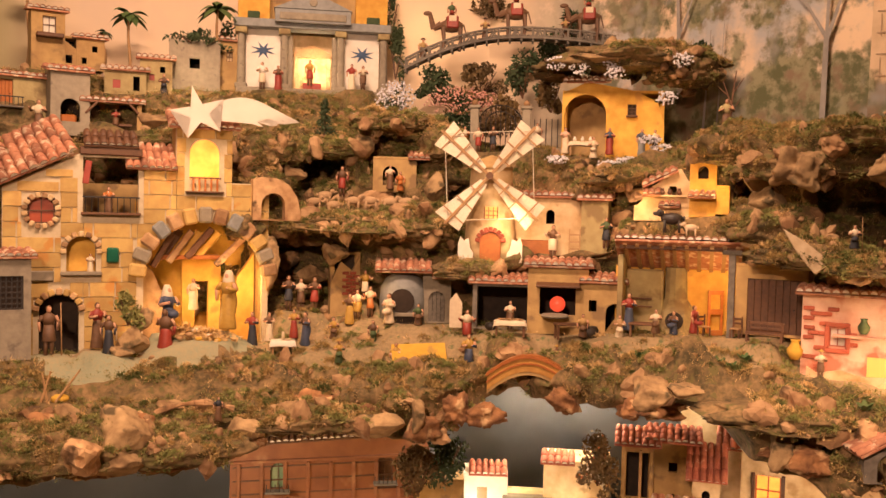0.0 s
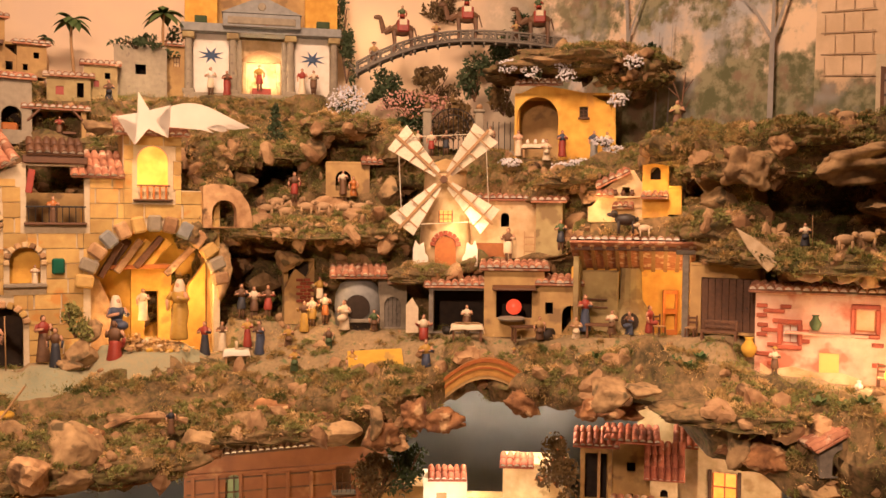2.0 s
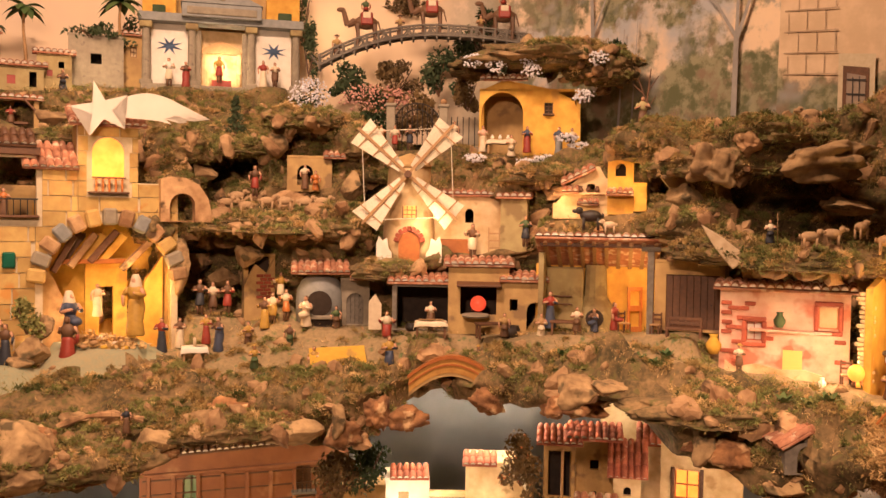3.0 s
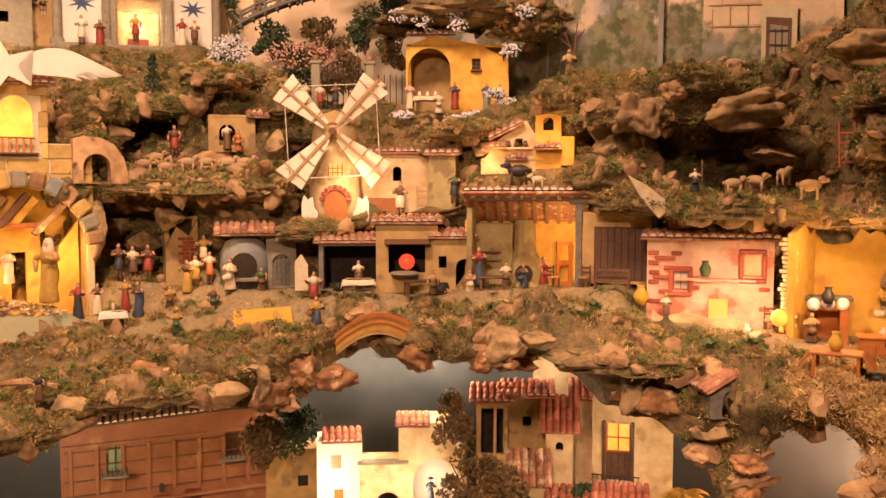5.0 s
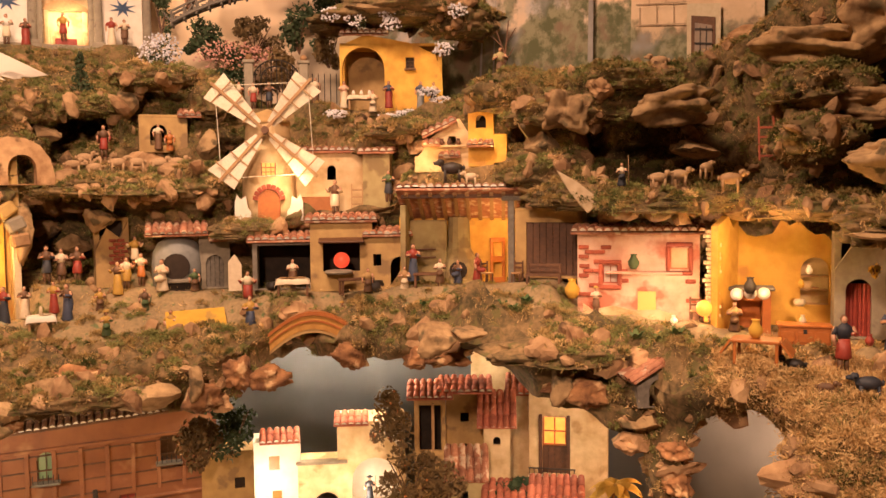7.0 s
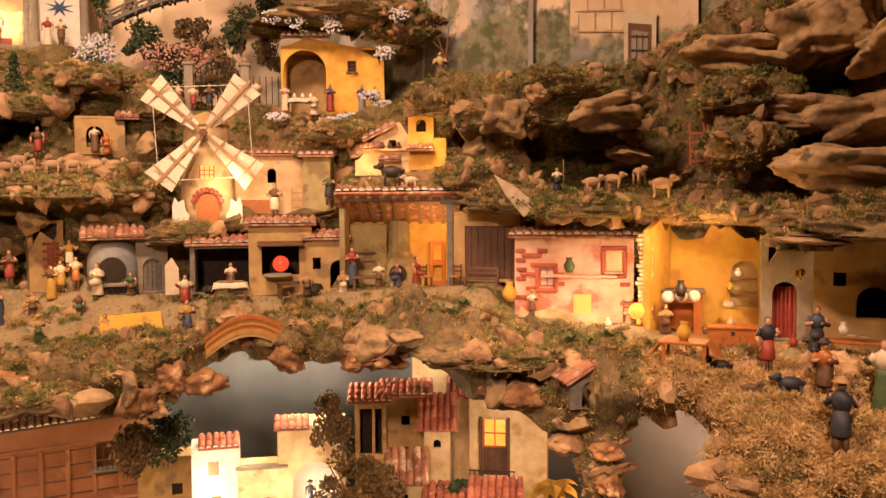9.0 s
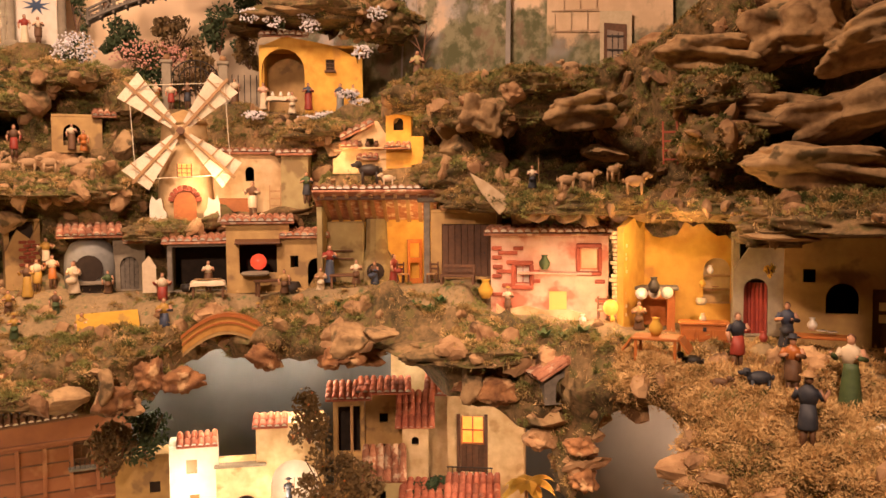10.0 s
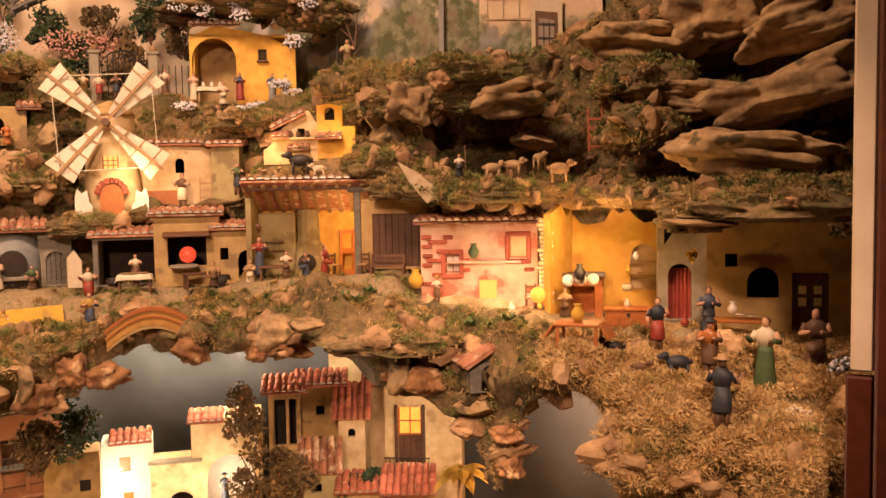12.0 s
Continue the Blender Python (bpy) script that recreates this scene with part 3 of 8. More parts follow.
painted("painted_trunk", [stripe((23.2, 1.7), (23.3, 2.2), 0.17, 0.14), stripe((23.3, 2.18), (22.1, 2.34), 0.12, 0.08), stripe((23.35, 2.18), (24.5, 2.44), 0.12, 0.07),
        stripe((23.3, 2.18), (23.4, 2.6), 0.1, 0.06), stripe((24.0, 2.31), (25.4, 2.33), 0.006, 0.003), stripe((22.1, 2.33), (21.2, 2.42), 0.08, 0.03), stripe((14.9, 2.1), (14.6, 2.6), 0.13, 0.08),
        stripe((14.8, 2.3), (15.7, 2.5), 0.08, 0.04), stripe((16.4, 1.8), (16.7, 2.3), 0.08, 0.03), stripe((17.2, 1.8), (17.5, 2.35), 0.06, 0.02)], M_PAINTTRUNK, 5)
painted("painted_tower", [[(25.6, 1.6), (33.5, 1.6), (33.2, 2.9), (25.9, 2.9)]], M_PAINTSTONE, 1)
courses = np.arange(2.0, 2.8, 0.085)
painted("painted_joint", [[(26.0, z), (28.95, z - 0.02), (28.95, z - 0.015), (26.0, z + 0.005)] for z in courses]
        + [[(a + 0.55 * (j % 2), z - 0.01), (a + 0.55 * (j % 2) + 0.045, z - 0.01), (a + 0.55 * (j % 2) + 0.045, z + 0.075), (a + 0.55 * (j % 2), z + 0.075)] for j, z in enumerate(courses) for a in (26.2, 27.2, 28.2)], M_PAINTLINE, 2)
painted("painted_surround", [[(29.0, 1.66), (30.95, 1.64), (30.95, 2.04), (29.0, 2.06)]], M_JOINT, 2)
painted("painted_round_window", [[(30.3 + 0.3 * math.cos(a), 2.42 + 0.055 * math.sin(a)) for a in np.arange(0, 6.28, 0.4)]], M_PAINTROCK, 3)
painted("painted_door", [[(29.25, 1.68), (30.65, 1.66), (30.65, 1.99), (29.25, 2.01)]], M_WOOD, 3)
painted("painted_grille", [[(29.45, 1.7), (30.45, 1.68), (30.45, 1.96), (29.45, 1.98)]], M_PAINTROCK, 4)
painted("painted_bars", [[(29.45, z), (30.45, z - 0.01), (30.45, z - 0.003), (29.45, z + 0.007)] for z in np.arange(1.73, 1.96, 0.055)] + [[(a, 1.69), (a + 0.05, 1.69), (a + 0.05, 1.96), (a, 1.96)] for a in (29.75, 30.1)], M_BLACK, 5)


# ---- the grey hollow below the terraces ----
def hollow_backing():
    bm = bmesh.new()
    rows = []
    for deg in np.arange(-44, 44, 1.0):
        r = 4.32 if deg < 20 else 4.32 - 0.055 * (deg - 20)
        rows.append([bm.verts.new(spot(deg, r + 0.02 * math.sin(deg), z)) for z in (-0.5, 0.86)])
    for a, b in zip(rows, rows[1:]):
        bm.faces.new((a[0], b[0], b[1], a[1]))
    bmesh.ops.solidify(bm, geom=list(bm.faces), thickness=0.01)
    tagged(new("wall_hollow", finish("wall_hollow", bm, M_CURTAIN, True)), "grey paper sheet closing the hollow under the hill", "wall", kind="structure")
    bm = bmesh.new()
    rows = [[bm.verts.new(spot(deg, r, -0.13 + 0.02 * noise.noise(Vector((deg, r * 5, 0))))) for r in np.arange(2.7, 4.5, 0.1)] for deg in np.arange(-44, 44, 1.0)]
    for a, b in zip(rows, rows[1:]):
        for k in range(len(a) - 1):
            bm.faces.new((a[k], b[k], b[k + 1], a[k + 1]))
    tagged(new("floor_hollow", finish("floor_hollow", bm, M_PLAZA, True)), "pale sawdust floor of the lower village", "floor", kind="structure")


hollow_backing()


# ---- the sandstone church with the nativity portal ----
def church():
    p = (-1.190, 3.275, 0.821)
    k = 0.00238  # metres for the model's unit
    ob = thing("church", "sandstone block church with tiled roofs and a wide nativity portal", "church", p, 4)

    def X(px):
        return (px - 250) * k

    def Z(py):
        return (627 - py) * k

    W0, W1 = X(38), X(462)
    screen(p, 1.02, 0.92)
    for x in np.arange(W0, W1, 0.08):
        for y in (0.0, 0.15, 0.3):
            pad(ob.matrix_world @ Vector((x, y, 0)), 0.07)
    mid, w = (W0 + W1) / 2, W1 - W0
    portal = (X(352), 0.004, X(452) - X(252), Z(402), True)
    holes = [portal, (X(122), 0.005, X(152) - X(92), Z(525), True), (X(155), Z(488), X(178) - X(133), Z(430) - Z(488), True),
             (X(200), Z(392), X(243) - X(157), Z(300) - Z(392), False), (X(95), Z(410), X(116) - X(75), Z(368) - Z(410), False)]
    # the front's upper edge, from right to left
    top = [(x, z) for x, z in ((W1, Z(335)), (X(396), Z(335)), (X(396), Z(243)), (X(303), Z(243)), (X(303), Z(315)), (X(243), Z(315)), (X(240), Z(278)), (X(165), Z(278)), (X(158), Z(292)), (W0, Z(352)))]
    holes2 = holes + [(X(350), Z(330), X(376) - X(326), Z(262) - Z(330), True)]
    bm = panel(w, 1, 0.03, [(cx - mid, z0, ww, hh, a) for cx, z0, ww, hh, a in holes2], [(x - mid, z) for x, z in top])
    bmesh.ops.translate(bm, vec=(mid, 0, 0), verts=bm.verts)
    part("front_wall", bm, M_JOINT, ob)
    part("side_wall", box(bmesh.new(), (W0 + 0.015, 0.18, Z(400) / 2 + 0.03), (0.03, 0.3, Z(352))), M_BLOCK, ob)
    part("side_wall", box(bmesh.new(), (W1 - 0.015, 0.18, Z(335) / 2), (0.03, 0.3, Z(335))), M_BLOCK, ob)
    part("tower_side", box(bmesh.new(), (X(303) + 0.012, 0.09, (Z(315) + Z(243)) / 2), (0.024, 0.12, Z(243) - Z(315))), M_BLOCK, ob)
    part("tower_side", box(bmesh.new(), (X(396) - 0.012, 0.09, (Z(335) + Z(243)) / 2), (0.024, 0.12, Z(243) - Z(335))), M_BLOCK, ob)
    part("upper_floor", box(bmesh.new(), ((W0 + X(245)) / 2, 0.17, Z(395)), (X(245) - W0 - 0.07, 0.26, 0.012)), M_WOOD, ob)
    part("back_wall", box(bmesh.new(), (mid, 0.34, Z(340) / 2), (w, 0.02, Z(340))), M_OCHRE, ob)
    # stone blocks in courses, left out where the openings are
    rng = random.Random(4)
    zc, row = 0.0, 0
    tall = 0.058
    blocks = bpy.data.meshes.new("block")
    bm = box(bmesh.new(), (0, 0, 0), (1, 0.012, 1), 0, bev=0.003)
    blocks = finish("block", bm, M_BLOCK)

    def roofline(x):
        if x < X(158):
            return Z(352) + (x - W0) / (X(158) - W0) * (Z(292) - Z(352))
        return Z(278) if x < X(241) else (Z(315) if x < X(303.5) else (Z(243) if x < X(396.5) else Z(335)))

    while zc < Z(250):
        x = W0 - rng.uniform(0, 0.08)
        while x < W1:
            ww = rng.uniform(0.085, 0.15)
            a, b = max(x, W0) + 0.002, min(x + ww, W1) - 0.002
            x += ww
            if b - a < 0.02:
                continue
            cuts = [a] + [c for c in (X(158), X(241), X(303.5), X(396.5)) if a < c < b] + [b]
            segs = [(u + 0.001, v - 0.001) for u, v in zip(cuts, cuts[1:])]
            for cx, z0, hw, hh, arch in holes2:
                half = hw / 2 + 0.02
                if arch:
                    dz = max(0.0, zc + tall / 2 - (z0 + hh - hw / 2))
                    half = math.sqrt(max(0.0, (hw / 2 + 0.022) ** 2 - dz * dz)) if dz > 0 else half
                if zc + tall > z0 - 0.012 and zc < z0 + hh + 0.012 and half > 0:
                    segs = [s for u, v in segs for s in ((u, min(v, cx - half)), (max(u, cx + half), v)) if s[1] - s[0] > 0.012]
            for u, v in segs:
                up = min(zc + tall, min(roofline(u), roofline(v)) - 0.004)
                if up - zc < 0.015:
                    continue
                o = part("block", blocks, None, ob)
                o.matrix_local = Matrix.Translation(((u + v) / 2, -0.002, (zc + up) / 2 + 0.001)) @ Matrix.Diagonal((v - u, 1, up - zc - 0.003, 1))
        zc += tall
        row += 1
    tiled_roof(ob, X(243) - X(158), 0.12, Z(281), 0.06, -0.03, x=X(200), rows=2, mat=M_WOOD)
    part("lintel", box(bmesh.new(), (X(200), -0.006, Z(290)), (0.23, 0.03, 0.03), 0, bev=0.003), M_WOOD, ob)
    # ring stones round the openings
    def ring_stones(cx, cz, r, n, a0, a1, long, mats):
        for j in range(n):
            a = radians(a0 + (a1 - a0) * (j + 0.5) / n)
            wide = r * radians(a1 - a0) / n * 0.94
            o = part("arch_stone", box(bmesh.new(), (0, 0, 0), (wide, 0.026 if long < 0.05 else 0.06, long), 0, bev=0.004 if long < 0.05 else 0.008), mats[j % len(mats)], ob)
            o.matrix_local = Matrix.Translation((cx + (r + long / 2) * math.cos(a), -0.006, cz + (r + long / 2) * math.sin(a))) @ Matrix.Rotation(math.pi / 2 - a, 4, "Y")

    ring_stones(X(352), Z(402) - (X(452) - X(252)) / 2, (X(452) - X(252)) / 2 - 0.006, 13, 2, 178, 0.066, [M_CORK, M_GREY, M_BLOCK, M_CORK, M_SLATE])
    ring_stones(X(122), Z(525) - X(152) / 2 + X(92) / 2, (X(152) - X(92)) / 2, 9, 5, 175, 0.026, [M_CORK, M_BLOCK])
    ring_stones(X(155), Z(430) - (X(178) - X(133)) / 2, (X(178) - X(133)) / 2, 9, -15, 195, 0.022, [M_CREAM, M_CORK])
    ring_stones(X(95), Z(389), (X(116) - X(75)) / 2, 16, 0, 360, 0.022, [M_CREAM, M_CORK])
    # rose window, niche, door
    win = part("rose_window", frame_bars(holes[4], (1, 1), 0.01), M_WOOD, ob)
    opening_fill(win, holes[4], 0.016, surface("red glass", (0.4, 0.08, 0.03), (0.3, 0.05, 0.02), 20, 0.3, 0))
    opening_fill(ob, holes[2], 0.05, M_YELLOW, "niche_back")
    part("sill", box(bmesh.new(), (X(155), -0.012, Z(490)), (0.15, 0.04, 0.014), 0, bev=0.003), M_GREY, ob)
    # near-black sheet as the darkness behind the church door
    opening_fill(ob, holes[1], 0.1, M_SOOT_SHADE, "doorway_back")
    # balcony in the opening on the upper floor
    bal = part("balcony", box(bmesh.new(), (X(200), -0.012, Z(392)), (0.22, 0.05, 0.01), 0, bev=0.002), M_WOOD, ob)
    for j in range(9):
        part("baluster", rod(bmesh.new(), (X(160) + j * 0.0235, -0.034, Z(391)), (X(160) + j * 0.0235, -0.034, Z(366)), 0.002, seg=6), M_BLACK, bal)
    part("rail", box(bmesh.new(), (X(200), -0.034, Z(365)), (0.21, 0.006, 0.006), 0, bev=0.001), M_BLACK, bal)
    part("banner", box(bmesh.new(), (X(163), -0.01, Z(325)), (0.024, 0.006, 0.09), 0, pose(0, 0, 0, 0, 8, 0), bev=0.002), M_RED, ob, "red hanging cloth")
    # lit tower window
    lit = opening_fill(ob, holes2[5], 0.004, M_LIT, "lit_window")
    rail = part("tower_balcony", box(bmesh.new(), (X(350), -0.012, Z(352)), (0.15, 0.04, 0.008), 0, bev=0.002), M_WOOD, ob)
    for j in range(5):
        part("baluster", box(bmesh.new(), (X(330) + j * 0.0238, -0.026, Z(340)), (0.008, 0.008, 0.055), 0, bev=0.001), M_ORANGEWOOD, rail)
    part("rail", box(bmesh.new(), (X(350), -0.026, Z(328)), (0.125, 0.01, 0.007), 0, bev=0.001), M_WOOD, rail)
    part("lamp_post_box", box(bmesh.new(), (X(203), -0.012, Z(460)), (0.045, 0.03, 0.06), 0, bev=0.006), surface("bottle green glass", (0.02, 0.13, 0.08), (0.01, 0.07, 0.04), 30, 0.15, 0), ob, "green glass wall lantern")
    part("name_plate", box(bmesh.new(), (X(87), -0.012, Z(494)), (0.13, 0.012, 0.04), 0, bev=0.004), M_GREY, ob, "carved grey stone plate")
    # roofs
    r = tiled_roof(ob, 0.30, 0.25, Z(352), 0.16, 0, name="roof")
    slope = math.atan2(Z(290) - Z(352), X(160) - X(38))
    r.matrix_local = Matrix.Translation((X(20), -0.045, Z(356))) @ Matrix.Rotation(-slope, 4, "Y") @ pose(0, 0, 0, 36, 0, 0) @ Matrix.Translation((0.175, 0, 0))
    ROOF_JOBS[-1] = (r, 0.34, 0.27, 9, 4, M_TERRA)
    tiled_roof(ob, X(305) - X(222), 0.16, Z(315), 0.1, -0.03, x=(X(305) + X(222)) / 2)
    tiled_roof(ob, X(408) - X(288), 0.15, Z(243), 0.075, -0.035, x=X(349), rows=3)
    # inside the portal: an inner yellow gate and beams
    part("inner_gate", panel(0.16, 0.33, 0.03, [(0.0, 0.005, 0.055, 0.21, False)]), M_YELLOW, ob).matrix_local = pose(X(357), 0.15, Z(600))
    part("gate_lintel", box(bmesh.new(), (X(330), 0.09, Z(465)), (0.25, 0.06, 0.018), 0, bev=0.003), M_ORANGEWOOD, ob)
    for j, (px, tilt) in enumerate(((298, 35), (330, 38), (362, 40))):
        part("slanting_beam", box(bmesh.new(), (X(px), 0.08, Z(443)), (0.034, 0.03, 0.14), 0, pose(0, 0, 0, 0, tilt, 0), bev=0.004), M_YELLOW if j else M_WOOD, ob)
    for px, py, tilt, m in ((285, 452, 30, M_WOOD), (314, 446, 36, M_CORK), (346, 440, 40, M_WOOD), (398, 455, 44, M_CORK)):
        part("slanting_beam", box(bmesh.new(), (X(px), 0.05, Z(py)), (0.026, 0.024, 0.16), 0, pose(0, 0, 0, 0, tilt, 0), bev=0.004), m, ob)
    part("ruin_wall", panel(0.13, 0.36, 0.03, (), [(0.065, 0.1), (0.03, 0.2), (0.0, 0.26), (-0.03, 0.33), (-0.065, 0.36)]), M_CORK, ob).matrix_local = pose(X(282), 0.1, 0.004)
    part("ruin_wall", panel(0.1, 0.4, 0.03, (), [(0.05, 0.4), (0.01, 0.34), (-0.02, 0.3), (-0.05, 0.12)]), M_YELLOW, ob).matrix_local = pose(X(425), 0.1, 0.004)
    part("broken_vault", panel(0.2, 0.18, 0.05, [(-0.015, 0.004, 0.1, 0.11, True)], [(0.1, 0.04), (0.085, 0.1), (0.05, 0.15), (0.0, 0.175), (-0.06, 0.18), (-0.1, 0.17)]), M_CORK, ob, "reddish brown broken vault").matrix_local = pose(X(472), -0.045, Z(398))
    part("portal_wall", box(bmesh.new(), (X(352), 0.28, Z(500)), (0.5, 0.02, 0.62)), M_YELLOW, ob)
    return ob


church()
lamp("portal_bulb", "POINT", (-0.836, 3.395, 1.108), (0, 0, 0), 1.9, YELLOW, 0.02)
lamp("portal_bulb", "POINT", (-1.088, 3.307, 0.972), (0, 0, 0), 1.2, YELLOW, 0.02)
lamp("tower_bulb", "POINT", (-0.965, 3.239, 1.563), (0, 0, 0), 0.5, YELLOW, 0.02)


def comet():
    p = (-0.974, 3.278, 1.788)
    k = 0.00238
    bm = bmesh.new()
    pts = []
    for j in range(10):
        a = math.pi / 2 + 2 * math.pi * j / 10 + 0.25
        r = (46 if j % 2 == 0 else 16) * k
        pts.append((r * math.cos(a), r * math.sin(a)))
    vs = [bm.verts.new((x, 0, z)) for x, z in pts]
    bm.faces.new(vs)
    # tail: a curved blade whose end is cut into teeth
    upper = [(10 + 8.5 * j, 8 + 22 * math.sin(j / 12 * 2.6)) for j in range(13)]
    tail = [(x * k, z * k) for x, z in upper]
    for j in range(6):
        tail += [((168 - 12 * j) * k, (-7 - 2.2 * j) * k), ((134 - 9.5 * j) * k, (4 - 3.5 * j) * k)]
    tail += [(10 * k, -10 * k)]
    bm.faces.new([bm.verts.new((x, 0.006, z)) for x, z in tail])
    bmesh.ops.triangulate(bm, faces=bm.faces)
    out = bmesh.ops.extrude_face_region(bm, geom=list(bm.faces))["geom"]
    bmesh.ops.translate(bm, vec=(0, 0.005, 0), verts=[g for g in out if isinstance(g, bmesh.types.BMVert)])
    ob = solo("comet_star", bm, M_STAR, p, "white board comet star with a toothed tail on the tower roof", "star")
    return ob


comet()


# ---- the temple on the top terrace ----
def temple():
    p = (-0.683, 4.451, 2.024)
    k = 0.00305
    ob = thing("temple", "grey stone temple with columns, pediment and starred side bays", "temple", p)
    screen(p, 0.85, 0.6)
    for x in np.arange(-0.4, 0.41, 0.08):
        for y in (0.0, 0.12):
            pad(ob.matrix_world @ Vector((x, y, -0.02)), 0.07)

    def bx(name, x0, x1, y0, y1, z0, z1, m, label="", bev=0.003):
        return part(name, box(bmesh.new(), ((x0 + x1) / 2 * k, (y0 + y1) / 2 * k, (z0 + z1) / 2 * k), ((x1 - x0) * k, (y1 - y0) * k, (z1 - z0) * k), 0, bev=bev), m, ob, label)

    bx("plinth", -128, 134, -12, 70, -8, 6, M_GREY)
    for x in (-120, -48, 48, 122):
        col = part("column", rod(bmesh.new(), (x * k, 0, 12 * k), (x * k, 0, 98 * k), 7 * k, 6 * k, seg=12), M_GREY, ob)
        part("base", box(bmesh.new(), (x * k, 0, 9 * k), (20 * k, 20 * k, 7 * k), 0, bev=0.003), M_GREY, col)
        part("capital", box(bmesh.new(), (x * k, 0, 102 * k), (20 * k, 20 * k, 10 * k), 0, bev=0.004), M_OLIVE, col)
    for x in (-38, 38):
        part("inner_column", rod(bmesh.new(), (x * k, 8 * k, 6 * k), (x * k, 8 * k, 98 * k), 5 * k, seg=10), M_GREY, ob)
    bx("side_bay", -114, -54, 14, 18, 6, 108, M_WHITE, "white bay with a painted blue star")
    bx("side_bay", 54, 116, 14, 18, 6, 108, M_WHITE, "white bay with a painted blue star")
    for x in (-84, 86):
        bm = bmesh.new()
        pts = [((15 if j % 2 else 5) * k) for j in range(16)]
        bm.faces.new([bm.verts.new((x * k + r * 1.5 * math.sin(2 * math.pi * j / 16), 13 * k, 72 * k + r * math.cos(2 * math.pi * j / 16))) for j, r in enumerate(pts)])
        bmesh.ops.solidify(bm, geom=list(bm.faces), thickness=0.003)
        part("painted_star", bm, surface("star blue", (0.13, 0.2, 0.34), (0.1, 0.16, 0.28), 30, 0.8, 0), ob)
    bx("entablature", -132, 134, -10, 30, 108, 122, M_SLATE)
    bx("entablature", -64, 64, -22, 30, 116, 138, M_SLATE)
    bx("attic_panel", -56, 56, -24, -20, 120, 132, M_GREY)
    bm = bmesh.new()
    tri = [bm.verts.new((x * k, -22 * k, z * k)) for x, z in ((-66, 139), (66, 139), (0, 168))]
    bm.faces.new(tri)
    out = bmesh.ops.extrude_face_region(bm, geom=list(bm.faces))["geom"]
    bmesh.ops.translate(bm, vec=(0, 60 * k, 0), verts=[g for g in out if isinstance(g, bmesh.types.BMVert)])
    part("pediment", bm, M_SLATE, ob)
    part("pediment_relief", lathe(bmesh.new(), [(1 * k, -1 * k), (7 * k, -1 * k), (6 * k, 1 * k), (1 * k, 1.5 * k)], 12), M_GREY, ob).matrix_local = pose(0, -23 * k, 150 * k, 90, 0, 0)
    for x0, x1 in ((-132, -70), (70, 134)):
        bx("upper_wall", x0 + 4, x1 - 4, 22, 40, 122, 190, M_YELLOW, "ochre upper wall")
        bx("planter", x0 + 22, x1 - 20, -8, 6, 122, 134, M_DARKLEAF, "dark planter on the ledge")
    bx("back_wall", -128, 130, 60, 66, 6, 190, M_OCHRE)
    # the lit shrine in the middle
    bx("shrine_back", -36, 36, 40, 44, 6, 106, M_CREAM)
    bx("shrine_pillar", -33, -25, 30, 38, 6, 66, M_CREAM)
    bx("shrine_pillar", 25, 33, 30, 38, 6, 66, M_CREAM)
    bm = bmesh.new()
    bm.faces.new([bm.verts.new((x * k, 30 * k, z * k)) for x, z in ((-36, 66), (36, 66), (30, 74), (0, 88), (-30, 74))])
    out = bmesh.ops.extrude_face_region(bm, geom=list(bm.faces))["geom"]
    bmesh.ops.translate(bm, vec=(0, 8 * k, 0), verts=[g for g in out if isinstance(g, bmesh.types.BMVert)])
    part("shrine_gable", bm, M_PALEWOOD, ob)
    bx("altar", -16, 16, 16, 30, 6, 20, M_RED, "red cloth covered altar")
    return ob


temple()
lamp("temple_bulb", "POINT", (-0.680, 4.502, 2.173), (0, 0, 0), 1.5, (1, 0.7, 0.4), 0.02)
lamp("upper_village_bulb", "POINT", (-1.214, 4.135, 2.040), (0, 0, 0), 0.7, (1, 0.7, 0.4), 0.02)
lamp("camel_bulb", "POINT", (-0.150, 4.598, 2.425), (0, 0, 0), 0.8, (1, 0.66, 0.34), 0.03)

# ---- upper left village ----
S5 = 0.0029
h1 = house("village_house", "olive plaster house with a balcony and tiled roof", (-1.820, 3.646, 1.696), 0.26, 0.16, 0.27, M_OLIVE, [(-0.08, 0.14, 0.06, 0.11, False), (-0.09, 0.01, 0.05, 0.08, False)], 10, group="upper village houses")
door(h1, (-0.08, 0.14, 0.06, 0.11, False), M_ORANGEWOOD)
h1b = part("balcony", box(bmesh.new(), (-0.08, -0.025, 0.13), (0.13, 0.05, 0.008), 0, bev=0.002), M_GREYWOOD, h1)
for j in range(8):
    part("baluster", rod(bmesh.new(), (-0.14 + j * 0.017, -0.046, 0.132), (-0.14 + j * 0.017, -0.046, 0.17), 0.0018, seg=5), M_BLACK, h1b)
part("rail", box(bmesh.new(), (-0.08, -0.046, 0.172), (0.13, 0.005, 0.005), 0), M_BLACK, h1b)
h2 = house("bread_oven", "tall oven house with a sooty arch", (-1.618, 3.626, 1.712), 0.16, 0.14, 0.28, M_GREY, [(0.0, 0.06, 0.08, 0.1, True)], 8, category="oven", group="upper village houses", rise=0.03)
part("hearth", box(bmesh.new(), (0, 0.07, 0.07), (0.07, 0.04, 0.05), 0, bev=0.008), M_ORANGEWOOD, h2)
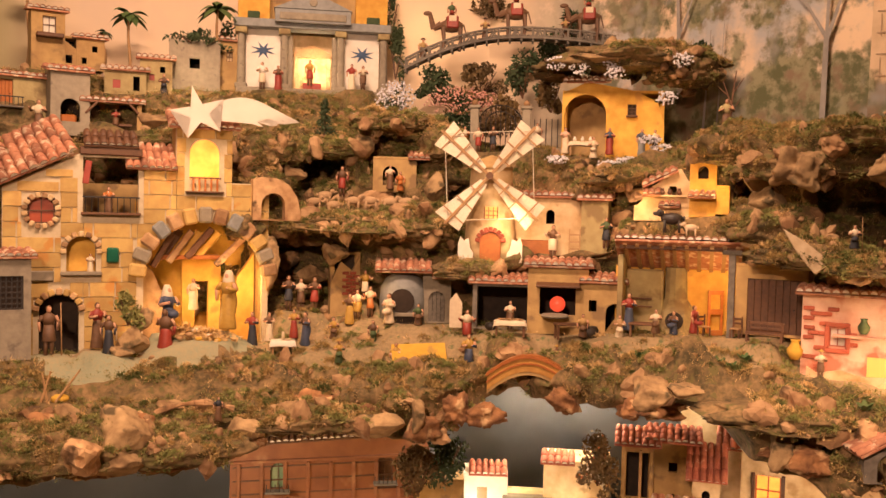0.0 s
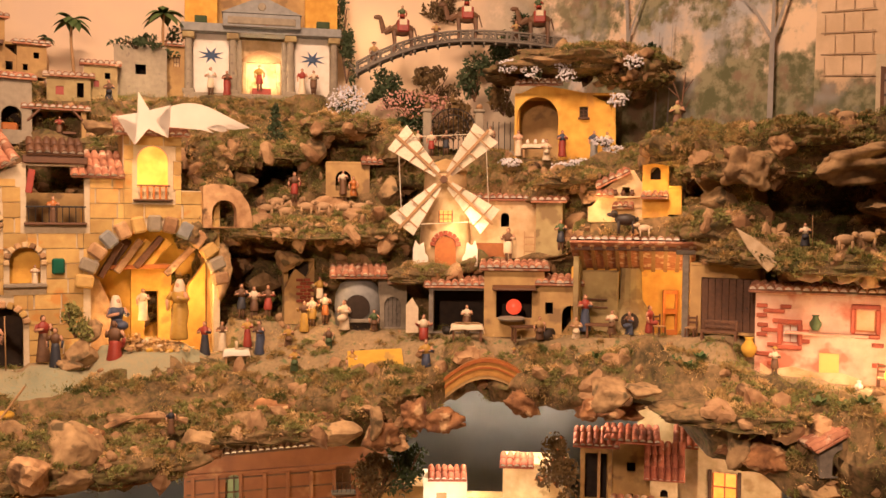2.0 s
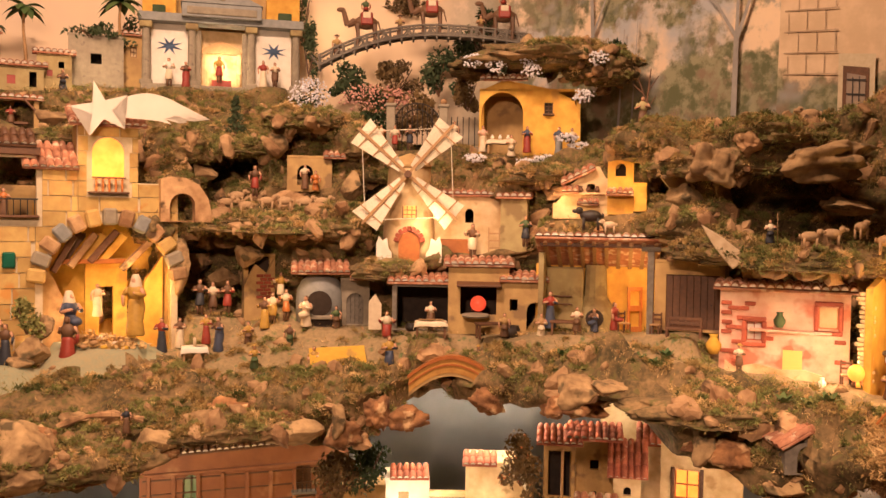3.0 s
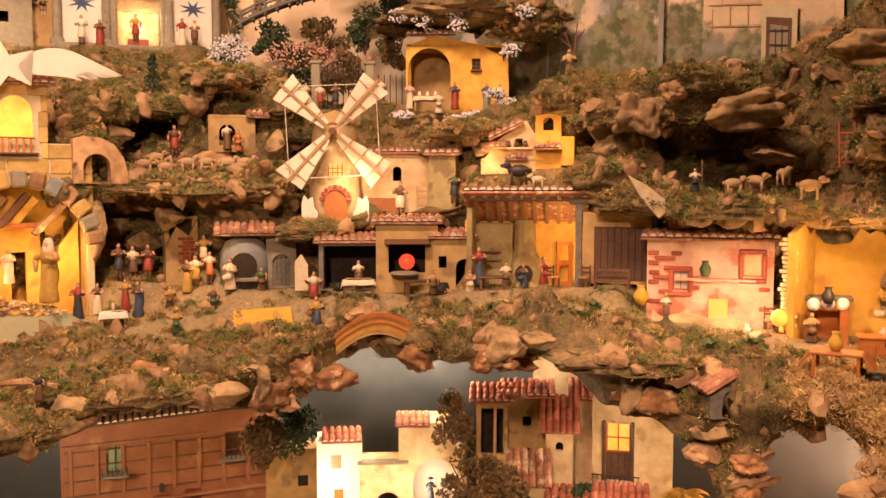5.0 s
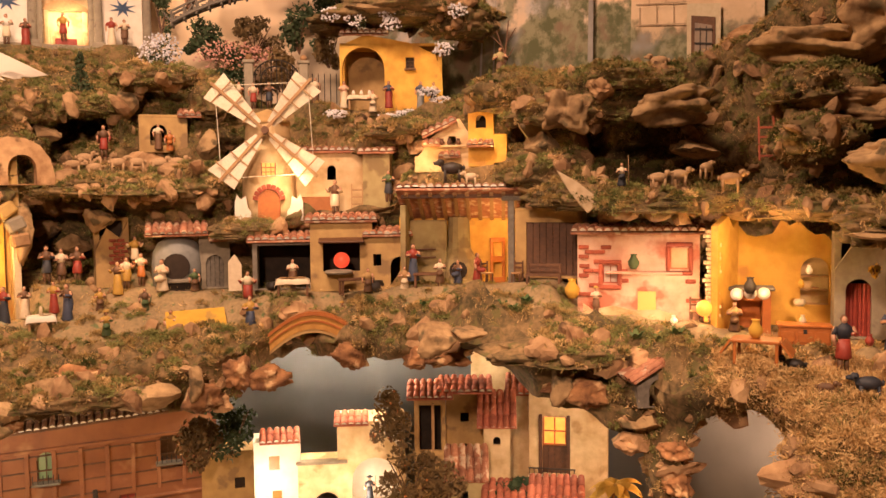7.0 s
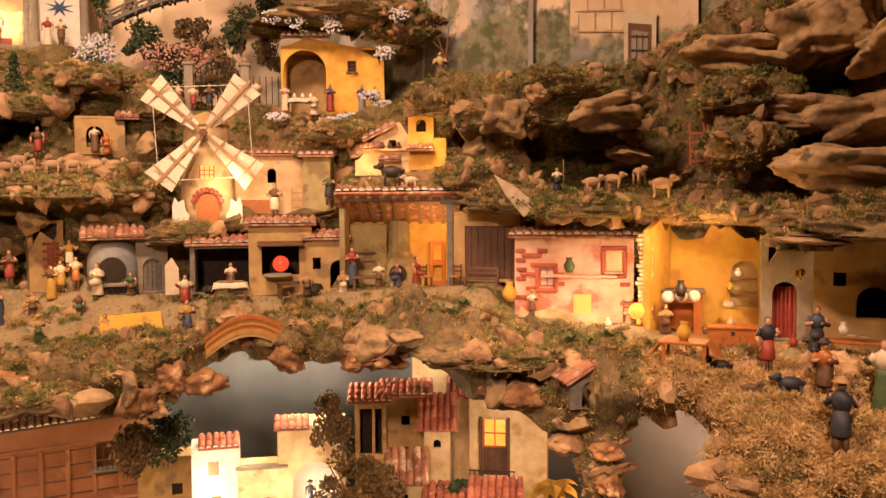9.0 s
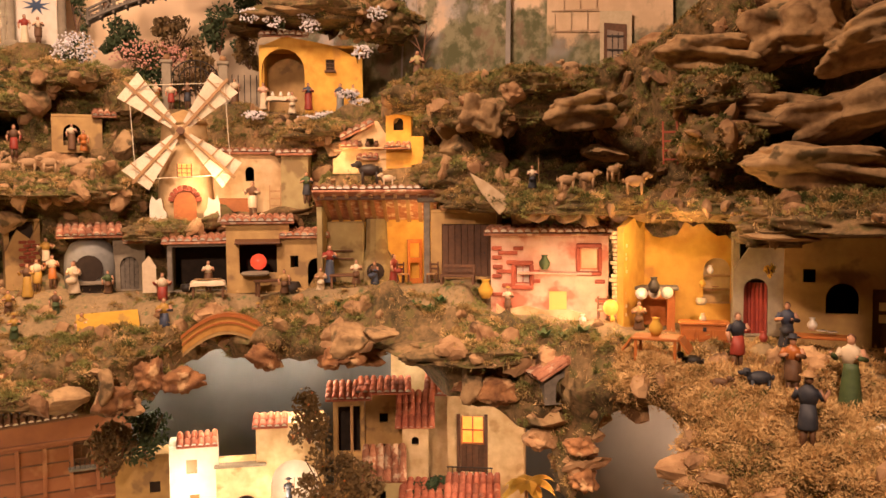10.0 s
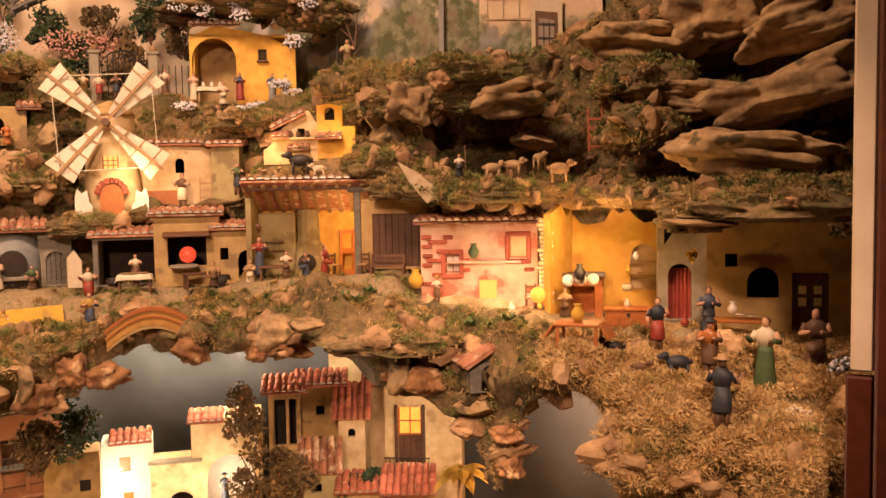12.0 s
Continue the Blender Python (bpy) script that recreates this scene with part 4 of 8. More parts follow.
h3 = house("open_shed", "open shed with timber posts and a tiled lean-to roof", (-1.462, 3.709, 1.723), 0.24, 0.16, 0.15, M_OCHRE, [(0.0, 0.01, 0.2, 0.13, False)], category="shed", group="upper village houses", inside=M_YELLOW)
part("workbench", box(bmesh.new(), (0.0, 0.06, 0.05), (0.16, 0.05, 0.012), 0, bev=0.002), M_WOOD, h3)
for a, b in ((-0.115, -0.06), (0.115, 0.06)):
    part("brace", rod(bmesh.new(), (a, -0.01, 0.09), (b, -0.015, 0.148), 0.006, seg=6), M_WOOD, h3)
h4 = house("village_house", "tall yellow house with a white balcony window", (-1.894, 4.051, 2.050), 0.15, 0.14, 0.29, M_OCHRE, [(0.005, 0.18, 0.06, 0.08, False)], 6, group="upper village houses", rise=0.02)
window(h4, (0.005, 0.18, 0.06, 0.08, False), M_WHITE, sill=M_WOOD)
part("balcony", box(bmesh.new(), (0.005, -0.025, 0.165), (0.12, 0.05, 0.02), 0, bev=0.003), M_WOOD, h4)
h5 = house("village_house", "yellow house with a stepped gable", (-1.828, 4.134, 2.051), 0.12, 0.12, 0.17, M_OCHRE, [(0.0, 0.05, 0.03, 0.04, False)], 6, group="upper village houses", top=[(0.06, 0.1), (-0.06, 0.19)], roof=False)
h6 = house("village_house", "small yellow house with a tiled roof", (-1.737, 4.171, 2.073), 0.13, 0.12, 0.16, M_OCHRE, [(0.02, 0.09, 0.025, 0.03, False), (-0.03, 0.03, 0.025, 0.03, False)], 6, group="upper village houses")
h7 = house("village_house", "low house with red shuttered windows", (-1.520, 4.039, 1.943), 0.19, 0.14, 0.12, M_OLIVE, [(-0.04, 0.03, 0.035, 0.04, False), (0.05, 0.02, 0.03, 0.07, False)], group="upper village houses")
opening_fill(h7, (-0.04, 0.03, 0.035, 0.04, False), 0.004, M_RED, "shutter")
h8 = house("village_house", "olive house with two small red windows", (-1.402, 4.131, 1.966), 0.15, 0.14, 0.17, M_OLIVE, [(0.03, 0.1, 0.025, 0.03, False), (-0.02, 0.06, 0.025, 0.03, False)], group="upper village houses")
opening_fill(h8, (-0.02, 0.06, 0.025, 0.03, False), 0.004, M_RED, "shutter")
h9 = house("cave_house", "grey rock house under a mossy roof", (-1.254, 4.280, 2.003), 0.25, 0.16, 0.24, M_GREY, [(0.0, 0.11, 0.05, 0.05, False)], group="upper village houses", roof=False)
h10 = house("village_house", "narrow plaster house beside the temple", (-1.120, 4.418, 2.025), 0.1, 0.12, 0.26, M_OCHRE, [(0.01, 0.15, 0.03, 0.05, False)], group="upper village houses", rise=0.02)
window(h10, (0.01, 0.15, 0.03, 0.05, False), M_CREAM)


# ---- windmill ----
def windmill():
    p = (0.212, 3.524, 1.215)
    ob = thing("windmill", "round pale windmill with white canvas sails", "windmill", p, 0)
    k = 0.00243
    screen(p, 0.26, 0.45)
    part("tower", lathe(bmesh.new(), [(46 * k, 0), (45 * k, 30 * k), (41 * k, 90 * k), (36 * k, 160 * k), (34 * k, 165 * k)], 24), M_CREAM, ob, smooth=True)
    part("cap", lathe(bmesh.new(), [(38 * k, 160 * k), (37 * k, 166 * k), (22 * k, 178 * k), (1 * k, 186 * k)], 20), M_OCHRE, ob, smooth=True)
    dr = part("door", panel(36 * k, 50 * k, 0.01, top=[(18 * k, 34 * k)] + [(18 * k * math.cos(math.pi * j / 8), 34 * k + 17 * k * math.sin(math.pi * j / 8)) for j in range(1, 8)] + [(-18 * k, 34 * k)]), M_ORANGEWOOD, ob)
    dr.matrix_local = pose(0, -47 * k, 0)
    for j in range(9):
        a = math.pi * (j + 0.5) / 9
        o = part("arch_brick", box(bmesh.new(), (0, 0, 0), (7 * k, 0.02, 9 * k), 0, bev=0.002), M_BRICK, ob)
        o.matrix_local = Matrix.Translation((22 * k * math.cos(a), -46 * k, 34 * k + 22 * k * math.sin(a))) @ Matrix.Rotation(math.pi / 2 - a, 4, "Y")
    for sx in (-1, 1):
        bm = panel(26 * k, 40 * k, 0.018, (), [(13 * k, 30 * k), (9 * k, 44 * k), (3 * k, 36 * k), (-5 * k, 41 * k), (-8 * k, 22 * k), (-13 * k, 16 * k)])
        part("flank_wall", bm, M_WHITE, ob).matrix_local = pose(sx * 42 * k, -44 * k, 0, 0, 0, 180 if sx < 0 else 0) @ pose(0, 0, 0, 0, 0, 0)
    win = part("lit_window", box(bmesh.new(), (0, -41.5 * k, 84 * k), (24 * k, 0.012, 22 * k), 0, bev=0.002), M_LITDIM, ob)
    part("window_bars", frame_bars((0, 73 * k, 24 * k, 22 * k, False), (2, 2), -44.5 * k), M_WOOD, win)
    hub = Vector((-4 * k, -62 * k, 147 * k))
    part("axle", rod(bmesh.new(), hub + Vector((0, -8 * k, 0)), hub + Vector((0, 40 * k, 0)), 6 * k, seg=10), M_WOOD, ob)
    wheel = part("sail_cross", box(bmesh.new(), (0, 0, 0), (11 * k, 0.016, 11 * k), 0, bev=0.003), M_WOOD, ob)
    wheel.matrix_local = Matrix.Translation(hub) @ pose(0, 0, 0, 0, SAIL_TURN, 0)
    tips = []
    for j in range(4):
        turn = Matrix.Rotation(math.pi / 2 * j, 4, "Y")
        arm = part("sail_arm", box(bmesh.new(), (0, 0, 56 * k), (5 * k, 0.008, 112 * k), 0, bev=0.001), M_PALEWOOD, wheel)
        arm.matrix_local = turn
        bm = bmesh.new()
        vs = [bm.verts.new((x * k, 0.006, z * k)) for x, z in ((-7, 14), (7, 14), (26, 108), (-26, 104))]
        bm.faces.new(vs)
        bmesh.ops.subdivide_edges(bm, edges=bm.edges, cuts=5, use_grid_fill=True)
        for v in bm.verts:
            v.co.y += 0.008 * math.sin(v.co.x / (26 * k) * 2) + 0.002 * math.sin(v.co.z * 200)
        bmesh.ops.solidify(bm, geom=list(bm.faces), thickness=0.003)
        s = part("sail", bm, M_CANVAS, wheel, "white canvas sail")
        s.matrix_local = turn
        for z in (34, 62, 90):
            sl = part("sail_slat", box(bmesh.new(), (0, -0.002, z * k), ((14 + z * 0.36) * k, 0.005, 2.4 * k), 0), M_PALEWOOD, wheel)
            sl.matrix_local = turn
        tips.append(turn @ Vector((0, 0, 104 * k)))
    for a, b in zip(tips, tips[1:] + tips[:1]):
        part("rope", rod(bmesh.new(), a, b, 0.0016, seg=5), M_CANVAS, wheel)
    return ob


SAIL_TURN = 42
windmill()
h11 = house("mill_house", "pale plaster mill house with an arched window", (0.461, 3.542, 1.219), 0.30, 0.2, 0.28, M_CREAM, [(0.01, 0.16, 0.036, 0.06, True)], 0, group="mid terrace houses", rise=0.015)
part("counter", box(bmesh.new(), (-0.06, -0.03, 0.045), (0.15, 0.06, 0.09), 0, bev=0.003), M_ORANGEWOOD, h11, "orange wooden counter")
h12 = house("mill_outhouse", "olive outhouse with a tiled roof", (0.638, 3.415, 1.240), 0.11, 0.16, 0.25, M_OLIVE, (), -6, group="mid terrace houses", rise=0.015)
lamp("mill_bulb", "POINT", (0.285, 3.339, 1.369), (0, 0, 0), 1.3, (1, 0.68, 0.36), 0.02)


# ---- the row of workshops along the yard ----
h13 = house("market_stall", "open stall with dark timber posts under a tiled roof", (0.260, 3.240, 0.958), 0.26, 0.22, 0.19, M_GREYWOOD, [(0.0, 0.005, 0.225, 0.165, False)], 0, category="stall", group="yard workshops", rise=0.015)
h14 = house("potters_kiln", "ochre kiln house with a glowing red mouth", (0.460, 3.179, 0.951), 0.235, 0.22, 0.27, M_OCHRE, [(0.0, 0.075, 0.14, 0.11, False)], 0, category="kiln", group="yard workshops", rise=0.015)
part("shelf", lathe(bmesh.new(), [(0.05, 0), (0.055, 0.006), (0.05, 0.012)], 16), M_GREY, h14).matrix_local = pose(-0.01, -0.03, 0.07)
part("canopy", box(bmesh.new(), (0, -0.02, 0.195), (0.17, 0.05, 0.008), 0, pose(0, 0, 0, 15, 0, 0), bev=0.002), M_WOOD, h14)
part("ember_bulb", ball(bmesh.new(), (0.0, 0.04, 0.115), (0.031, 0.028, 0.031), sub=3), M_EMBER, h14, "glowing red bulb", True)
h15 = house("yard_house", "small ochre house with two dark arches", (0.630, 3.132, 0.966), 0.15, 0.2, 0.2, M_OCHRE, [(0.045, 0.005, 0.07, 0.11, True), (-0.04, 0.08, 0.03, 0.045, False)], -3, group="yard workshops", rise=0.015)


def pergola():
    p = (0.869, 2.933, 0.977)
    k = 0.00213
    ob = thing("porch", "open porch with a tiled timber roof on one dark post", "porch", p, -2)
    screen(p, 0.46, 0.38)
    for x in np.arange(-0.22, 0.23, 0.07):
        for y in (0.0, 0.1, 0.2):
            pad(ob.matrix_world @ Vector((x, y, 0)), 0.06)
    part("back_wall", panel(0.46, 0.25, 0.02, [(0.0, 0.005, 0.05, 0.12, True)]), M_YELLOW, ob).matrix_local = pose(-0.02, 0.2, 0)
    part("side_wall", box(bmesh.new(), (-0.215, 0.1, 0.15), (0.02, 0.2, 0.3), 0, bev=0.002), M_OLIVE, ob)
    part("partition", box(bmesh.new(), (-0.14, 0.17, 0.12), (0.15, 0.05, 0.24), 0, bev=0.006), M_OLIVE, ob)
    hood = lathe(bmesh.new(), [(0.075, 0), (0.07, 0.09), (0.045, 0.13), (0.04, 0.25)], 12)
    part("chimney_breast", hood, M_OLIVE, ob).matrix_local = pose(-0.02, 0.2, 0)
    part("hearth_mouth", lathe(bmesh.new(), [(0.001, 0), (0.034, 0.001), (0.034, 0.01), (0.01, 0.012)], 14), M_SOOT_SHADE, ob).matrix_local = pose(-0.02, 0.13, 0.05, 90, 0, 0)
    part("shutter_door", panel(0.06, 0.17, 0.008, [(0, 0.02, 0.04, 0.06, False), (0, 0.1, 0.04, 0.055, False)]), M_ORANGEWOOD, ob).matrix_local = pose(0.13, 0.16, 0, 0, 0, 25)
    for z in (0.1, 0.13):
        part("wall_shelf", box(bmesh.new(), (-0.15, 0.135, z), (0.09, 0.025, 0.004), 0), M_WOOD, ob)
    part("post", box(bmesh.new(), (84 * k, -0.01, 0.165), (0.024, 0.024, 0.33), 0, bev=0.003), M_GREYWOOD, ob)
    part("bracket", box(bmesh.new(), (84 * k, -0.01, 0.322), (0.07, 0.03, 0.018), 0, bev=0.004), M_GREYWOOD, ob)
    part("beam", box(bmesh.new(), (-0.01, -0.01, 0.331), (0.42, 0.02, 0.014), 0, bev=0.002), M_WOOD, ob)
    for j in range(10):
        part("rafter", box(bmesh.new(), (-0.2 + j * 0.044, 0.085, 0.293), (0.014, 0.26, 0.014), 0, pose(0, 0, 0, -23, 0, 0)), M_PALEWOOD, ob)
    tiled_roof(ob, 0.45, 0.27, 0.362, -0.115, -0.05, x=-0.01, rows=4)
    return ob


pergola()
lamp("porch_bulb", "POINT", (1.011, 2.954, 1.144), (0, 0, 0), 0.85, YELLOW, 0.015)
h16 = house("barn", "barn with a tall brown plank door", (1.150, 2.790, 1.012), 0.24, 0.16, 0.24, M_OCHRE, [(0.015, 0.01, 0.19, 0.19, False)], -8, roof=False)
door(h16, (0.015, 0.01, 0.19, 0.19, False), M_WOOD, 0.008, 8)


def pink_house():
    p = (1.369, 2.531, 0.891)
    ob = house("pink_house", "pink plastered ruin with exposed brick and lit window", p, 0.40, 0.14, 0.30, M_PINK,
               [(-0.09, 0.12, 0.05, 0.06, False), (0.135, 0.17, 0.06, 0.07, False), (0.03, 0.01, 0.06, 0.085, False)], -2, roof=False, inside=M_CREAM)
    window(ob, (-0.09, 0.12, 0.05, 0.06, False), M_WHITE, M_BRICK, (1, 0))
    window(ob, (0.135, 0.17, 0.06, 0.07, False), M_CREAM, M_ORANGEWOOD, (0, 0))
    opening_fill(ob, (0.03, 0.01, 0.06, 0.085, False), 0.01, M_LITDIM, "lit_doorway")
    part("ledge", box(bmesh.new(), (0.02, -0.012, 0.158), (0.25, 0.03, 0.009), 0, bev=0.002), M_PINK, ob)
    rng = random.Random(3)
    me = finish("brick", box(bmesh.new(), (0, 0, 0), (0.034, 0.012, 0.013), 0, bev=0.002), M_BRICK)
    spots = [(-0.18 + 0.037 * c + (0.018 if r % 2 else 0) + rng.uniform(-0.005, 0.005), 0.05 + 0.016 * r) for r in range(14) for c in range(10)]
    for x, z in spots:
        if (rng.random() < 0.55 and abs(x + 0.165) < 0.03 + 0.025 * rng.random() or (abs(x + 0.14) < 0.05 and z > 0.2 and rng.random() < 0.35) or (abs(x + 0.09) < 0.055 and 0.1 < z < 0.2 and rng.random() < 0.5 and abs(x + 0.09) > 0.03)
                or (x > 0.16 and rng.random() < 0.35 and not 0.15 < z < 0.26)) and z < 0.28:
            part("brick", me, None, ob).matrix_local = pose(x, -0.003, z, 0, 0, rng.uniform(-2, 2))
    for x, z, w, h in ((0.135, 0.205, 0.085, 0.095), (-0.09, 0.15, 0.075, 0.085)):
        for dx, dz, a, b in ((0, h / 2, w, 0.014), (0, -h / 2, w, 0.014), (w / 2 - 0.006, 0, 0.014, h - 0.014), (0.006 - w / 2, 0, 0.014, h - 0.014)):
            part("window_surround", box(bmesh.new(), (x + dx, -0.006, z + dz), (a, 0.016, b), 0, bev=0.003), M_BRICK, ob)
    part("broken_plaster", panel(0.3, 0.1, 0.012, (), [(0.15, 0.02), (0.1, 0.035), (0.02, 0.03), (-0.05, 0.045), (-0.12, 0.03), (-0.15, 0.05)]), M_CREAM, ob).matrix_local = pose(-0.03, -0.014, 0)
    tiled_roof(ob, 0.44, 0.12, 0.295, 0.015, -0.035, rows=2)
    tiled_roof(ob, 0.3, 0.12, 0.345, 0.02, 0.03, x=0.05, rows=2, mat=M_CORK)
    return ob


pink_house()
lamp("pink_house_bulb", "POINT", (1.407, 2.309, 1.007), (0, 0, 0), 2.2, (1, 0.62, 0.36), 0.015)


# ---- the gate, the yellow house under the crag, the tower houses ----
def gateway():
    p = (0.288, 4.040, 1.681)
    ob = thing("iron_gate", "arched wrought iron gate between grey stone pillars", "gate", p)
    screen(p, 0.32, 0.28)
    for x in (-0.13, 0.12):
        pl = part("pillar", box(bmesh.new(), (x, 0, 0.12), (0.042, 0.05, 0.24), 0, bev=0.004), M_GREY, ob)
        part("capstone", box(bmesh.new(), (x, 0, 0.248), (0.056, 0.062, 0.016), 0, bev=0.004), M_GREY, pl)
        part("finial", ball(bmesh.new(), (x, 0, 0.268), 0.016), M_CORK, pl, smooth=True)
    for j in range(9):
        x = -0.1 + 0.024 * j
        part("bar", rod(bmesh.new(), (x, 0, 0.005), (x, 0, 0.17 + 0.09 * math.sqrt(max(0, 1 - ((x + 0.004) / 0.11) ** 2))), 0.0022, seg=5), M_BLACK, ob)
    bm = bmesh.new()
    for r in (0.105, 0.07):
        for j in range(12):
            a, b = math.pi * j / 12, math.pi * (j + 1) / 12
            rod(bm, (-0.005 + r * math.cos(a), 0, 0.17 + 0.85 * r * math.sin(a)), (-0.005 + r * math.cos(b), 0, 0.17 + 0.85 * r * math.sin(b)), 0.003, seg=5)
    part("arch", bm, M_BLACK, ob)
    part("fence", box(bmesh.new(), (0.23, 0.02, 0.03), (0.17, 0.02, 0.06), 0, bev=0.003), M_GREY, ob)
    for j in range(6):
        part("bar", rod(bmesh.new(), (0.16 + j * 0.028, 0.02, 0.06), (0.16 + j * 0.028, 0.02, 0.2), 0.0022, seg=5), M_BLACK, ob)
    return ob


gateway()
h17 = house("yellow_house", "yellow plaster house with a big arched hall and small window", (0.777, 3.796, 1.679), 0.46, 0.2, 0.30, M_YELLOW, [(-0.125, 0.005, 0.19, 0.29, True), (0.085, 0.2, 0.04, 0.05, False)], 0, roof=False, inside=M_OCHRE,
            top=[(0.23, 0.16), (0.2, 0.26), (0.1, 0.31), (0.0, 0.33), (-0.12, 0.35), (-0.23, 0.3)])
# pane painted near-black for the unlit room behind it
window(h17, (0.085, 0.2, 0.04, 0.05, False), M_SOOT_SHADE, M_WOOD, (1, 2), sill=M_WOOD)
tiled_roof(h17, 0.22, 0.1, 0.35, 0.03, -0.03, x=-0.12, rows=2)
lamp("yellow_house_bulb", "POINT", (0.839, 3.641, 1.863), (0, 0, 0), 0.45, YELLOW, 0.006)
h18 = house("hill_house", "yellow hillside house with a stepped tiled roof", (0.898, 3.257, 1.404), 0.26, 0.14, 0.05, M_CREAM, [(0.02, 0.1, 0.03, 0.04, False)], -4, roof=False, group="hill houses", top=[(0.13, 0.12), (0.11, 0.17), (0.08, 0.16), (0.05, 0.21), (0.0, 0.2), (-0.03, 0.16), (-0.07, 0.13), (-0.1, 0.08), (-0.13, 0.05)])
r18 = tiled_roof(h18, 0.15, 0.1, 0.2, 0.04, -0.03, rows=1)
r18.matrix_local = pose(-0.03, -0.03, 0.17) @ pose(0, 0, 0, 0, -26, 0) @ pose(0, 0, 0, 12)
tiled_roof(h18, 0.07, 0.05, 0.105, 0.02, -0.045, x=-0.06, rows=1, cols=3)
tiled_roof(h18, 0.085, 0.045, 0.06, 0.015, -0.04, x=0.01, rows=1, cols=4)
part("ledge", box(bmesh.new(), (0.02, -0.012, 0.1), (0.11, 0.026, 0.008), 0, bev=0.002), M_CREAM, h18)
for x in (-0.02, 0.01, 0.045):
    part("jar", lathe(bmesh.new(), [(0.006, 0), (0.011, 0.01), (0.006, 0.022), (0.008, 0.026)], 10, c=(x, -0.014, 0.104)), M_WOOD, h18)
h19 = house("hill_tower", "orange lit tower house with a small tiled awning", (1.016, 3.183, 1.423), 0.1, 0.1, 0.24, M_YELLOW, [(0.0, 0.15, 0.04, 0.05, True)], -4, roof=False, group="hill houses")
tiled_roof(h19, 0.105, 0.06, 0.08, 0.02, -0.055, rows=1, cols=5)
h20 = house("hill_house", "small lit plaster wall beside the tower", (1.082, 3.142, 1.436), 0.05, 0.06, 0.1, M_YELLOW, (), -4, roof=False, group="hill houses")
lamp("hill_bulb", "POINT", (1.016, 3.057, 1.541), (0, 0, 0), 0.7, YELLOW, 0.015)
lamp("hill_bulb", "POINT", (0.773, 3.215, 1.472), (0, 0, 0), 0.6, YELLOW, 0.015)


# ---- the kitchen and the dim house at the end ----
def kitchen():
    p = (1.687, 2.170, 0.872)
    ob = thing("kitchen", "bright yellow kitchen room with a broken top edge", "kitchen", p, 6)
    screen(p, 0.42, 0.36)
    rng = random.Random(8)
    w = 0.36
    rim = np.interp(range(15), (0, 2, 5, 8, 9, 11, 14), (0.2, 0.29, 0.33, 0.35, 0.31, 0.3, 0.34))
    top = [(w / 2 - w * j / 14, float(z) + rng.uniform(-0.014, 0.014)) for j, z in enumerate(rim)]
    wall = part("back_wall", panel(w, 0.33, 0.02, [(0.075, 0.085, 0.085, 0.15, True)], top), M_YELLOW, ob)
    wall.matrix_local = pose(0.02, 0.12, 0)
    part("side_wall", panel(0.2, 0.36, 0.02, (), [(0.1, 0.36), (0.05, 0.33), (0.0, 0.37), (-0.1, 0.34)]), M_YELLOW, ob).matrix_local = pose(-0.17, 0.02, 0, 0, 0, 70)
    part("niche_back", box(bmesh.new(), (0.095, 0.165, 0.17), (0.1, 0.01, 0.19)), M_CREAM, ob)
    for z in (0.085, 0.13, 0.175):
        part("niche_shelf", box(bmesh.new(), (0.095, 0.145, z), (0.083, 0.035, 0.005)), M_PALEWOOD, ob)
    part("floor", box(bmesh.new(), (0.02, 0.0, -0.006), (0.4, 0.26, 0.012), 0, bev=0.003), M_PALEWOOD, ob)
    hearth = part("fireplace", panel(0.15, 0.135, 0.05, [(0, 0.004, 0.1, 0.1, False)]), M_ORANGEWOOD, ob, "wooden fireplace surround")
    hearth.matrix_local = pose(-0.115, 0.05, 0)
    part("mantel", box(bmesh.new(), (-0.115, 0.06, 0.142), (0.17, 0.07, 0.012), 0, bev=0.003), M_GREYWOOD, ob)
    part("hearth_back", box(bmesh.new(), (-0.115, 0.11, 0.07), (0.12, 0.008, 0.12)), M_ORANGEWOOD, ob)
    me = finish("brick", box(bmesh.new(), (0, 0, 0), (0.04, 0.02, 0.011), 0, bev=0.002), M_CREAM)
    for j in range(22):
        part("brick", me, None, ob).matrix_local = pose(-0.22 + rng.uniform(-0.008, 0.008), -0.05, 0.04 + j * 0.0135, 0, 0, 20 + rng.uniform(-8, 8))
    return ob


kitchen()
lamp("kitchen_bulb", "POINT", (1.511, 2.035, 1.134), (0, 0, 0), 3.5, YELLOW, 0.012)
h21 = house("dim_house", "dim ochre house with a panelled door and tiled eave", (2.046, 1.805, 0.863), 0.46, 0.2, 0.34, M_OCHRE, [(0.06, 0.005, 0.1, 0.17, False), (-0.16, 0.19, 0.035, 0.04, False), (-0.07, 0.1, 0.09, 0.09, True)], 8, roof=False)
d21 = door(h21, (0.06, 0.005, 0.1, 0.17, False), M_WOOD, 0.008, 4)
for x in (0.038, 0.08):
    for z in (0.09, 0.125):
        part("pane", box(bmesh.new(), (x, 0.002, z), (0.022, 0.004, 0.024), 0), M_CREAM, d21)
tiled_roof(h21, 0.36, 0.14, 0.335, 0.02, -0.08, x=0.06)
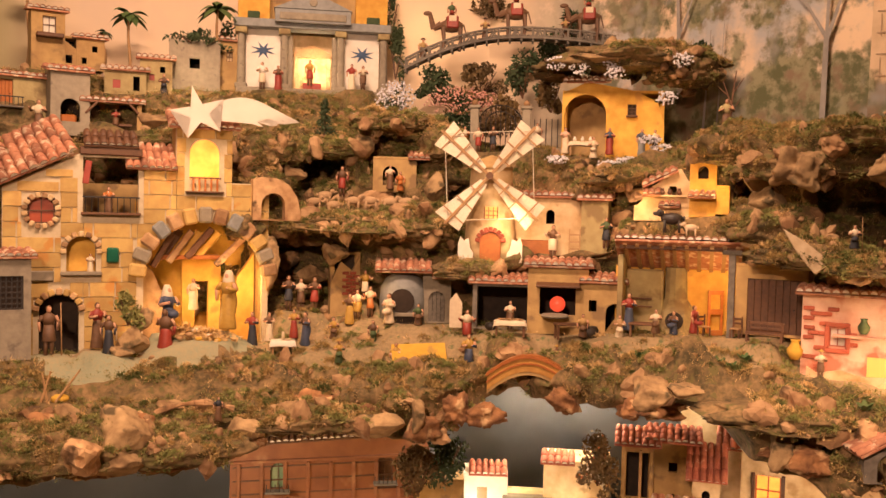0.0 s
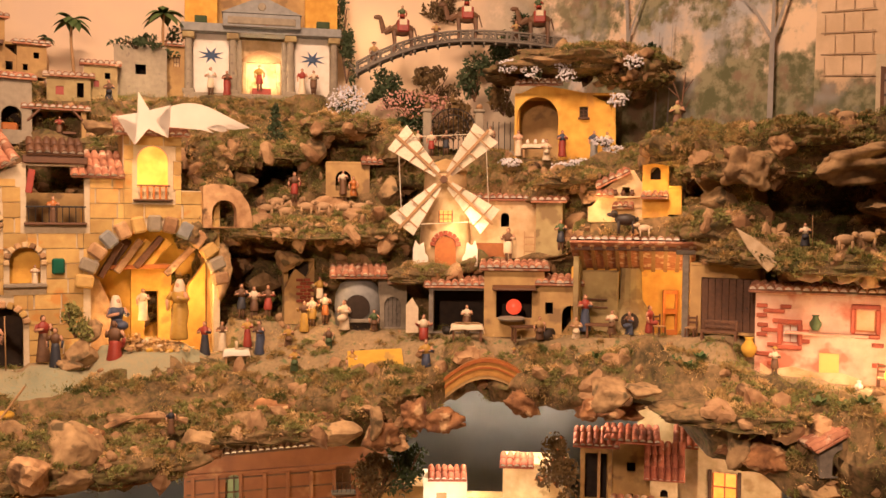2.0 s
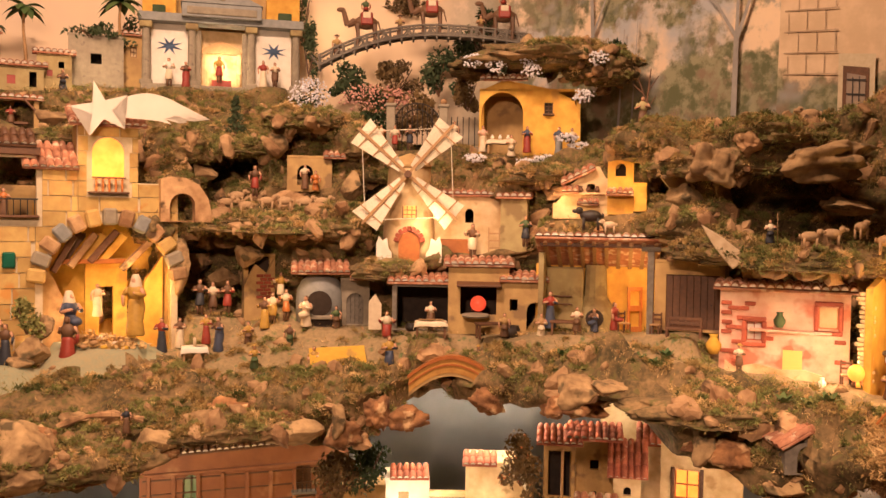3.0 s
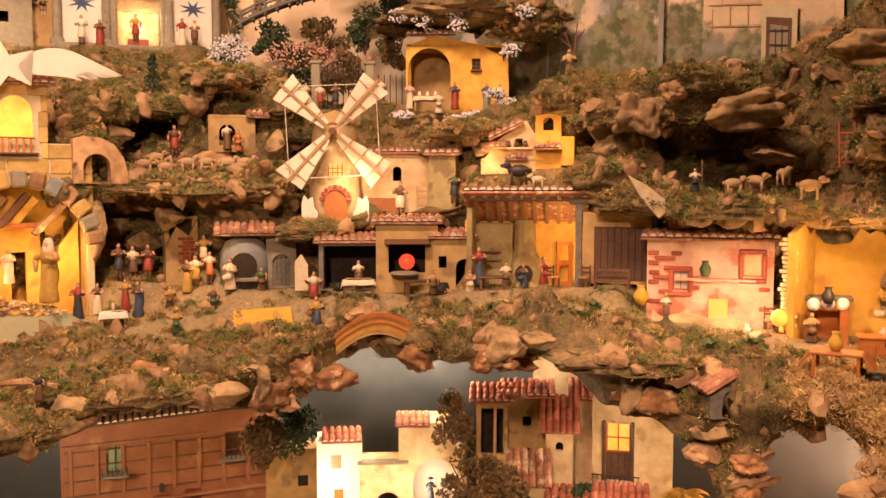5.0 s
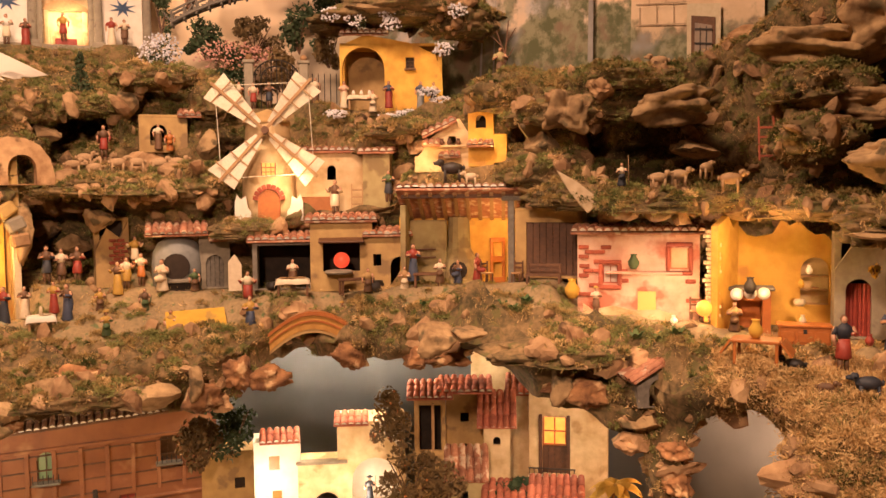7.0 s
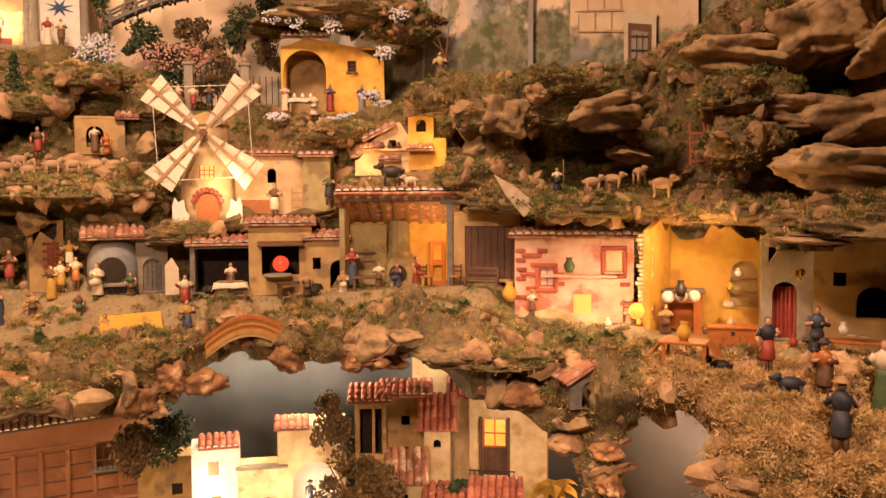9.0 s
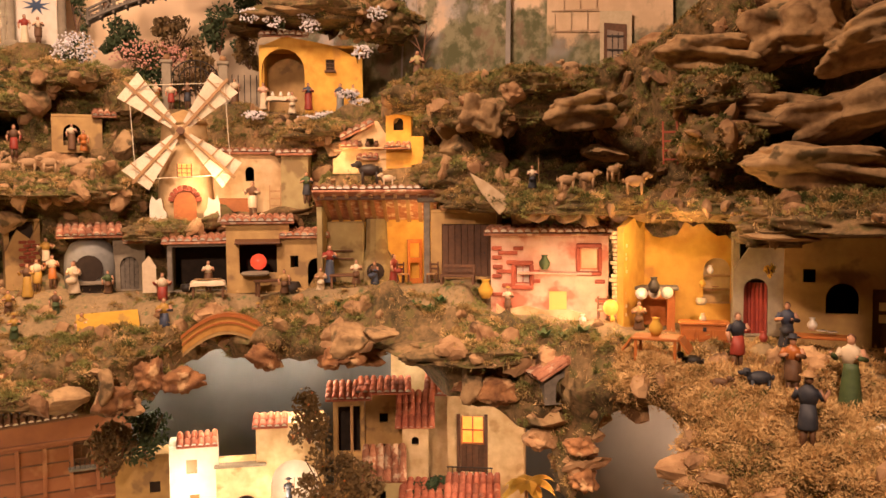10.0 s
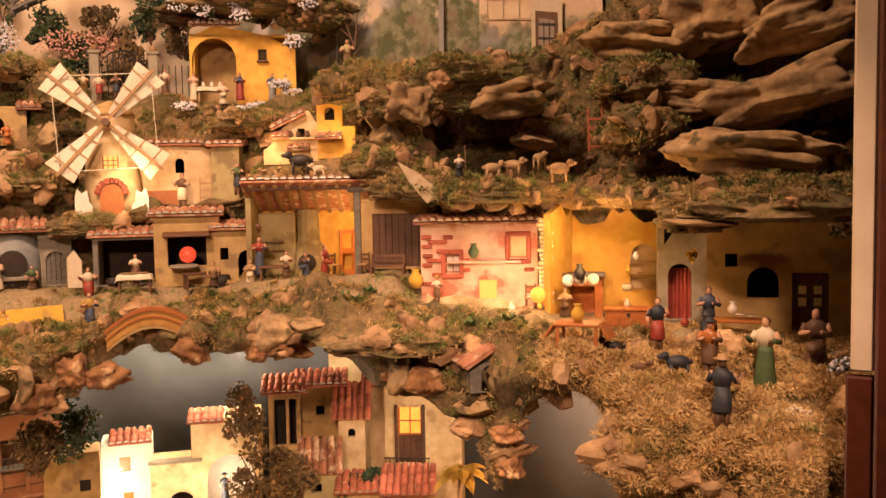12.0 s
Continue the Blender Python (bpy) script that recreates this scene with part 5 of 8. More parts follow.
h22 = house("curtain_house", "grey plaster arch with a red curtain", (1.831, 1.999, 0.885), 0.17, 0.1, 0.3, M_GREY, [(-0.02, 0.005, 0.07, 0.17, True)], 8, roof=False, top=[(0.085, 0.3), (0.03, 0.33), (-0.04, 0.27), (-0.085, 0.2)])
for j in range(6):
    part("curtain_fold", rod(bmesh.new(), (-0.05 + j * 0.012, 0.02 + 0.004 * (j % 2), 0.006), (-0.05 + j * 0.012, 0.02, 0.16), 0.008, 0.006, seg=7), M_RED, h22, "red curtain fold")

# ---- lower village in the hollow ----
def red_facade():
    p = (-0.457, 3.603, 0.171)
    ob = thing("palace_front", "long red brown painted palace front with balconies", "palace", p, 0)
    screen(p, 0.8, 0.27, -0.3)
    k = 0.00249
    holes = [(-92 * k, 8 * k, 28 * k, 46 * k, True), (96 * k, 20 * k, 28 * k, 46 * k, True), (-70 * k, -110 * k, 26 * k, 70 * k, False), (-20 * k, -106 * k, 26 * k, 70 * k, False), (30 * k, -100 * k, 26 * k, 70 * k, False)]
    bm = panel(350 * k, 0.8, 0.02, [(a, z + 0.42, c, d, e) for a, z, c, d, e in holes], [(175 * k, 0.42 + 110 * k), (-175 * k, 0.42 + 88 * k)])
    part("front_wall", bm, M_REDFACADE, ob).matrix_local = pose(0, 0, -0.42)
    for j, hole in enumerate(holes):
        window(ob, hole, surface("greenish pane", (0.2, 0.3, 0.16), (0.3, 0.34, 0.2), 30, 0.3, 0) if j == 0 else (M_WOOD if j == 1 else M_RED), M_WOOD, (1, 0))
        part("balcony", box(bmesh.new(), (hole[0], -0.03, hole[1] - 0.004), (hole[2] * 1.5, 0.05, 0.01), 0, bev=0.002), M_GREYWOOD, ob)
        for i in range(6):
            part("baluster", rod(bmesh.new(), (hole[0] + (i - 2.5) * hole[2] * 0.27, -0.05, hole[1]), (hole[0] + (i - 2.5) * hole[2] * 0.27, -0.05, hole[1] + 0.035), 0.0018, seg=5), M_BLACK, ob)
    for z in (62, -40):
        part("cornice", box(bmesh.new(), (0, -0.008, z * k), (345 * k, 0.022, 0.012), 0, pose(0, 0, 0, 0, -2, 0), bev=0.003), M_REDFACADE, ob)
    tiled_roof(ob, 352 * k, 0.1, 100 * k, 0.03, -0.03, mat=M_WOOD).matrix_local = pose(0, -0.04, 100 * k, 0, -3.5, 0) @ pose(0, 0, 0, 15)
    for x in range(-160, 161, 40):
        part("pilaster", box(bmesh.new(), (x * k, -0.005, 16 * k), (0.016, 0.014, 0.2), 0, bev=0.002), M_REDFACADE, ob)
    for z in (-20, 4, 28, 52):
        part("moulding", box(bmesh.new(), (0, -0.003, z * k), (340 * k, 0.008, 0.005), 0, pose(0, 0, 0, 0, -2, 0)), M_WOOD, ob)
    part("street_lamp", box(bmesh.new(), (-20 * k, -0.03, -20 * k), (0.02, 0.02, 0.035), 0, bev=0.004), M_BLACK, ob)
    return ob


red_facade()
LOWER = "lower village houses"
HOLLOW_Z = -0.128


def lower_house(name, label, p, w, d, h, wall, holes=(), top=None, **more):
    """A house whose walls go down to the floor of the hollow; p[2] is where its openings are counted from."""
    up = p[2] - HOLLOW_Z
    return house(name, label, (p[0], p[1], HOLLOW_Z), w, d, h + up, wall, [(a, z + up, b, c, e) for a, z, b, c, e in holes], group=LOWER, top=top and [(x, z + up) for x, z in top], **more), up


h30, up = lower_house("white_house", "bright whitewashed house with orange shutters", (0.222, 3.606, -0.052), 0.204, 0.16, 0.31, M_WHITE, [(-0.01, 0.2, 0.045, 0.06, False), (0.0, 0.06, 0.04, 0.05, False)], roof=False)
tiled_roof(h30, 0.17, 0.1, 0.325 + up, 0.03, -0.03, x=0.015, rows=2, mat=M_TERRA_RED)
for hole in ((-0.01, 0.2 + up, 0.045, 0.06, False), (0.0, 0.06 + up, 0.04, 0.05, False)):
    opening_fill(h30, hole, 0.006, M_ORANGEWOOD, "shutter")
h40, up = lower_house("white_house", "low cream house front with a small dark arch", (0.412, 3.59, -0.062), 0.205, 0.14, 0.225, M_CREAM, [(0.02, -0.02, 0.11, 0.12, True)], roof=False)
part("coping", box(bmesh.new(), (0, 0.01, 0.232 + up), (0.22, 0.05, 0.014), 0, bev=0.004), M_GREY, h40)
h31, up = lower_house("gatehouse", "cream gatehouse with a wide round arch", (0.623, 3.559, -0.068), 0.293, 0.2, 0.4, M_CREAM, [(0.015, -0.04, 0.2, 0.29, True)], roof=False, inside=M_WHITE,
                      top=[(0.146, 0.24), (0.1, 0.31), (0.05, 0.36), (0.0, 0.4), (-0.146, 0.4)])
tiled_roof(h31, 0.15, 0.1, 0.405 + up, 0.03, -0.035, x=-0.085, rows=2, mat=M_TERRA_RED)
part("cross", box(box(bmesh.new(), (0.01, -0.006, 0.34 + up), (0.008, 0.012, 0.05)), (0.01, -0.006, 0.345 + up), (0.035, 0.011, 0.008)), M_ORANGEWOOD, h31)
h32, up = lower_house("lower_house", "dark open shop under a red tiled roof", (0.833, 3.337, 0.258), 0.13, 0.12, 0.225, M_OCHRE, [(0.0, 0.0, 0.1, 0.19, False)], tmat=M_TERRA_RED, rise=0.04, over=0.03)
part("post", box(bmesh.new(), (0.012, -0.006, 0.1 + up), (0.012, 0.012, 0.2), 0, bev=0.002), M_PALEWOOD, h32)
h33, up = lower_house("lower_house", "tall shaded house with a wide tiled roof", (0.983, 3.345, 0.215), 0.155, 0.14, 0.285, M_OCHRE, [(0.0, 0.15, 0.035, 0.04, False), (0.0, 0.03, 0.02, 0.03, False)], tmat=M_TERRA_RED, rise=0.025, over=0.04)
h34, up = lower_house("lower_house", "house with a steep red tiled roof", (1.08, 3.207, 0.267), 0.105, 0.1, 0.11, M_CREAM, [(0.0, 0.03, 0.03, 0.035, True)], tmat=M_TERRA_RED, rise=0.12, over=0.028)
h35, up = lower_house("lower_house", "little box house with a steep tiled roof", (0.915, 3.075, 0.075), 0.146, 0.1, 0.132, M_OLIVE, [(-0.01, 0.055, 0.035, 0.035, False)], tmat=M_TERRA, rise=0.11, over=0.015)
h36, up = lower_house("lower_house", "low outhouse with a tiled roof", (1.05, 2.976, 0.1), 0.16, 0.1, 0.05, M_OCHRE, (), tmat=M_TERRA_RED, rise=0.045)
h37, up = lower_house("lower_house", "low outhouse with brick red tiles", (1.19, 2.823, 0.11), 0.17, 0.12, 0.06, M_OCHRE, (), tmat=M_TERRA_RED, rise=0.07)
h38, up = lower_house("lit_house", "cream house with a tall lit balcony door", (1.378, 3.184, 0.01), 0.32, 0.14, 0.56, M_CREAM, [(-0.055, 0.15, 0.1, 0.235, False)], turn=-4, roof=False)
window(h38, (-0.055, 0.265 + up, 0.1, 0.12, False), M_LIT, M_ORANGEWOOD, (1, 1))
door(h38, (-0.055, 0.15 + up, 0.1, 0.115, False), M_WOOD, 0.01, 4)
balcony = part("balcony", box(bmesh.new(), (-0.06, -0.035, 0.14 + up), (0.2, 0.07, 0.014), 0, bev=0.003), M_WHITE, h38)
for j in range(11):
    part("baluster", rod(bmesh.new(), (-0.15 + j * 0.018, -0.065, 0.147 + up), (-0.15 + j * 0.018, -0.065, 0.187 + up), 0.0018, seg=5), M_BLACK, balcony)
part("rail", box(bmesh.new(), (-0.06, -0.065, 0.189 + up), (0.19, 0.005, 0.005), 0), M_BLACK, balcony)
for x in (-0.112, 0.002):
    part("door_frame", box(bmesh.new(), (x, -0.003, 0.27 + up), (0.014, 0.012, 0.25), 0, bev=0.002), M_WOOD, h38)
h41, up = lower_house("white_house", "tall cream wall standing in bright light", (1.211, 3.542, 0.25), 0.28, 0.1, 0.48, M_CREAM, (), roof=False)
h42, up = lower_house("lower_house", "cream house with a sloping tiled roof", (1.235, 3.32, 0.25), 0.12, 0.1, 0.225, M_CREAM, (), tmat=M_TERRA_RED, rise=0.06, over=0.02)
h43, up = lower_house("lower_house", "shaded ochre house with one small window", (0.02, 3.351, 0.054), 0.2, 0.14, 0.25, M_OCHRE, [(0.045, 0.11, 0.04, 0.045, False)], roof=False)
# shade of the room put into the pane's near-black colour
opening_fill(h43, (0.045, 0.11 + up, 0.04, 0.045, False), 0.01, M_SOOT_SHADE, "pane")
for q, w in (((0.16, 3.44, 0.1), 3.6), ((0.53, 3.42, 0.06), 2.6), ((0.65, 3.66, 0.05), 0.3), ((1.13, 3.44, 0.6), 0.6), ((0.62, 3.6, 0.68), 22.0), ((0.3, 3.6, 0.56), 8.0), ((-0.95, 3.0, 0.4), 14.0), ((1.3, 2.95, 0.36), 1.4), ((1.06, 2.8, 0.3), 0.9)):
    lamp("lower_village_bulb", "POINT", q, (0, 0, 0), w, (1.0, 0.78, 0.56), 0.02)
lamp("cave_bulb", "POINT", (1.722, 2.447, 0.36), (0, 0, 0), 15, (1.0, 0.54, 0.3), 0.02)
lamp("sheet_spot", "SPOT", (0.74, 3.89, 0.68), (0.32, 4.06, 0.08), 420, (1.0, 0.9, 0.8), 0.01, angle=20)
lamp("sheet_spot", "SPOT", (0.23, 3.97, 0.58), (0.13, 4.06, 0.22), 60, (1.0, 0.9, 0.8), 0.01, angle=13)
lamp("palace_bulb", "POINT", (-0.468, 3.168, 0.357), (0, 0, 0), 2.1, YELLOW, 0.02)
lamp("palace_bulb", "POINT", (-0.183, 3.245, 0.340), (0, 0, 0), 0.6, YELLOW, 0.02)
h39 = house("stable_hut", "little hut with a pitched board and tile roof", (1.205, 2.05, 0.715), 0.13, 0.13, 0.085, M_GREYWOOD, [(0.0, 0.004, 0.065, 0.075, True)], 26, category="hut", roof=False, top=[(0.07, 0.085), (0.0, 0.125), (-0.07, 0.085)])
for sx in (-1, 1):
    r = tiled_roof(h39, 0.17, 0.1, 0.06, 0.05, rows=2, cols=7)
    r.matrix_local = pose(sx * 0.09, 0.06, 0.08, 0, 0, 90 * sx) @ pose(0, 0, 0, 29)


# ---- footbridge over the hollow ----
def footbridge():
    p = (0.303, 2.815, 0.797)
    ob = thing("stone_bridge", "ochre humpback footbridge with an arched parapet", "bridge", p, -6)
    screen(p, 0.27, 0.12, -0.03)
    PADS.pop()
    k = 0.00206

    def arc(name, x0, x1, zf, thick, y0, y1, mat):
        bm = bmesh.new()
        rows = []
        for j in range(17):
            u = j / 16
            x = (x0 + (x1 - x0) * u) * k
            z = zf(u) * k
            rows.append([bm.verts.new((x, y, z + dz)) for y, dz in ((y0, 0), (y1, 0), (y1, thick * k), (y0, thick * k))])
        for a, b in zip(rows, rows[1:]):
            for i in range(4):
                bm.faces.new((a[i], b[i], b[(i + 1) % 4], a[(i + 1) % 4]))
        bm.faces.new(rows[0])
        bm.faces.new(rows[-1])
        return part(name, bm, mat, ob)

    hump = lambda u: 2 + 36 * math.sin(math.pi * (0.06 + 0.88 * u)) - 12 * (1 - u)
    arc("parapet", -66, 66, hump, 25, -0.012, 0.012, M_BRIDGE)
    arc("coping", -68, 68, lambda u: hump(u) + 25, 6, -0.018, 0.018, M_ORANGEWOOD)
    arc("parapet", -66, 66, hump, 13, 0.12, 0.14, M_BRIDGE)
    arc("string_course", -67, 67, lambda u: hump(u) + 14, 3, -0.016, -0.01, M_ORANGEWOOD)
    arc("deck", -66, 66, lambda u: hump(u) - 4, 6, -0.012, 0.14, M_OCHRE)
    return ob


footbridge()

# ---- display case post at the end ----
case = thing("display_case", "varnished dark red frame and cream upright of the display case", "display case", spot(50.4, 2.0, -0.88))
PADS.pop()
part("upright", box(bmesh.new(), (0, 0, 2.76), (0.042, 0.03, 1.88), 0, bev=0.004), M_POSTWHITE, case, "cream painted upright")
part("frame_post", box(bmesh.new(), (0.174, -0.02, 1.85), (0.3, 0.06, 3.7), 0, bev=0.006), M_FRAMEWOOD, case, "varnished dark red post")
part("lower_panel", box(bmesh.new(), (-0.004, 0.0, 0.905), (0.05, 0.03, 1.81), 0, bev=0.004), M_FRAMEWOOD, case, "varnished dark red panel")


def lay_tiles():
    for ob, w, length, cols, rows, mat in ROOF_JOBS:
        pitch, run = w / cols, length / rows
        for i in range(cols):
            for j in range(rows):
                me = tile_mesh(pitch * 0.5, run * 1.12, j == 0, mat)
                t = new("tile", me)
                t.parent = ob
                t.matrix_local = pose(-w / 2 + pitch * (i + 0.5), run * j - 0.004, 0.003 * (1 + 0.3 * ((i * 7 + j * 3) % 3)), -2.5, 0, ((i * 5 + j * 11) % 7 - 3) * 0.7)


# ---- figurines: each one plain mesh ----
def figurine(label, p, h, robe, top=None, hair=None, turn=0.0, hat=None, staff=False, arms=0, seated=False, category="figurine", group="terracotta figurines", veil=None, skirt=None):
    """A painted clay figure of height h: robe, trunk, bent arms, head with hair, veil or hat."""
    top, hair = top or robe, hair or M_BROWN
    mats = [robe, top, M_SKIN, hair, hat or veil or hair, M_PALEWOOD]
    bm = bmesh.new()
    b = 0.62 if not seated else 0.42
    rg = random.Random(int(p[0] * 1000) + int(p[2] * 7000))
    arms = arms or rg.choice((0, 0, 2))
    if not seated and not veil and rg.random() < 0.5:
        for sx in (-1, 1):
            rod(bm, (sx * 0.055, 0.01 * sx, 0.02), (sx * 0.05, 0, 0.34), 0.034, 0.05, 3, 7)
            ball(bm, (sx * 0.055, -0.02, 0.015), (0.036, 0.06, 0.022), 3, 1)
        lathe(bm, [(0.12, 0.27), (0.135, 0.3), (0.12, 0.42), (0.095, b)], 12, 0, squash=0.75)
    else:
        lathe(bm, [(0.15, 0), (0.16, 0.03), (0.13, b * 0.45), (0.105, b * 0.85), (0.092, b)], 12, 0, squash=0.8)
    if seated:
        ball(bm, (0, -0.12, b * 0.75), (0.13, 0.17, 0.09), 0)
    lathe(bm, [(0.095, b - 0.02), (0.13, b + 0.1), (0.135, b + 0.18), (0.06, b + 0.235), (0.045, b + 0.26)], 12, 1, squash=0.7)
    ball(bm, (0, -0.012, b + 0.305), (0.05, 0.055, 0.068), 2)
    ball(bm, (0, 0.018, b + 0.322), (0.06, 0.058, 0.068), 3)
    for sx in (-1, 1):
        el = (sx * 0.185, -0.03, b + 0.06)
        hand = ((sx * 0.08, -0.17, b + 0.1), (sx * 0.24, -0.17, b + 0.14), (sx * 0.17, -0.06, b - 0.1))[arms if sx < 0 else rg.choice((0, arms))]
        rod(bm, (sx * 0.12, 0, b + 0.18), el, 0.046, 0.04, 1, 8)
        rod(bm, el, hand, 0.04, 0.03, 1, 8)
        ball(bm, hand, 0.032, 2, 1)
    for v in bm.verts:
        if v.co.z < b * 0.95:
            fold = 1 + 0.1 * math.sin(6 * math.atan2(v.co.y, v.co.x) + rg.random() * 0.3) * (1 - v.co.z / b)
            v.co.x, v.co.y = v.co.x * fold, v.co.y * fold
    if rg.random() < 0.5 and not seated:
        ball(bm, (0, 0.05, b * 0.75), (0.15, 0.09, b * 0.62), 0)
    for v in bm.verts:
        v.co += 0.012 * noise.noise_vector(v.co * 9 + Vector((p[0] * 50, 0, 0)))
    if hat:
        lathe(bm, [(0.11, b + 0.365), (0.135, b + 0.375), (0.07, b + 0.385), (0.06, b + 0.43), (0.02, b + 0.44)], 12, 4)
    if veil:
        lathe(bm, [(0.12, b + 0.1), (0.1, b + 0.25), (0.075, b + 0.35), (0.05, b + 0.41), (0.01, b + 0.415)], 12, 4, (0, 0.03, 0))
    if staff:
        rod(bm, (0.24, -0.14, 0), (0.22, -0.13, 1.05), 0.014, 0.012, 5, 6)
        ball(bm, (0.22, -0.13, 1.06), (0.03, 0.014, 0.02), 5, 1)
    ob = solo("figurine", bm, mats, p, label, category, turn, group, smooth=True, scale=h * 0.9, stand=0.08)
    return ob


F = figurine
F("kneeling woman figurine in blue robe and white veil", (-1.06, 3.184, 0.93), 0.24, M_BLUE, M_BLUE, turn=30, veil=M_IVORY, seated=True)
F("kneeling figurine in a red cloak", (-1.042, 3.091, 0.873), 0.21, M_RED, M_BROWN, turn=150, seated=True)
F("tall bearded figurine in an ochre robe by the crib", (-0.843, 3.250, 0.935), 0.25, M_GOLD, M_GOLD, turn=-30, veil=M_IVORY)
F("small figurine in ivory robe behind the crib", (-1.008, 3.362, 0.995), 0.14, M_IVORY)
F("brown robed figurine with a tall staff at the church door", (-1.441, 2.994, 0.858), 0.2, M_BROWN, M_BROWN, staff=True)
F("figurine in red and ivory beside the church door", (-1.297, 3.087, 0.873), 0.19, M_BROWN, M_RED, turn=20)
F("dark clothed figurine beside the church door", (-1.239, 3.045, 0.859), 0.16, M_NAVY, M_BROWN, turn=-20)
F("figurine in dark red jacket in the yard", (-0.748, 3.271, 0.866), 0.15, M_NAVY, M_RED, turn=-20)
F("figurine in ivory apron in the yard", (-0.693, 3.344, 0.875), 0.13, M_IVORY, M_BROWN)
F("figurine in blue and brown beside the white table", (-0.541, 3.309, 0.865), 0.15, M_BLUE, M_BROWN, turn=-40)
F("figurine in ochre beside the white table", (-0.595, 3.361, 0.888), 0.13, M_RED, M_GOLD, turn=-10)
for q, a, b in (((-0.596, 3.554, 0.974), M_BROWN, M_IVORY), ((-0.537, 3.552, 0.980), M_RED, M_BROWN), ((-0.643, 3.515, 0.987), M_NAVY, M_BROWN)):
    F("standing figurine in brown and ivory in the cave mouth", q, 0.16, a, b)
for q, a, b in (((-0.344, 3.454, 0.957), M_GOLD, M_IVORY), ((-0.291, 3.479, 0.970), M_ORANGEWOOD, M_IVORY), ((-0.318, 3.537, 1.036), M_IVORY, M_GOLD), ((-0.371, 3.391, 0.946), M_GOLD, M_BROWN)):
    F("figurine in ochre and ivory by the smithy fire", q, 0.14, a, b, arms=1)
F("seated woman figurine in ivory stirring a brazier", (-0.207, 3.384, 0.955), 0.17, M_IVORY, M_IVORY, seated=True, turn=-30)
F("figurine in red and ivory carrying a tray", (0.111, 3.248, 0.897), 0.15, M_RED, M_IVORY, arms=1)
F("slim figurine in blue on a post by the bridge", (0.114, 3.108, 0.809), 0.16, M_BLUE, M_GOLD)
F("woman figurine behind the stall table", (0.275, 3.175, 0.965), 0.125, M_BROWN, M_IVORY)
F("figurine in brown by the kiln", (0.54, 3.05, 0.96), 0.12, M_BROWN, M_OCHRE, seated=True)
F("small seated figurine with baskets in the grass", (-0.387, 3.148, 0.826), 0.12, M_GREEN, M_GOLD, seated=True, hat=M_GOLD)
F("crouching figurine in the meadow", (-0.167, 3.146, 0.814), 0.13, M_IVORY, M_GOLD, seated=True)
F("dark figurine standing behind the footbridge", (0.439, 3.021, 0.838), 0.1, M_NAVY, M_BROWN, hat=M_GOLD)
F("shepherd figurine in red among the sheep", (-0.446, 3.745, 1.478), 0.15, M_RED, M_BROWN)
F("orange clothed figurine in the upper cave", (-0.186, 3.796, 1.511), 0.12, M_ORANGEWOOD, M_ORANGEWOOD, seated=True)
F("brown figurine in the upper cave", (-0.234, 3.823, 1.518), 0.12, M_BROWN, M_IVORY)
F("figurine with a sack at the mill", (0.469, 3.420, 1.231), 0.16, M_IVORY, M_BROWN, arms=1)
F("dark figurine outside the mill house", (0.675, 3.347, 1.286), 0.14, M_NAVY, M_GREEN)
for q, a, b, l in (((0.558, 3.761, 1.697), M_IVORY, M_PINK, "ivory clothed figurine at the arched hall"), ((0.743, 3.680, 1.692), M_RED, M_BLUE, "figurine in blue cloak and red robe"), ((0.671, 3.673, 1.674), M_IVORY, M_IVORY, "small ivory figurine at the arched hall"),
                   ((0.875, 3.633, 1.687), M_SLATE, M_BLUE, "blue grey figurine at the yellow house"), ((0.930, 3.620, 1.683), M_BROWN, M_IVORY, "brown figurine at the yellow house")):
    F(l, q, 0.13, a, b, seated=l.startswith("small"))
F("red robed priest figurine at the temple altar", (-0.699, 4.479, 2.068), 0.15, M_RED, M_GOLD)
F("white robed figurine on the temple steps", (-0.923, 4.338, 2.020), 0.16, M_IVORY, M_WHITE)
F("figurine in red on the temple steps", (-0.844, 4.353, 2.024), 0.14, M_RED, M_BROWN)
F("figurine in ivory and red on the temple steps", (-0.471, 4.406, 2.041), 0.15, M_IVORY, M_RED)
F("figurine in brown on the temple steps", (-0.413, 4.412, 2.043), 0.14, M_BROWN, M_IVORY)
F("figurine in ivory and brown outside the oven", (-1.741, 3.594, 1.706), 0.17, M_BROWN, M_IVORY, arms=1)
F("dark seated figurine in the upper village", (-1.339, 4.046, 1.954), 0.13, M_NAVY, M_BROWN, seated=True)
F("figurine working under the shed roof", (-1.461, 3.741, 1.745), 0.11, M_BROWN, M_RED)
RAISED = len(PADS)
F("brown figurine on the church balcony", (-1.317, 3.251, 1.368), 0.13, M_BROWN, M_ORANGEWOOD)
F("figurine in the church niche", (-1.367, 3.199, 1.142), 0.09, M_IVORY, M_IVORY)
del PADS[RAISED:]
F("figurine in red at the porch table", (0.696, 2.976, 1.001), 0.15, M_BLUE, M_RED)
F("seated figurine in red by the hearth", (0.928, 2.938, 0.999), 0.14, M_RED, M_RED, seated=True, turn=60)
F("figurine in blue by the hearth", (0.869, 2.996, 0.985), 0.12, M_BLUE, M_BROWN, seated=True, turn=-40)
F("hunched brown shepherd figurine on the hill crest", (1.081, 3.131, 1.735), 0.16, M_BROWN, M_OLIVE)
F("seated shepherd figurine with a crook", (1.259, 2.418, 1.338), 0.1, M_NAVY, M_IVORY, seated=True, staff=True)
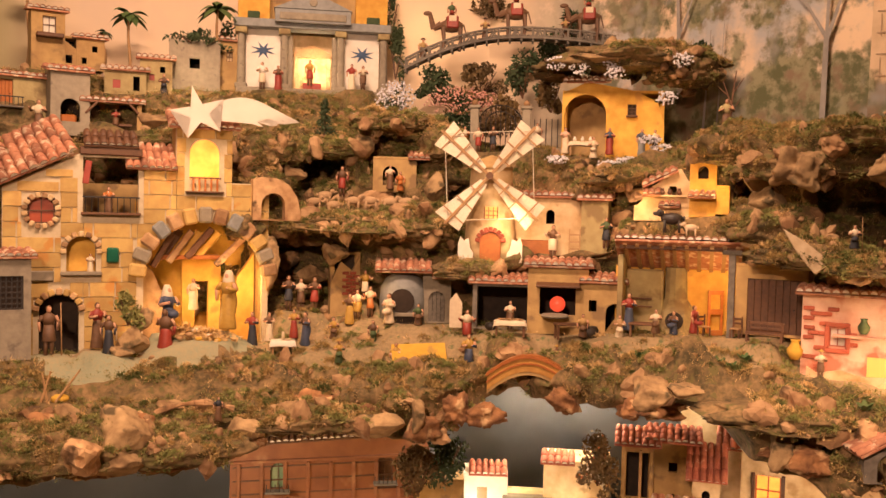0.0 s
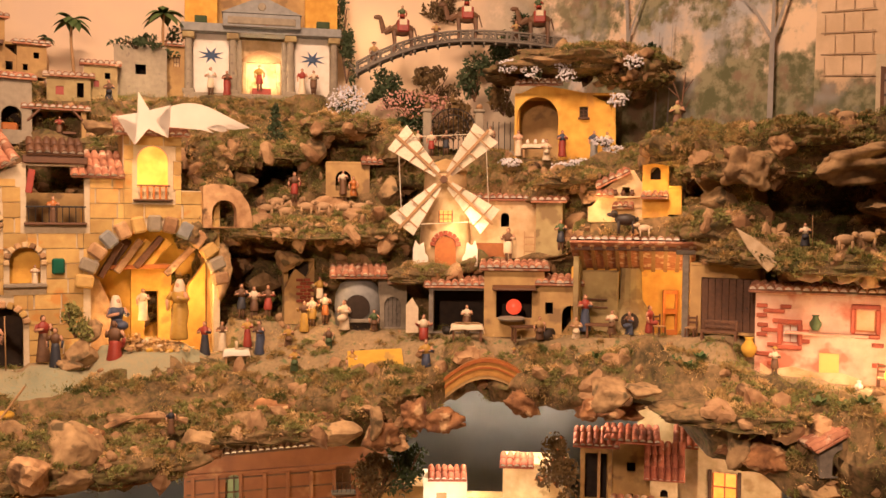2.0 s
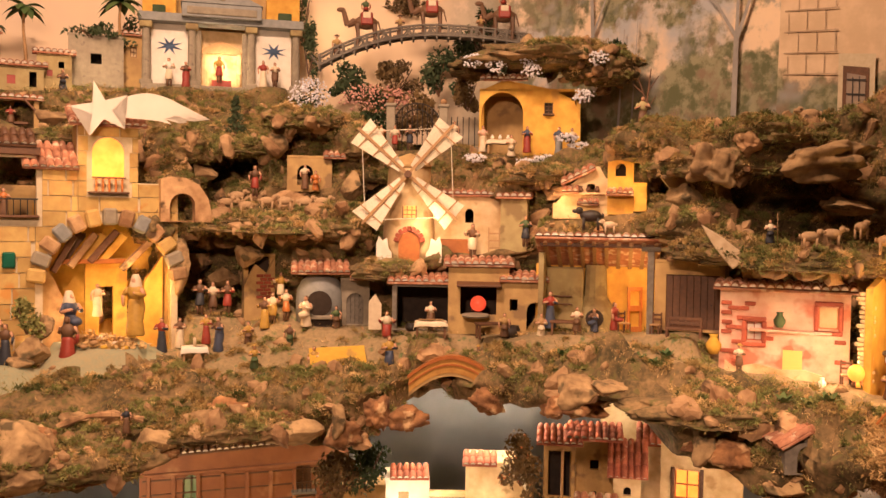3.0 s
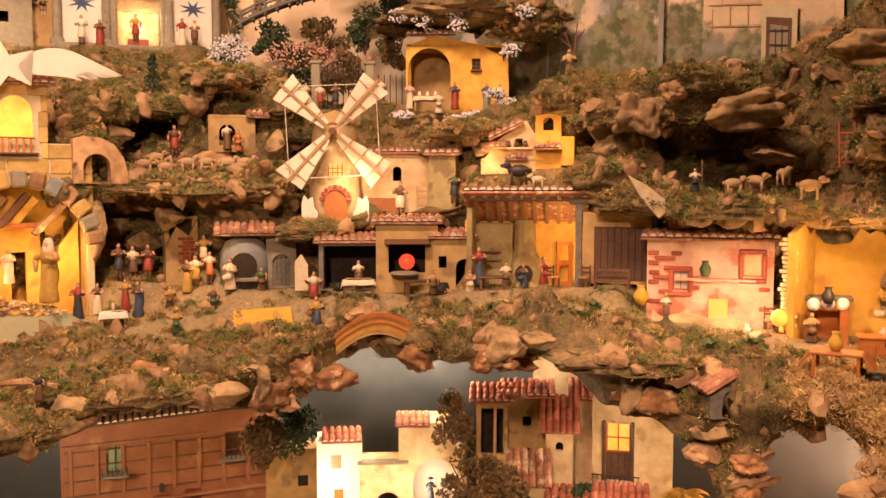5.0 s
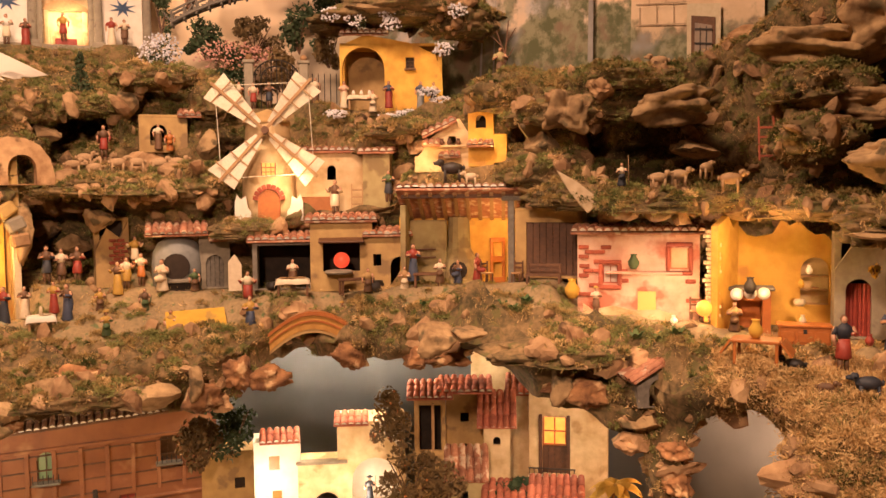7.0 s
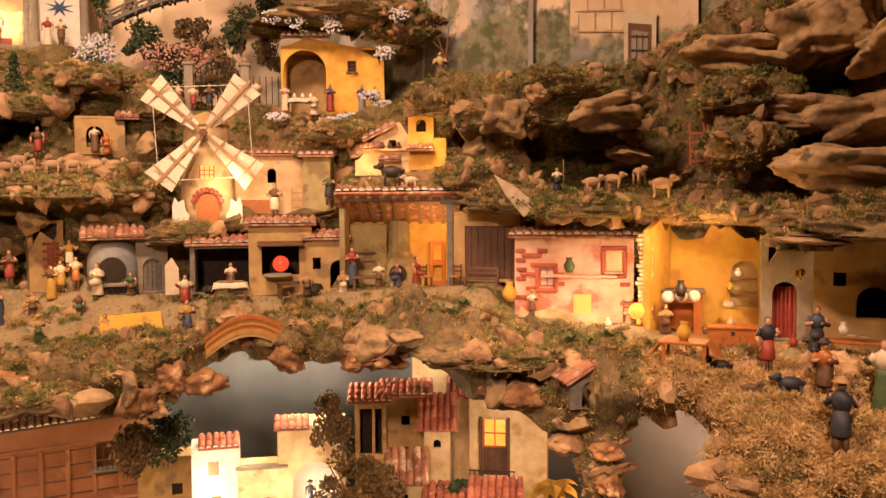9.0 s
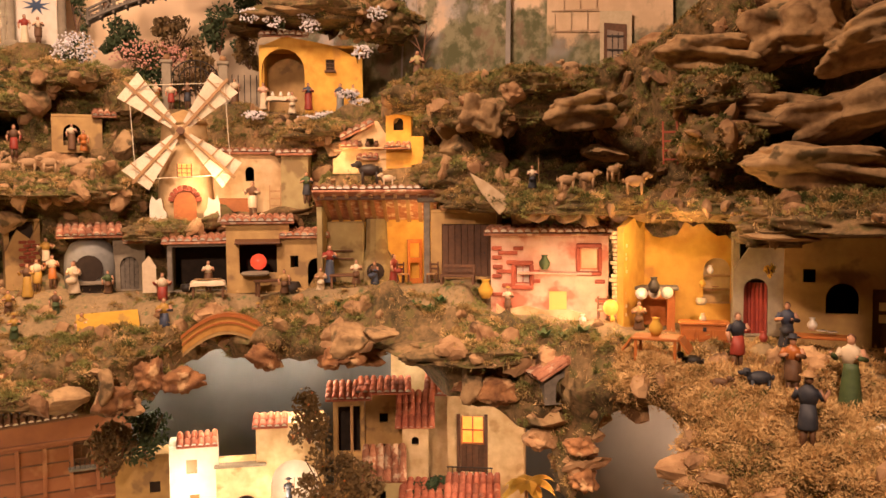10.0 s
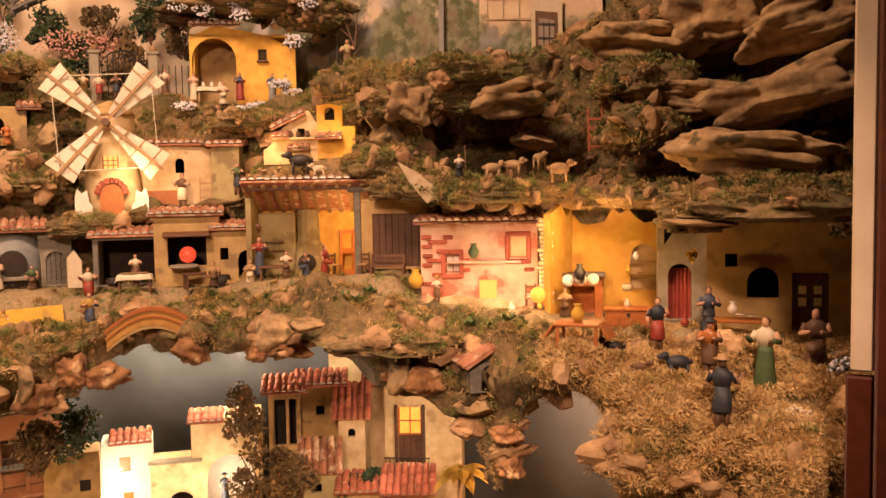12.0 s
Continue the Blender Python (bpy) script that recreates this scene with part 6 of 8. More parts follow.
F("woman figurine in black bodice and red skirt", (1.541, 1.718, 0.852), 0.169, M_RED, M_NAVY, turn=20)
F("figurine in blue seated at the carpenter's table", (1.797, 1.845, 0.880), 0.176, M_NAVY, M_BLUE, seated=True)
F("figurine with a dark wide hat and brown waistcoat", (1.595, 1.570, 0.810), 0.167, M_BROWN, M_ORANGEWOOD, hat=M_NAVY)
F("young man figurine in ivory tunic and green breeches", (1.692, 1.480, 0.791), 0.203, M_GREEN, M_IVORY, arms=1)
F("large seated brown figurine with a basin", (1.827, 1.456, 0.835), 0.213, M_BROWN, M_BROWN, seated=True)
F("figurine in a navy coat and straw hat turned away", (1.521, 1.422, 0.721), 0.196, M_NAVY, M_NAVY, turn=180, hat=M_PALEWOOD, arms=1)
F("small figurine with hat at the pink ruin", (1.197, 2.479, 0.920), 0.1, M_BROWN, M_IVORY, hat=M_GOLD)
F("grey figurine kneeling in the little hut", (1.252, 2.120, 0.695), 0.075, M_SLATE, M_WHITE, seated=True)
F("dark caped figurine in the lower village", (0.597, 3.452, 0.026), 0.12, M_NAVY, M_NAVY, hat=M_NAVY, staff=True)
F("figurine warming hands at the kitchen fire", (1.483, 2.125, 0.906), 0.12, M_BROWN, M_OCHRE, seated=True)


# ---- animals of clay ----
def sheep(p, turn, s=1.0, mat=None, name="sheep", label="fleecy ochre clay sheep on the moss"):
    bm = bmesh.new()
    ball(bm, (0, 0, 0.045), (0.036, 0.02, 0.02), 0, 2)
    ball(bm, (0.036, 0, 0.062), (0.013, 0.01, 0.013), 0, 2)
    ball(bm, (0.05, 0, 0.06), (0.011, 0.007, 0.008), 0, 1)
    for sy in (-1, 1):
        ball(bm, (0.036, sy * 0.012, 0.066), (0.004, 0.007, 0.003), 0, 1)
        for x in (-0.024, 0.022):
            rod(bm, (x, sy * 0.011, 0.04), (x, sy * 0.011, 0), 0.0055, 0.004, 0, 6)
    ball(bm, (-0.038, 0, 0.045), (0.006, 0.005, 0.01), 0, 1)
    for v in bm.verts:
        v.co += v.normal * 0.003 * noise.noise(v.co * 160)
    return solo(name, bm, mat or M_FLEECE, p, label, name, turn, "animals of the hill", smooth=True, scale=s, stand=0.05)


for q, t in (((-0.565, 3.710, 1.409), 20), ((-0.477, 3.691, 1.396), 170), ((-0.393, 3.731, 1.418), 10), ((-0.319, 3.757, 1.420), 190), ((-0.229, 3.743, 1.417), 0), ((-0.449, 3.785, 1.432), 30), ((-0.152, 3.727, 1.419), 15), ((-0.528, 3.796, 1.440), 0)):
    sheep(q, t, 0.95)
for q, t in (((1.319, 2.288, 1.326), 20), ((1.392, 2.294, 1.335), 10), ((1.487, 2.298, 1.356), 60)):
    sheep(q, t, 0.8)
sheep((1.471, 2.133, 1.315), 0, 0.9, M_PALEWOOD, "dog", "pale clay dog standing on the ledge")
sheep((1.543, 2.723, 1.740), 180, 0.9)
sheep((0.886, 3.136, 1.361), 180, 1.2, M_BLACK, "donkey", "black clay donkey on the moss above the porch")
sheep((0.950, 3.098, 1.351), 180, 0.7, M_IVORY)
sheep((1.458, 1.805, 0.832), 180, 0.8, M_BLACK, "turkey", "black clay turkey by the table")
sheep((1.450, 1.662, 0.811), 0, 0.6, M_BROWN, "hen", "brown clay hen in the yard")
sheep((1.536, 1.620, 0.811), 200, 0.9, M_NAVY, "peacock", "dark blue clay bird in the yard")


def camel(p, turn):
    bm = bmesh.new()
    ball(bm, (0, 0, 0.12), (0.06, 0.032, 0.034), 0)
    ball(bm, (0, 0, 0.15), (0.032, 0.026, 0.026), 0)
    rod(bm, (-0.05, 0, 0.125), (-0.088, 0, 0.105), 0.02, 0.014, 0)
    rod(bm, (-0.088, 0, 0.105), (-0.105, 0, 0.17), 0.014, 0.011, 0)
    ball(bm, (-0.118, 0, 0.178), (0.022, 0.011, 0.012), 0)
    for x in (-0.04, 0.042):
        for sy in (-1, 1):
            rod(bm, (x, sy * 0.018, 0.11), (x + 0.004, sy * 0.018, 0.055), 0.012, 0.008, 0, 6)
            rod(bm, (x + 0.004, sy * 0.018, 0.055), (x, sy * 0.018, 0), 0.008, 0.007, 0, 6)
    rod(bm, (0.058, 0, 0.13), (0.075, 0, 0.07), 0.004, 0.003, 0, 5)
    box(bm, (0.005, 0, 0.135), (0.058, 0.07, 0.06), 1, bev=0.006)
    box(bm, (0.005, 0, 0.15), (0.04, 0.074, 0.03), 2, bev=0.004)
    solo("camel", bm, [M_BROWN, M_RED, M_IVORY], p, "brown clay camel with a red saddle cloth on the trestle bridge", "camel", turn, "camel caravan", smooth=False, scale=1.05, stand=0.0)
    F("rider figurine in green and red on a camel", (p[0], p[1], p[2] + 0.155), 0.13, M_RED, M_GREEN, turn=turn, group="camel caravan", seated=True)
    PADS.pop()


CARAVAN = [(0.041, 4.350, 2.249), (0.370, 4.335, 2.319), (0.735, 4.291, 2.298)]
for q in CARAVAN:
    camel(q, 0)
for q in ((-0.103, 4.349, 2.188), (0.622, 4.308, 2.309), (0.214, 4.345, 2.299)):
    F("brown clay camel driver on the trestle bridge", q, 0.13, M_BROWN, M_OCHRE, group="camel caravan", hat=M_BROWN)
    PADS.pop()


def trestle():
    p = (0.342, 4.337, 2.082)
    k = 0.00295
    ob = thing("trestle_bridge", "weathered wooden trestle bridge arching between two crags", "bridge", p)
    PADS.pop()
    screen(p, 1.0, 0.32)

    def z(x):
        return (80 - (0.0014 if x < 20 else 0.0005) * (x - 20) ** 2) * k

    xs = np.arange(-180, 181, 20)
    for side, y in (("front", -0.035), ("rear", 0.035)):
        for a, b in zip(xs, xs[1:]):
            part("deck_beam", rod(bmesh.new(), (a * k, y, z(a)), (b * k, y, z(b)), 0.009, seg=6), M_GREYWOOD, ob)
            part("hand_rail", rod(bmesh.new(), (a * k, y, z(a) + 0.05), (b * k, y, z(b) + 0.05), 0.006, seg=6), M_GREYWOOD, ob)
        for j, a in enumerate(xs):
            part("rail_post", rod(bmesh.new(), (a * k, y, z(a) - 0.02), (a * k, y, z(a) + 0.055), 0.006, seg=6), M_GREYWOOD, ob)
            part("brace", rod(bmesh.new(), (a * k, y, z(a)), ((a + (14 if j % 2 else -14)) * k, y, z(a) + 0.05), 0.004, seg=5), M_GREYWOOD, ob)
    for a in np.arange(-178, 180, 7):
        part("deck_plank", box(bmesh.new(), (a * k, 0, z(a) + 0.01), (0.018, 0.085, 0.006), 0, bev=0.001), M_GREYWOOD, ob)


trestle()


# ---- plants ----
def leaf_cloud(bm, c, r, n, size, rng, mi=0, flat=1.0):
    for _ in range(n):
        d = Vector((rng.gauss(0, 1), rng.gauss(0, 1), rng.gauss(0, 1))).normalized() * rng.random() ** 0.4
        q = Vector(c) + Vector((d.x * r[0], d.y * r[1], d.z * r[2]))
        u = Vector((rng.gauss(0, 1), rng.gauss(0, 1), rng.gauss(0, 1) * flat)).normalized() * size * rng.uniform(0.6, 1.3)
        v = u.cross(Vector((rng.gauss(0, 1), rng.gauss(0, 1), rng.gauss(0, 1)))).normalized() * size * 0.45
        a = [bm.verts.new(q + w) for w in (-u, v, u, -v)]
        bm.faces.new(a).material_index = mi


def bush(name, label, p, r, n, size, leaf, bloom=None, seed=1, category="bush", blooms=0, stand=0.04):
    rng = random.Random(seed)
    ob = thing(name, label, category, p)
    if not stand:
        PADS.pop()
    bm = bmesh.new()
    for j in range(5):
        a = rng.uniform(0, 6.28)
        rod(bm, (0, 0, 0), (r[0] * 0.6 * math.cos(a), r[1] * 0.6 * math.sin(a), r[2] * rng.uniform(0.8, 1.5)), 0.004, 0.002, 0, 5)
    part("stem", bm, M_WOOD, ob)
    bm = bmesh.new()
    for j in range(11):
        up = rng.uniform(0.15, 1.7)
        out = 1.0 - 0.4 * up
        c = (rng.uniform(-1, 1) * out * r[0], rng.uniform(-1, 1) * out * r[1], r[2] * up)
        k = rng.uniform(0.25, 0.6)
        leaf_cloud(bm, c, [v * k for v in r], n // 10, size, rng)
    part("foliage", bm, leaf, ob)
    if bloom:
        bm = bmesh.new()
        for _ in range(int(blooms * 1.8)):
            d = Vector((rng.gauss(0, 1), -abs(rng.gauss(0, 1)), rng.gauss(0, 1))).normalized() * rng.uniform(0.6, 1.1)
            ball(bm, (d.x * r[0], d.y * r[1], r[2] + d.z * r[2]), rng.uniform(0.003, 0.0065), 0, 1)
        part("blossom", bm, bloom, ob)
    return ob


def palm(p, h, label, spread=0.125, leaf=None, seed=2, n=12):
    rng = random.Random(seed)
    ob = thing("palm_tree", label, "palm", p)
    bm = bmesh.new()
    q = Vector((0, 0, 0))
    for j in range(10):
        q2 = Vector((0.006 * math.sin(j * 0.7), 0, h * (j + 1) / 10))
        rod(bm, q, q2, 0.0105 - 0.0004 * j, 0.009 - 0.0004 * j, 0, 8)
        q = q2
    part("trunk", bm, M_PALEWOOD, ob)
    for j in range(n):
        a, lift = 2 * math.pi * j / n + rng.uniform(-0.2, 0.2), rng.uniform(-0.1, 0.9)
        bm = bmesh.new()
        prev = None
        for i in range(9):
            u = i / 8
            out, up = spread * (u - 0.15 * u * u), spread * (lift * u - (0.75 + 0.3 * lift) * u * u)
            c = q + Vector((out * math.cos(a), out * math.sin(a), up))
            side = Vector((-math.sin(a), math.cos(a), 0)) * spread * 0.2 * math.sin(math.pi * min(1, u + 0.12))
            drop = Vector((0, 0, -0.35 * side.length))
            cur = (bm.verts.new(c + side + drop), bm.verts.new(c), bm.verts.new(c - side + drop))
            if prev:
                bm.faces.new((prev[0], cur[0], cur[1], prev[1]))
                bm.faces.new((prev[1], cur[1], cur[2], prev[2]))
            prev = cur
        part("frond", bm, leaf or M_LEAF, ob)
    return ob


palm((-1.600, 4.329, 1.986), 0.4, "small green palm with a slender trunk in the upper village")
palm((-1.158, 4.357, 1.993), 0.44, "tall palm with a ringed trunk beside the temple", 0.14, seed=5)
palm((-2.074, 4.245, 2.076), 0.42, "tall palm behind the balcony house", 0.12, seed=6)
palm((-1.763, 4.429, 2.112), 0.2, "little dark palm above the village roofs", 0.06, M_DARKLEAF, 7)
palm((1.303, 2.567, -0.128), 0.45, "squat yellow green palm by the lit house", 0.13, M_CLOTH, 9, 14)


def conifer(p, h):
    rng = random.Random(5)
    ob = thing("fir_tree", "little dark green fir tree on the moss", "fir", p)
    part("trunk", rod(bmesh.new(), (0, 0, 0), (0, 0, h), 0.006, 0.002), M_WOOD, ob)
    bm = bmesh.new()
    for j in range(9):
        u = j / 9
        leaf_cloud(bm, (0, 0, h * (0.15 + 0.85 * u)), (0.05 * (1 - u) + 0.006, 0.05 * (1 - u) + 0.006, 0.014), 70, 0.009, rng)
    part("crown", bm, M_DARKLEAF, ob)


conifer((-0.550, 3.914, 1.750), 0.19)
bush("blossom_bush", "white blossoming spray of dried flowers", (-0.221, 3.944, 1.867), (0.09, 0.06, 0.08), 260, 0.01, M_DARKLEAF, M_BLOSSOM, 1, blooms=150)
bush("blossom_bush", "low white blossoming spray on the moss", (-0.319, 3.918, 1.833), (0.1, 0.05, 0.025), 160, 0.01, M_DARKLEAF, M_BLOSSOM, 2, blooms=80)
bush("blossom_bush", "pink blossoming thicket behind the gate", (0.078, 4.149, 1.896), (0.16, 0.06, 0.07), 200, 0.012, M_DRYLEAF, M_PINKBLOSSOM, 3, blooms=150)
bush("blossom_bush", "pink blossoming thicket over the gate wall", (0.192, 4.196, 1.946), (0.1, 0.05, 0.04), 100, 0.012, M_DRYLEAF, M_PINKBLOSSOM, 13, blooms=60)
for j, q in enumerate(((0.503, 3.718, 2.063), (0.732, 3.662, 2.073), (0.753, 3.658, 2.023), (1.017, 3.536, 2.065), (0.954, 3.532, 1.900), (0.602, 3.704, 2.046))):
    bush("hanging_flowers", "white flowers hanging from the crag", q, (0.045, 0.03, 0.03), 50, 0.008, M_DARKLEAF, M_BLOSSOM, 20 + j, "flowers", 40, 0)
for j, q in enumerate(((0.728, 3.632, 1.629), (0.900, 3.586, 1.736), (0.509, 3.677, 1.646), (0.952, 3.594, 1.701), (0.809, 3.606, 1.644))):
    bush("flower_patch", "white and pink flowers in front of the yellow house", q, (0.05, 0.03, 0.018), 70, 0.008, M_DARKLEAF, M_BLOSSOM, 30 + j, "flowers", 45)
bush("flowering_shrub", "yellow and white flowering shrub by the case post", (1.936, 1.486, 1.168), (0.045, 0.04, 0.05), 160, 0.01, M_DARKLEAF, M_IVORY, 41, blooms=60, stand=0)
bush("creeper", "ivy creeper with pale blue flowers on the bank", (1.515, 1.80, 0.48), (0.045, 0.04, 0.09), 500, 0.01, M_LEAF, M_BLOSSOM, 42, blooms=14, stand=0)
bush("creeper", "white flowers at the end of the yard", (1.806, 1.360, 0.842), (0.03, 0.02, 0.025), 60, 0.008, M_DARKLEAF, M_BLOSSOM, 43, "flowers", 20)
for j, (q, r) in enumerate((((-1.259, 4.299, 2.220), (0.16, 0.08, 0.05)), ((-0.603, 4.714, 2.281), (0.07, 0.06, 0.2)), ((-0.288, 4.642, 2.323), (0.06, 0.06, 0.2)), ((-1.149, 4.513, 2.187), (0.06, 0.05, 0.12)), ((-0.249, 4.544, 2.125), (0.05, 0.05, 0.14)))):
    bush("shrub", "dark green dried moss shrub", q, r, 420, 0.014, M_DARKLEAF, None, 50 + j, stand=0)
for j, (q, r) in enumerate((((0.034, 3.24, 0.33), (0.14, 0.1, 0.13)), ((0.662, 3.291, 0.32), (0.09, 0.08, 0.11)), ((0.719, 3.177, 0.1), (0.15, 0.1, 0.12)), ((0.12, 3.2, 0.06), (0.06, 0.05, 0.05)), ((0.85, 3.1, 0.1), (0.07, 0.06, 0.09)), ((-0.07, 3.2, 0.3), (0.1, 0.08, 0.1)), ((1.08, 3.02, 0.14), (0.08, 0.05, 0.05)))):
    bush("shrub", "brown and green dried bush in the lower village", q, r, 900, 0.014, M_DRYLEAF if j % 3 else M_DARKLEAF, M_ORANGEWOOD if j in (1, 2) else None, 60 + j, blooms=6, stand=0)


bush("shrub", "olive sprig growing between door and portal", (-1.185, 3.10, 0.96), (0.06, 0.04, 0.07), 320, 0.012, M_OLIVEMOSS, None, 81, stand=0)
bush("maize_bunch", "bunch of yellow maize hanging by the arch", (1.798, 1.922, 1.075), (0.016, 0.012, 0.022), 60, 0.01, M_CLOTH, None, 77, "maize", 0, 0)


for j, (q, r, leaf) in enumerate((((-0.034, 4.370, 1.975), (0.12, 0.08, 0.1), M_DARKLEAF), ((0.202, 4.406, 2.015), (0.14, 0.08, 0.1), M_DRYLEAF), ((0.418, 4.351, 2.014), (0.13, 0.08, 0.12), M_DARKLEAF), ((0.542, 4.167, 1.924), (0.08, 0.06, 0.12), M_DRYLEAF), ((0.646, 4.456, 2.255), (0.12, 0.08, 0.14), M_DARKLEAF),
                                  ((1.171, 3.784, 2.027), (0.08, 0.08, 0.09), M_DARKLEAF), ((0.299, 4.691, 2.502), (0.14, 0.08, 0.12), M_DRYLEAF), ((0.109, 4.149, 1.800), (0.1, 0.06, 0.1), M_DARKLEAF), ((0.306, 4.159, 1.806), (0.12, 0.06, 0.1), M_DRYLEAF))):
    bush("shrub", "thicket of dark dried foliage on the top terrace", q, r, 800, 0.015, leaf, None, 90 + j, stand=0)
for j, q in enumerate(((1.488, 1.477, 0.632), (1.695, 1.364, 0.747), (1.535, 1.395, 0.613))):
    bush("flower_patch", "clump of pale yellow dried flowers on the bank", q, (0.035, 0.03, 0.016), 90, 0.008, M_STRAWMOSS, M_CLOTH if j != 1 else M_IVORY, 110 + j, "flowers", 30)


def rosette(p, s, seed, label="green leafy cabbage plant in the moss"):
    rng = random.Random(seed)
    bm = bmesh.new()
    for j in range(9):
        a, lift = j * 2.4, 0.3 + 0.09 * j
        d, side = Vector((math.cos(a), math.sin(a), lift)).normalized(), Vector((-math.sin(a), math.cos(a), 0))
        v = [bm.verts.new(d * s * u + side * s * w) for u, w in ((0.05, 0), (0.5, 0.28), (1.0, 0.1), (1.05, -0.1), (0.5, -0.28))]
        bm.faces.new(v)
    solo("cabbage", bm, M_LEAF, p, label, "plant", rng.uniform(0, 90), "leafy plants", stand=0.03)


rng = random.Random(12)
for j, q in enumerate(((1.174, 2.137, 0.896), (1.247, 2.032, 0.919), (0.908, 2.588, 0.942), (0.933, 2.549, 0.934), (0.682, 2.723, 0.936), (0.992, 2.581, 0.956), (1.217, 2.070, 0.898))):
    rosette(q, 0.035, j)
c0, c1 = Vector((-0.527, 3.068, 0.780)), Vector((-0.262, 3.100, 0.798))
for j in range(26):
    q = c0.lerp(c1, rng.random()) + Vector((0, rng.uniform(-0.04, 0.07), 0.006))
    rosette(q, 0.02, 100 + j, "dark green seedling in the vegetable bed")


# ---- furniture and ware ----
def table(p, w, d, h, mat, label, turn=0.0, cloth=None, name="table"):
    ob = thing(name, label, "table", p, turn)
    part("tabletop", box(bmesh.new(), (0, 0, h - 0.004), (w, d, 0.008), 0, bev=0.002), mat, ob)
    for x in (-1, 1):
        for y in (-1, 1):
            part("leg", box(bmesh.new(), (x * (w / 2 - 0.008), y * (d / 2 - 0.008), (h - 0.008) / 2), (0.008, 0.008, h - 0.008), 0, bev=0.001), mat, ob)
    if cloth:
        bm = bmesh.new()
        bmesh.ops.create_grid(bm, x_segments=14, y_segments=14, size=0.5)
        for v in bm.verts:
            x, y = v.co.x * w * 1.5, v.co.y * d * 1.6
            ex, ey = max(0.0, abs(x) - w / 2), max(0.0, abs(y) - d / 2)
            out = math.hypot(ex, ey)
            v.co = Vector((x - math.copysign(ex * 0.8, x), y - math.copysign(ey * 0.8, y), h + 0.003 - out * 0.95 + 0.0012 * math.sin(90 * x + 60 * y)))
        bmesh.ops.solidify(bm, geom=list(bm.faces), thickness=0.0015)
        tagged(new("tablecloth", finish("tablecloth", bm, cloth, True)), "white cloth draped over a small table", "tablecloth").matrix_world = ob.matrix_world
    return ob


def vessel(p, profile_, mat, label, name="jar", category="pottery", s=1.0, stand=0.0):
    return solo(name, lathe(bmesh.new(), [(r * s, z * s) for r, z in profile_], 14), mat, p, label, category, 0, "pots and plates", smooth=True, stand=stand)


JAR = [(0.009, 0), (0.016, 0.012), (0.017, 0.022), (0.009, 0.034), (0.008, 0.04), (0.011, 0.044)]
POT = [(0.02, 0), (0.028, 0.012), (0.029, 0.024), (0.025, 0.032), (0.026, 0.034)]
DISH = [(0.008, 0), (0.017, 0.003), (0.02, 0.005), (0.005, 0.0035)]
t1 = table((-0.622, 3.255, 0.816), 0.095, 0.07, 0.075, M_PALEWOOD, "small wooden table with a white cloth in the yard", cloth=M_WHITE)
vessel(tuple(t1.matrix_world @ Vector((0, 0, 0.078))), [(0.006, 0), (0.006, 0.03), (0.002, 0.034)], M_IVORY, "white candle on the cloth", "candle", "candle")
vessel(tuple(t1.matrix_world @ Vector((0.02, -0.01, 0.079))), DISH, M_IVORY, "small dish on the cloth", "dish")
t2 = table((0.269, 3.099, 0.949), 0.12, 0.06, 0.06, M_WOOD, "stall table with a white cloth and bread", cloth=M_IVORY)
for x in (-0.03, 0.0, 0.03):
    vessel(tuple(t2.matrix_world @ Vector((x, 0, 0.064))), DISH, M_PALEWOOD, "loaf dish on the stall table", "dish")
vessel((0.569, 3.082, 0.954), POT, M_BLACK, "black iron cauldron beside the kiln", "cauldron", s=1.25, stand=0.04)
vessel((0.195, 3.104, 0.973), POT, M_BLACK, "dark tub beside the stall", "tub", s=0.8, stand=0.04)
table((0.740, 2.946, 0.977), 0.1, 0.06, 0.055, M_WOOD, "dark round table under the porch")
table((0.499, 3.073, 0.949), 0.13, 0.05, 0.06, M_WOOD, "dark work bench by the kiln", 20, name="work_bench")
t4 = table((0.629, 3.721, 1.686), 0.12, 0.06, 0.06, M_PALEWOOD, "cloth covered table of ware in the arched hall", cloth=M_IVORY)
for x in (-0.035, 0.0, 0.035):
    vessel(tuple(t4.matrix_world @ Vector((x, 0, 0.064))), JAR, M_PLATE, "white jar on the hall table", s=0.5)
t3 = table((1.374, 1.838, 0.870), 0.12, 0.085, 0.065, M_ORANGEWOOD, "orange varnished drop-leaf table in the yard", -8)
vessel(tuple(t3.matrix_world @ Vector((-0.005, 0, 0.066))), JAR, M_CLOTH, "yellow vase on the orange table", "vase", s=1.1)
part("drop_leaf", box(bmesh.new(), (0.075, 0, 0.045), (0.006, 0.084, 0.045), 0, pose(0, 0, 0, 0, -35, 0), bev=0.001), M_ORANGEWOOD, t3)
part("drop_leaf", box(bmesh.new(), (-0.075, 0, 0.045), (0.006, 0.084, 0.045), 0, pose(0, 0, 0, 0, 35, 0), bev=0.001), M_ORANGEWOOD, t3)
table((1.837, 1.756, 0.863), 0.16, 0.07, 0.06, M_ORANGEWOOD, "carpenter's table with white ware", name="work_table")
for x, q in enumerate(((1.821, 1.771, 0.936), (1.858, 1.736, 0.931), (1.826, 1.739, 0.936))):
    vessel(q, JAR if x == 0 else DISH, M_PLATE, "white ware on the carpenter's table", "jug", s=0.8)


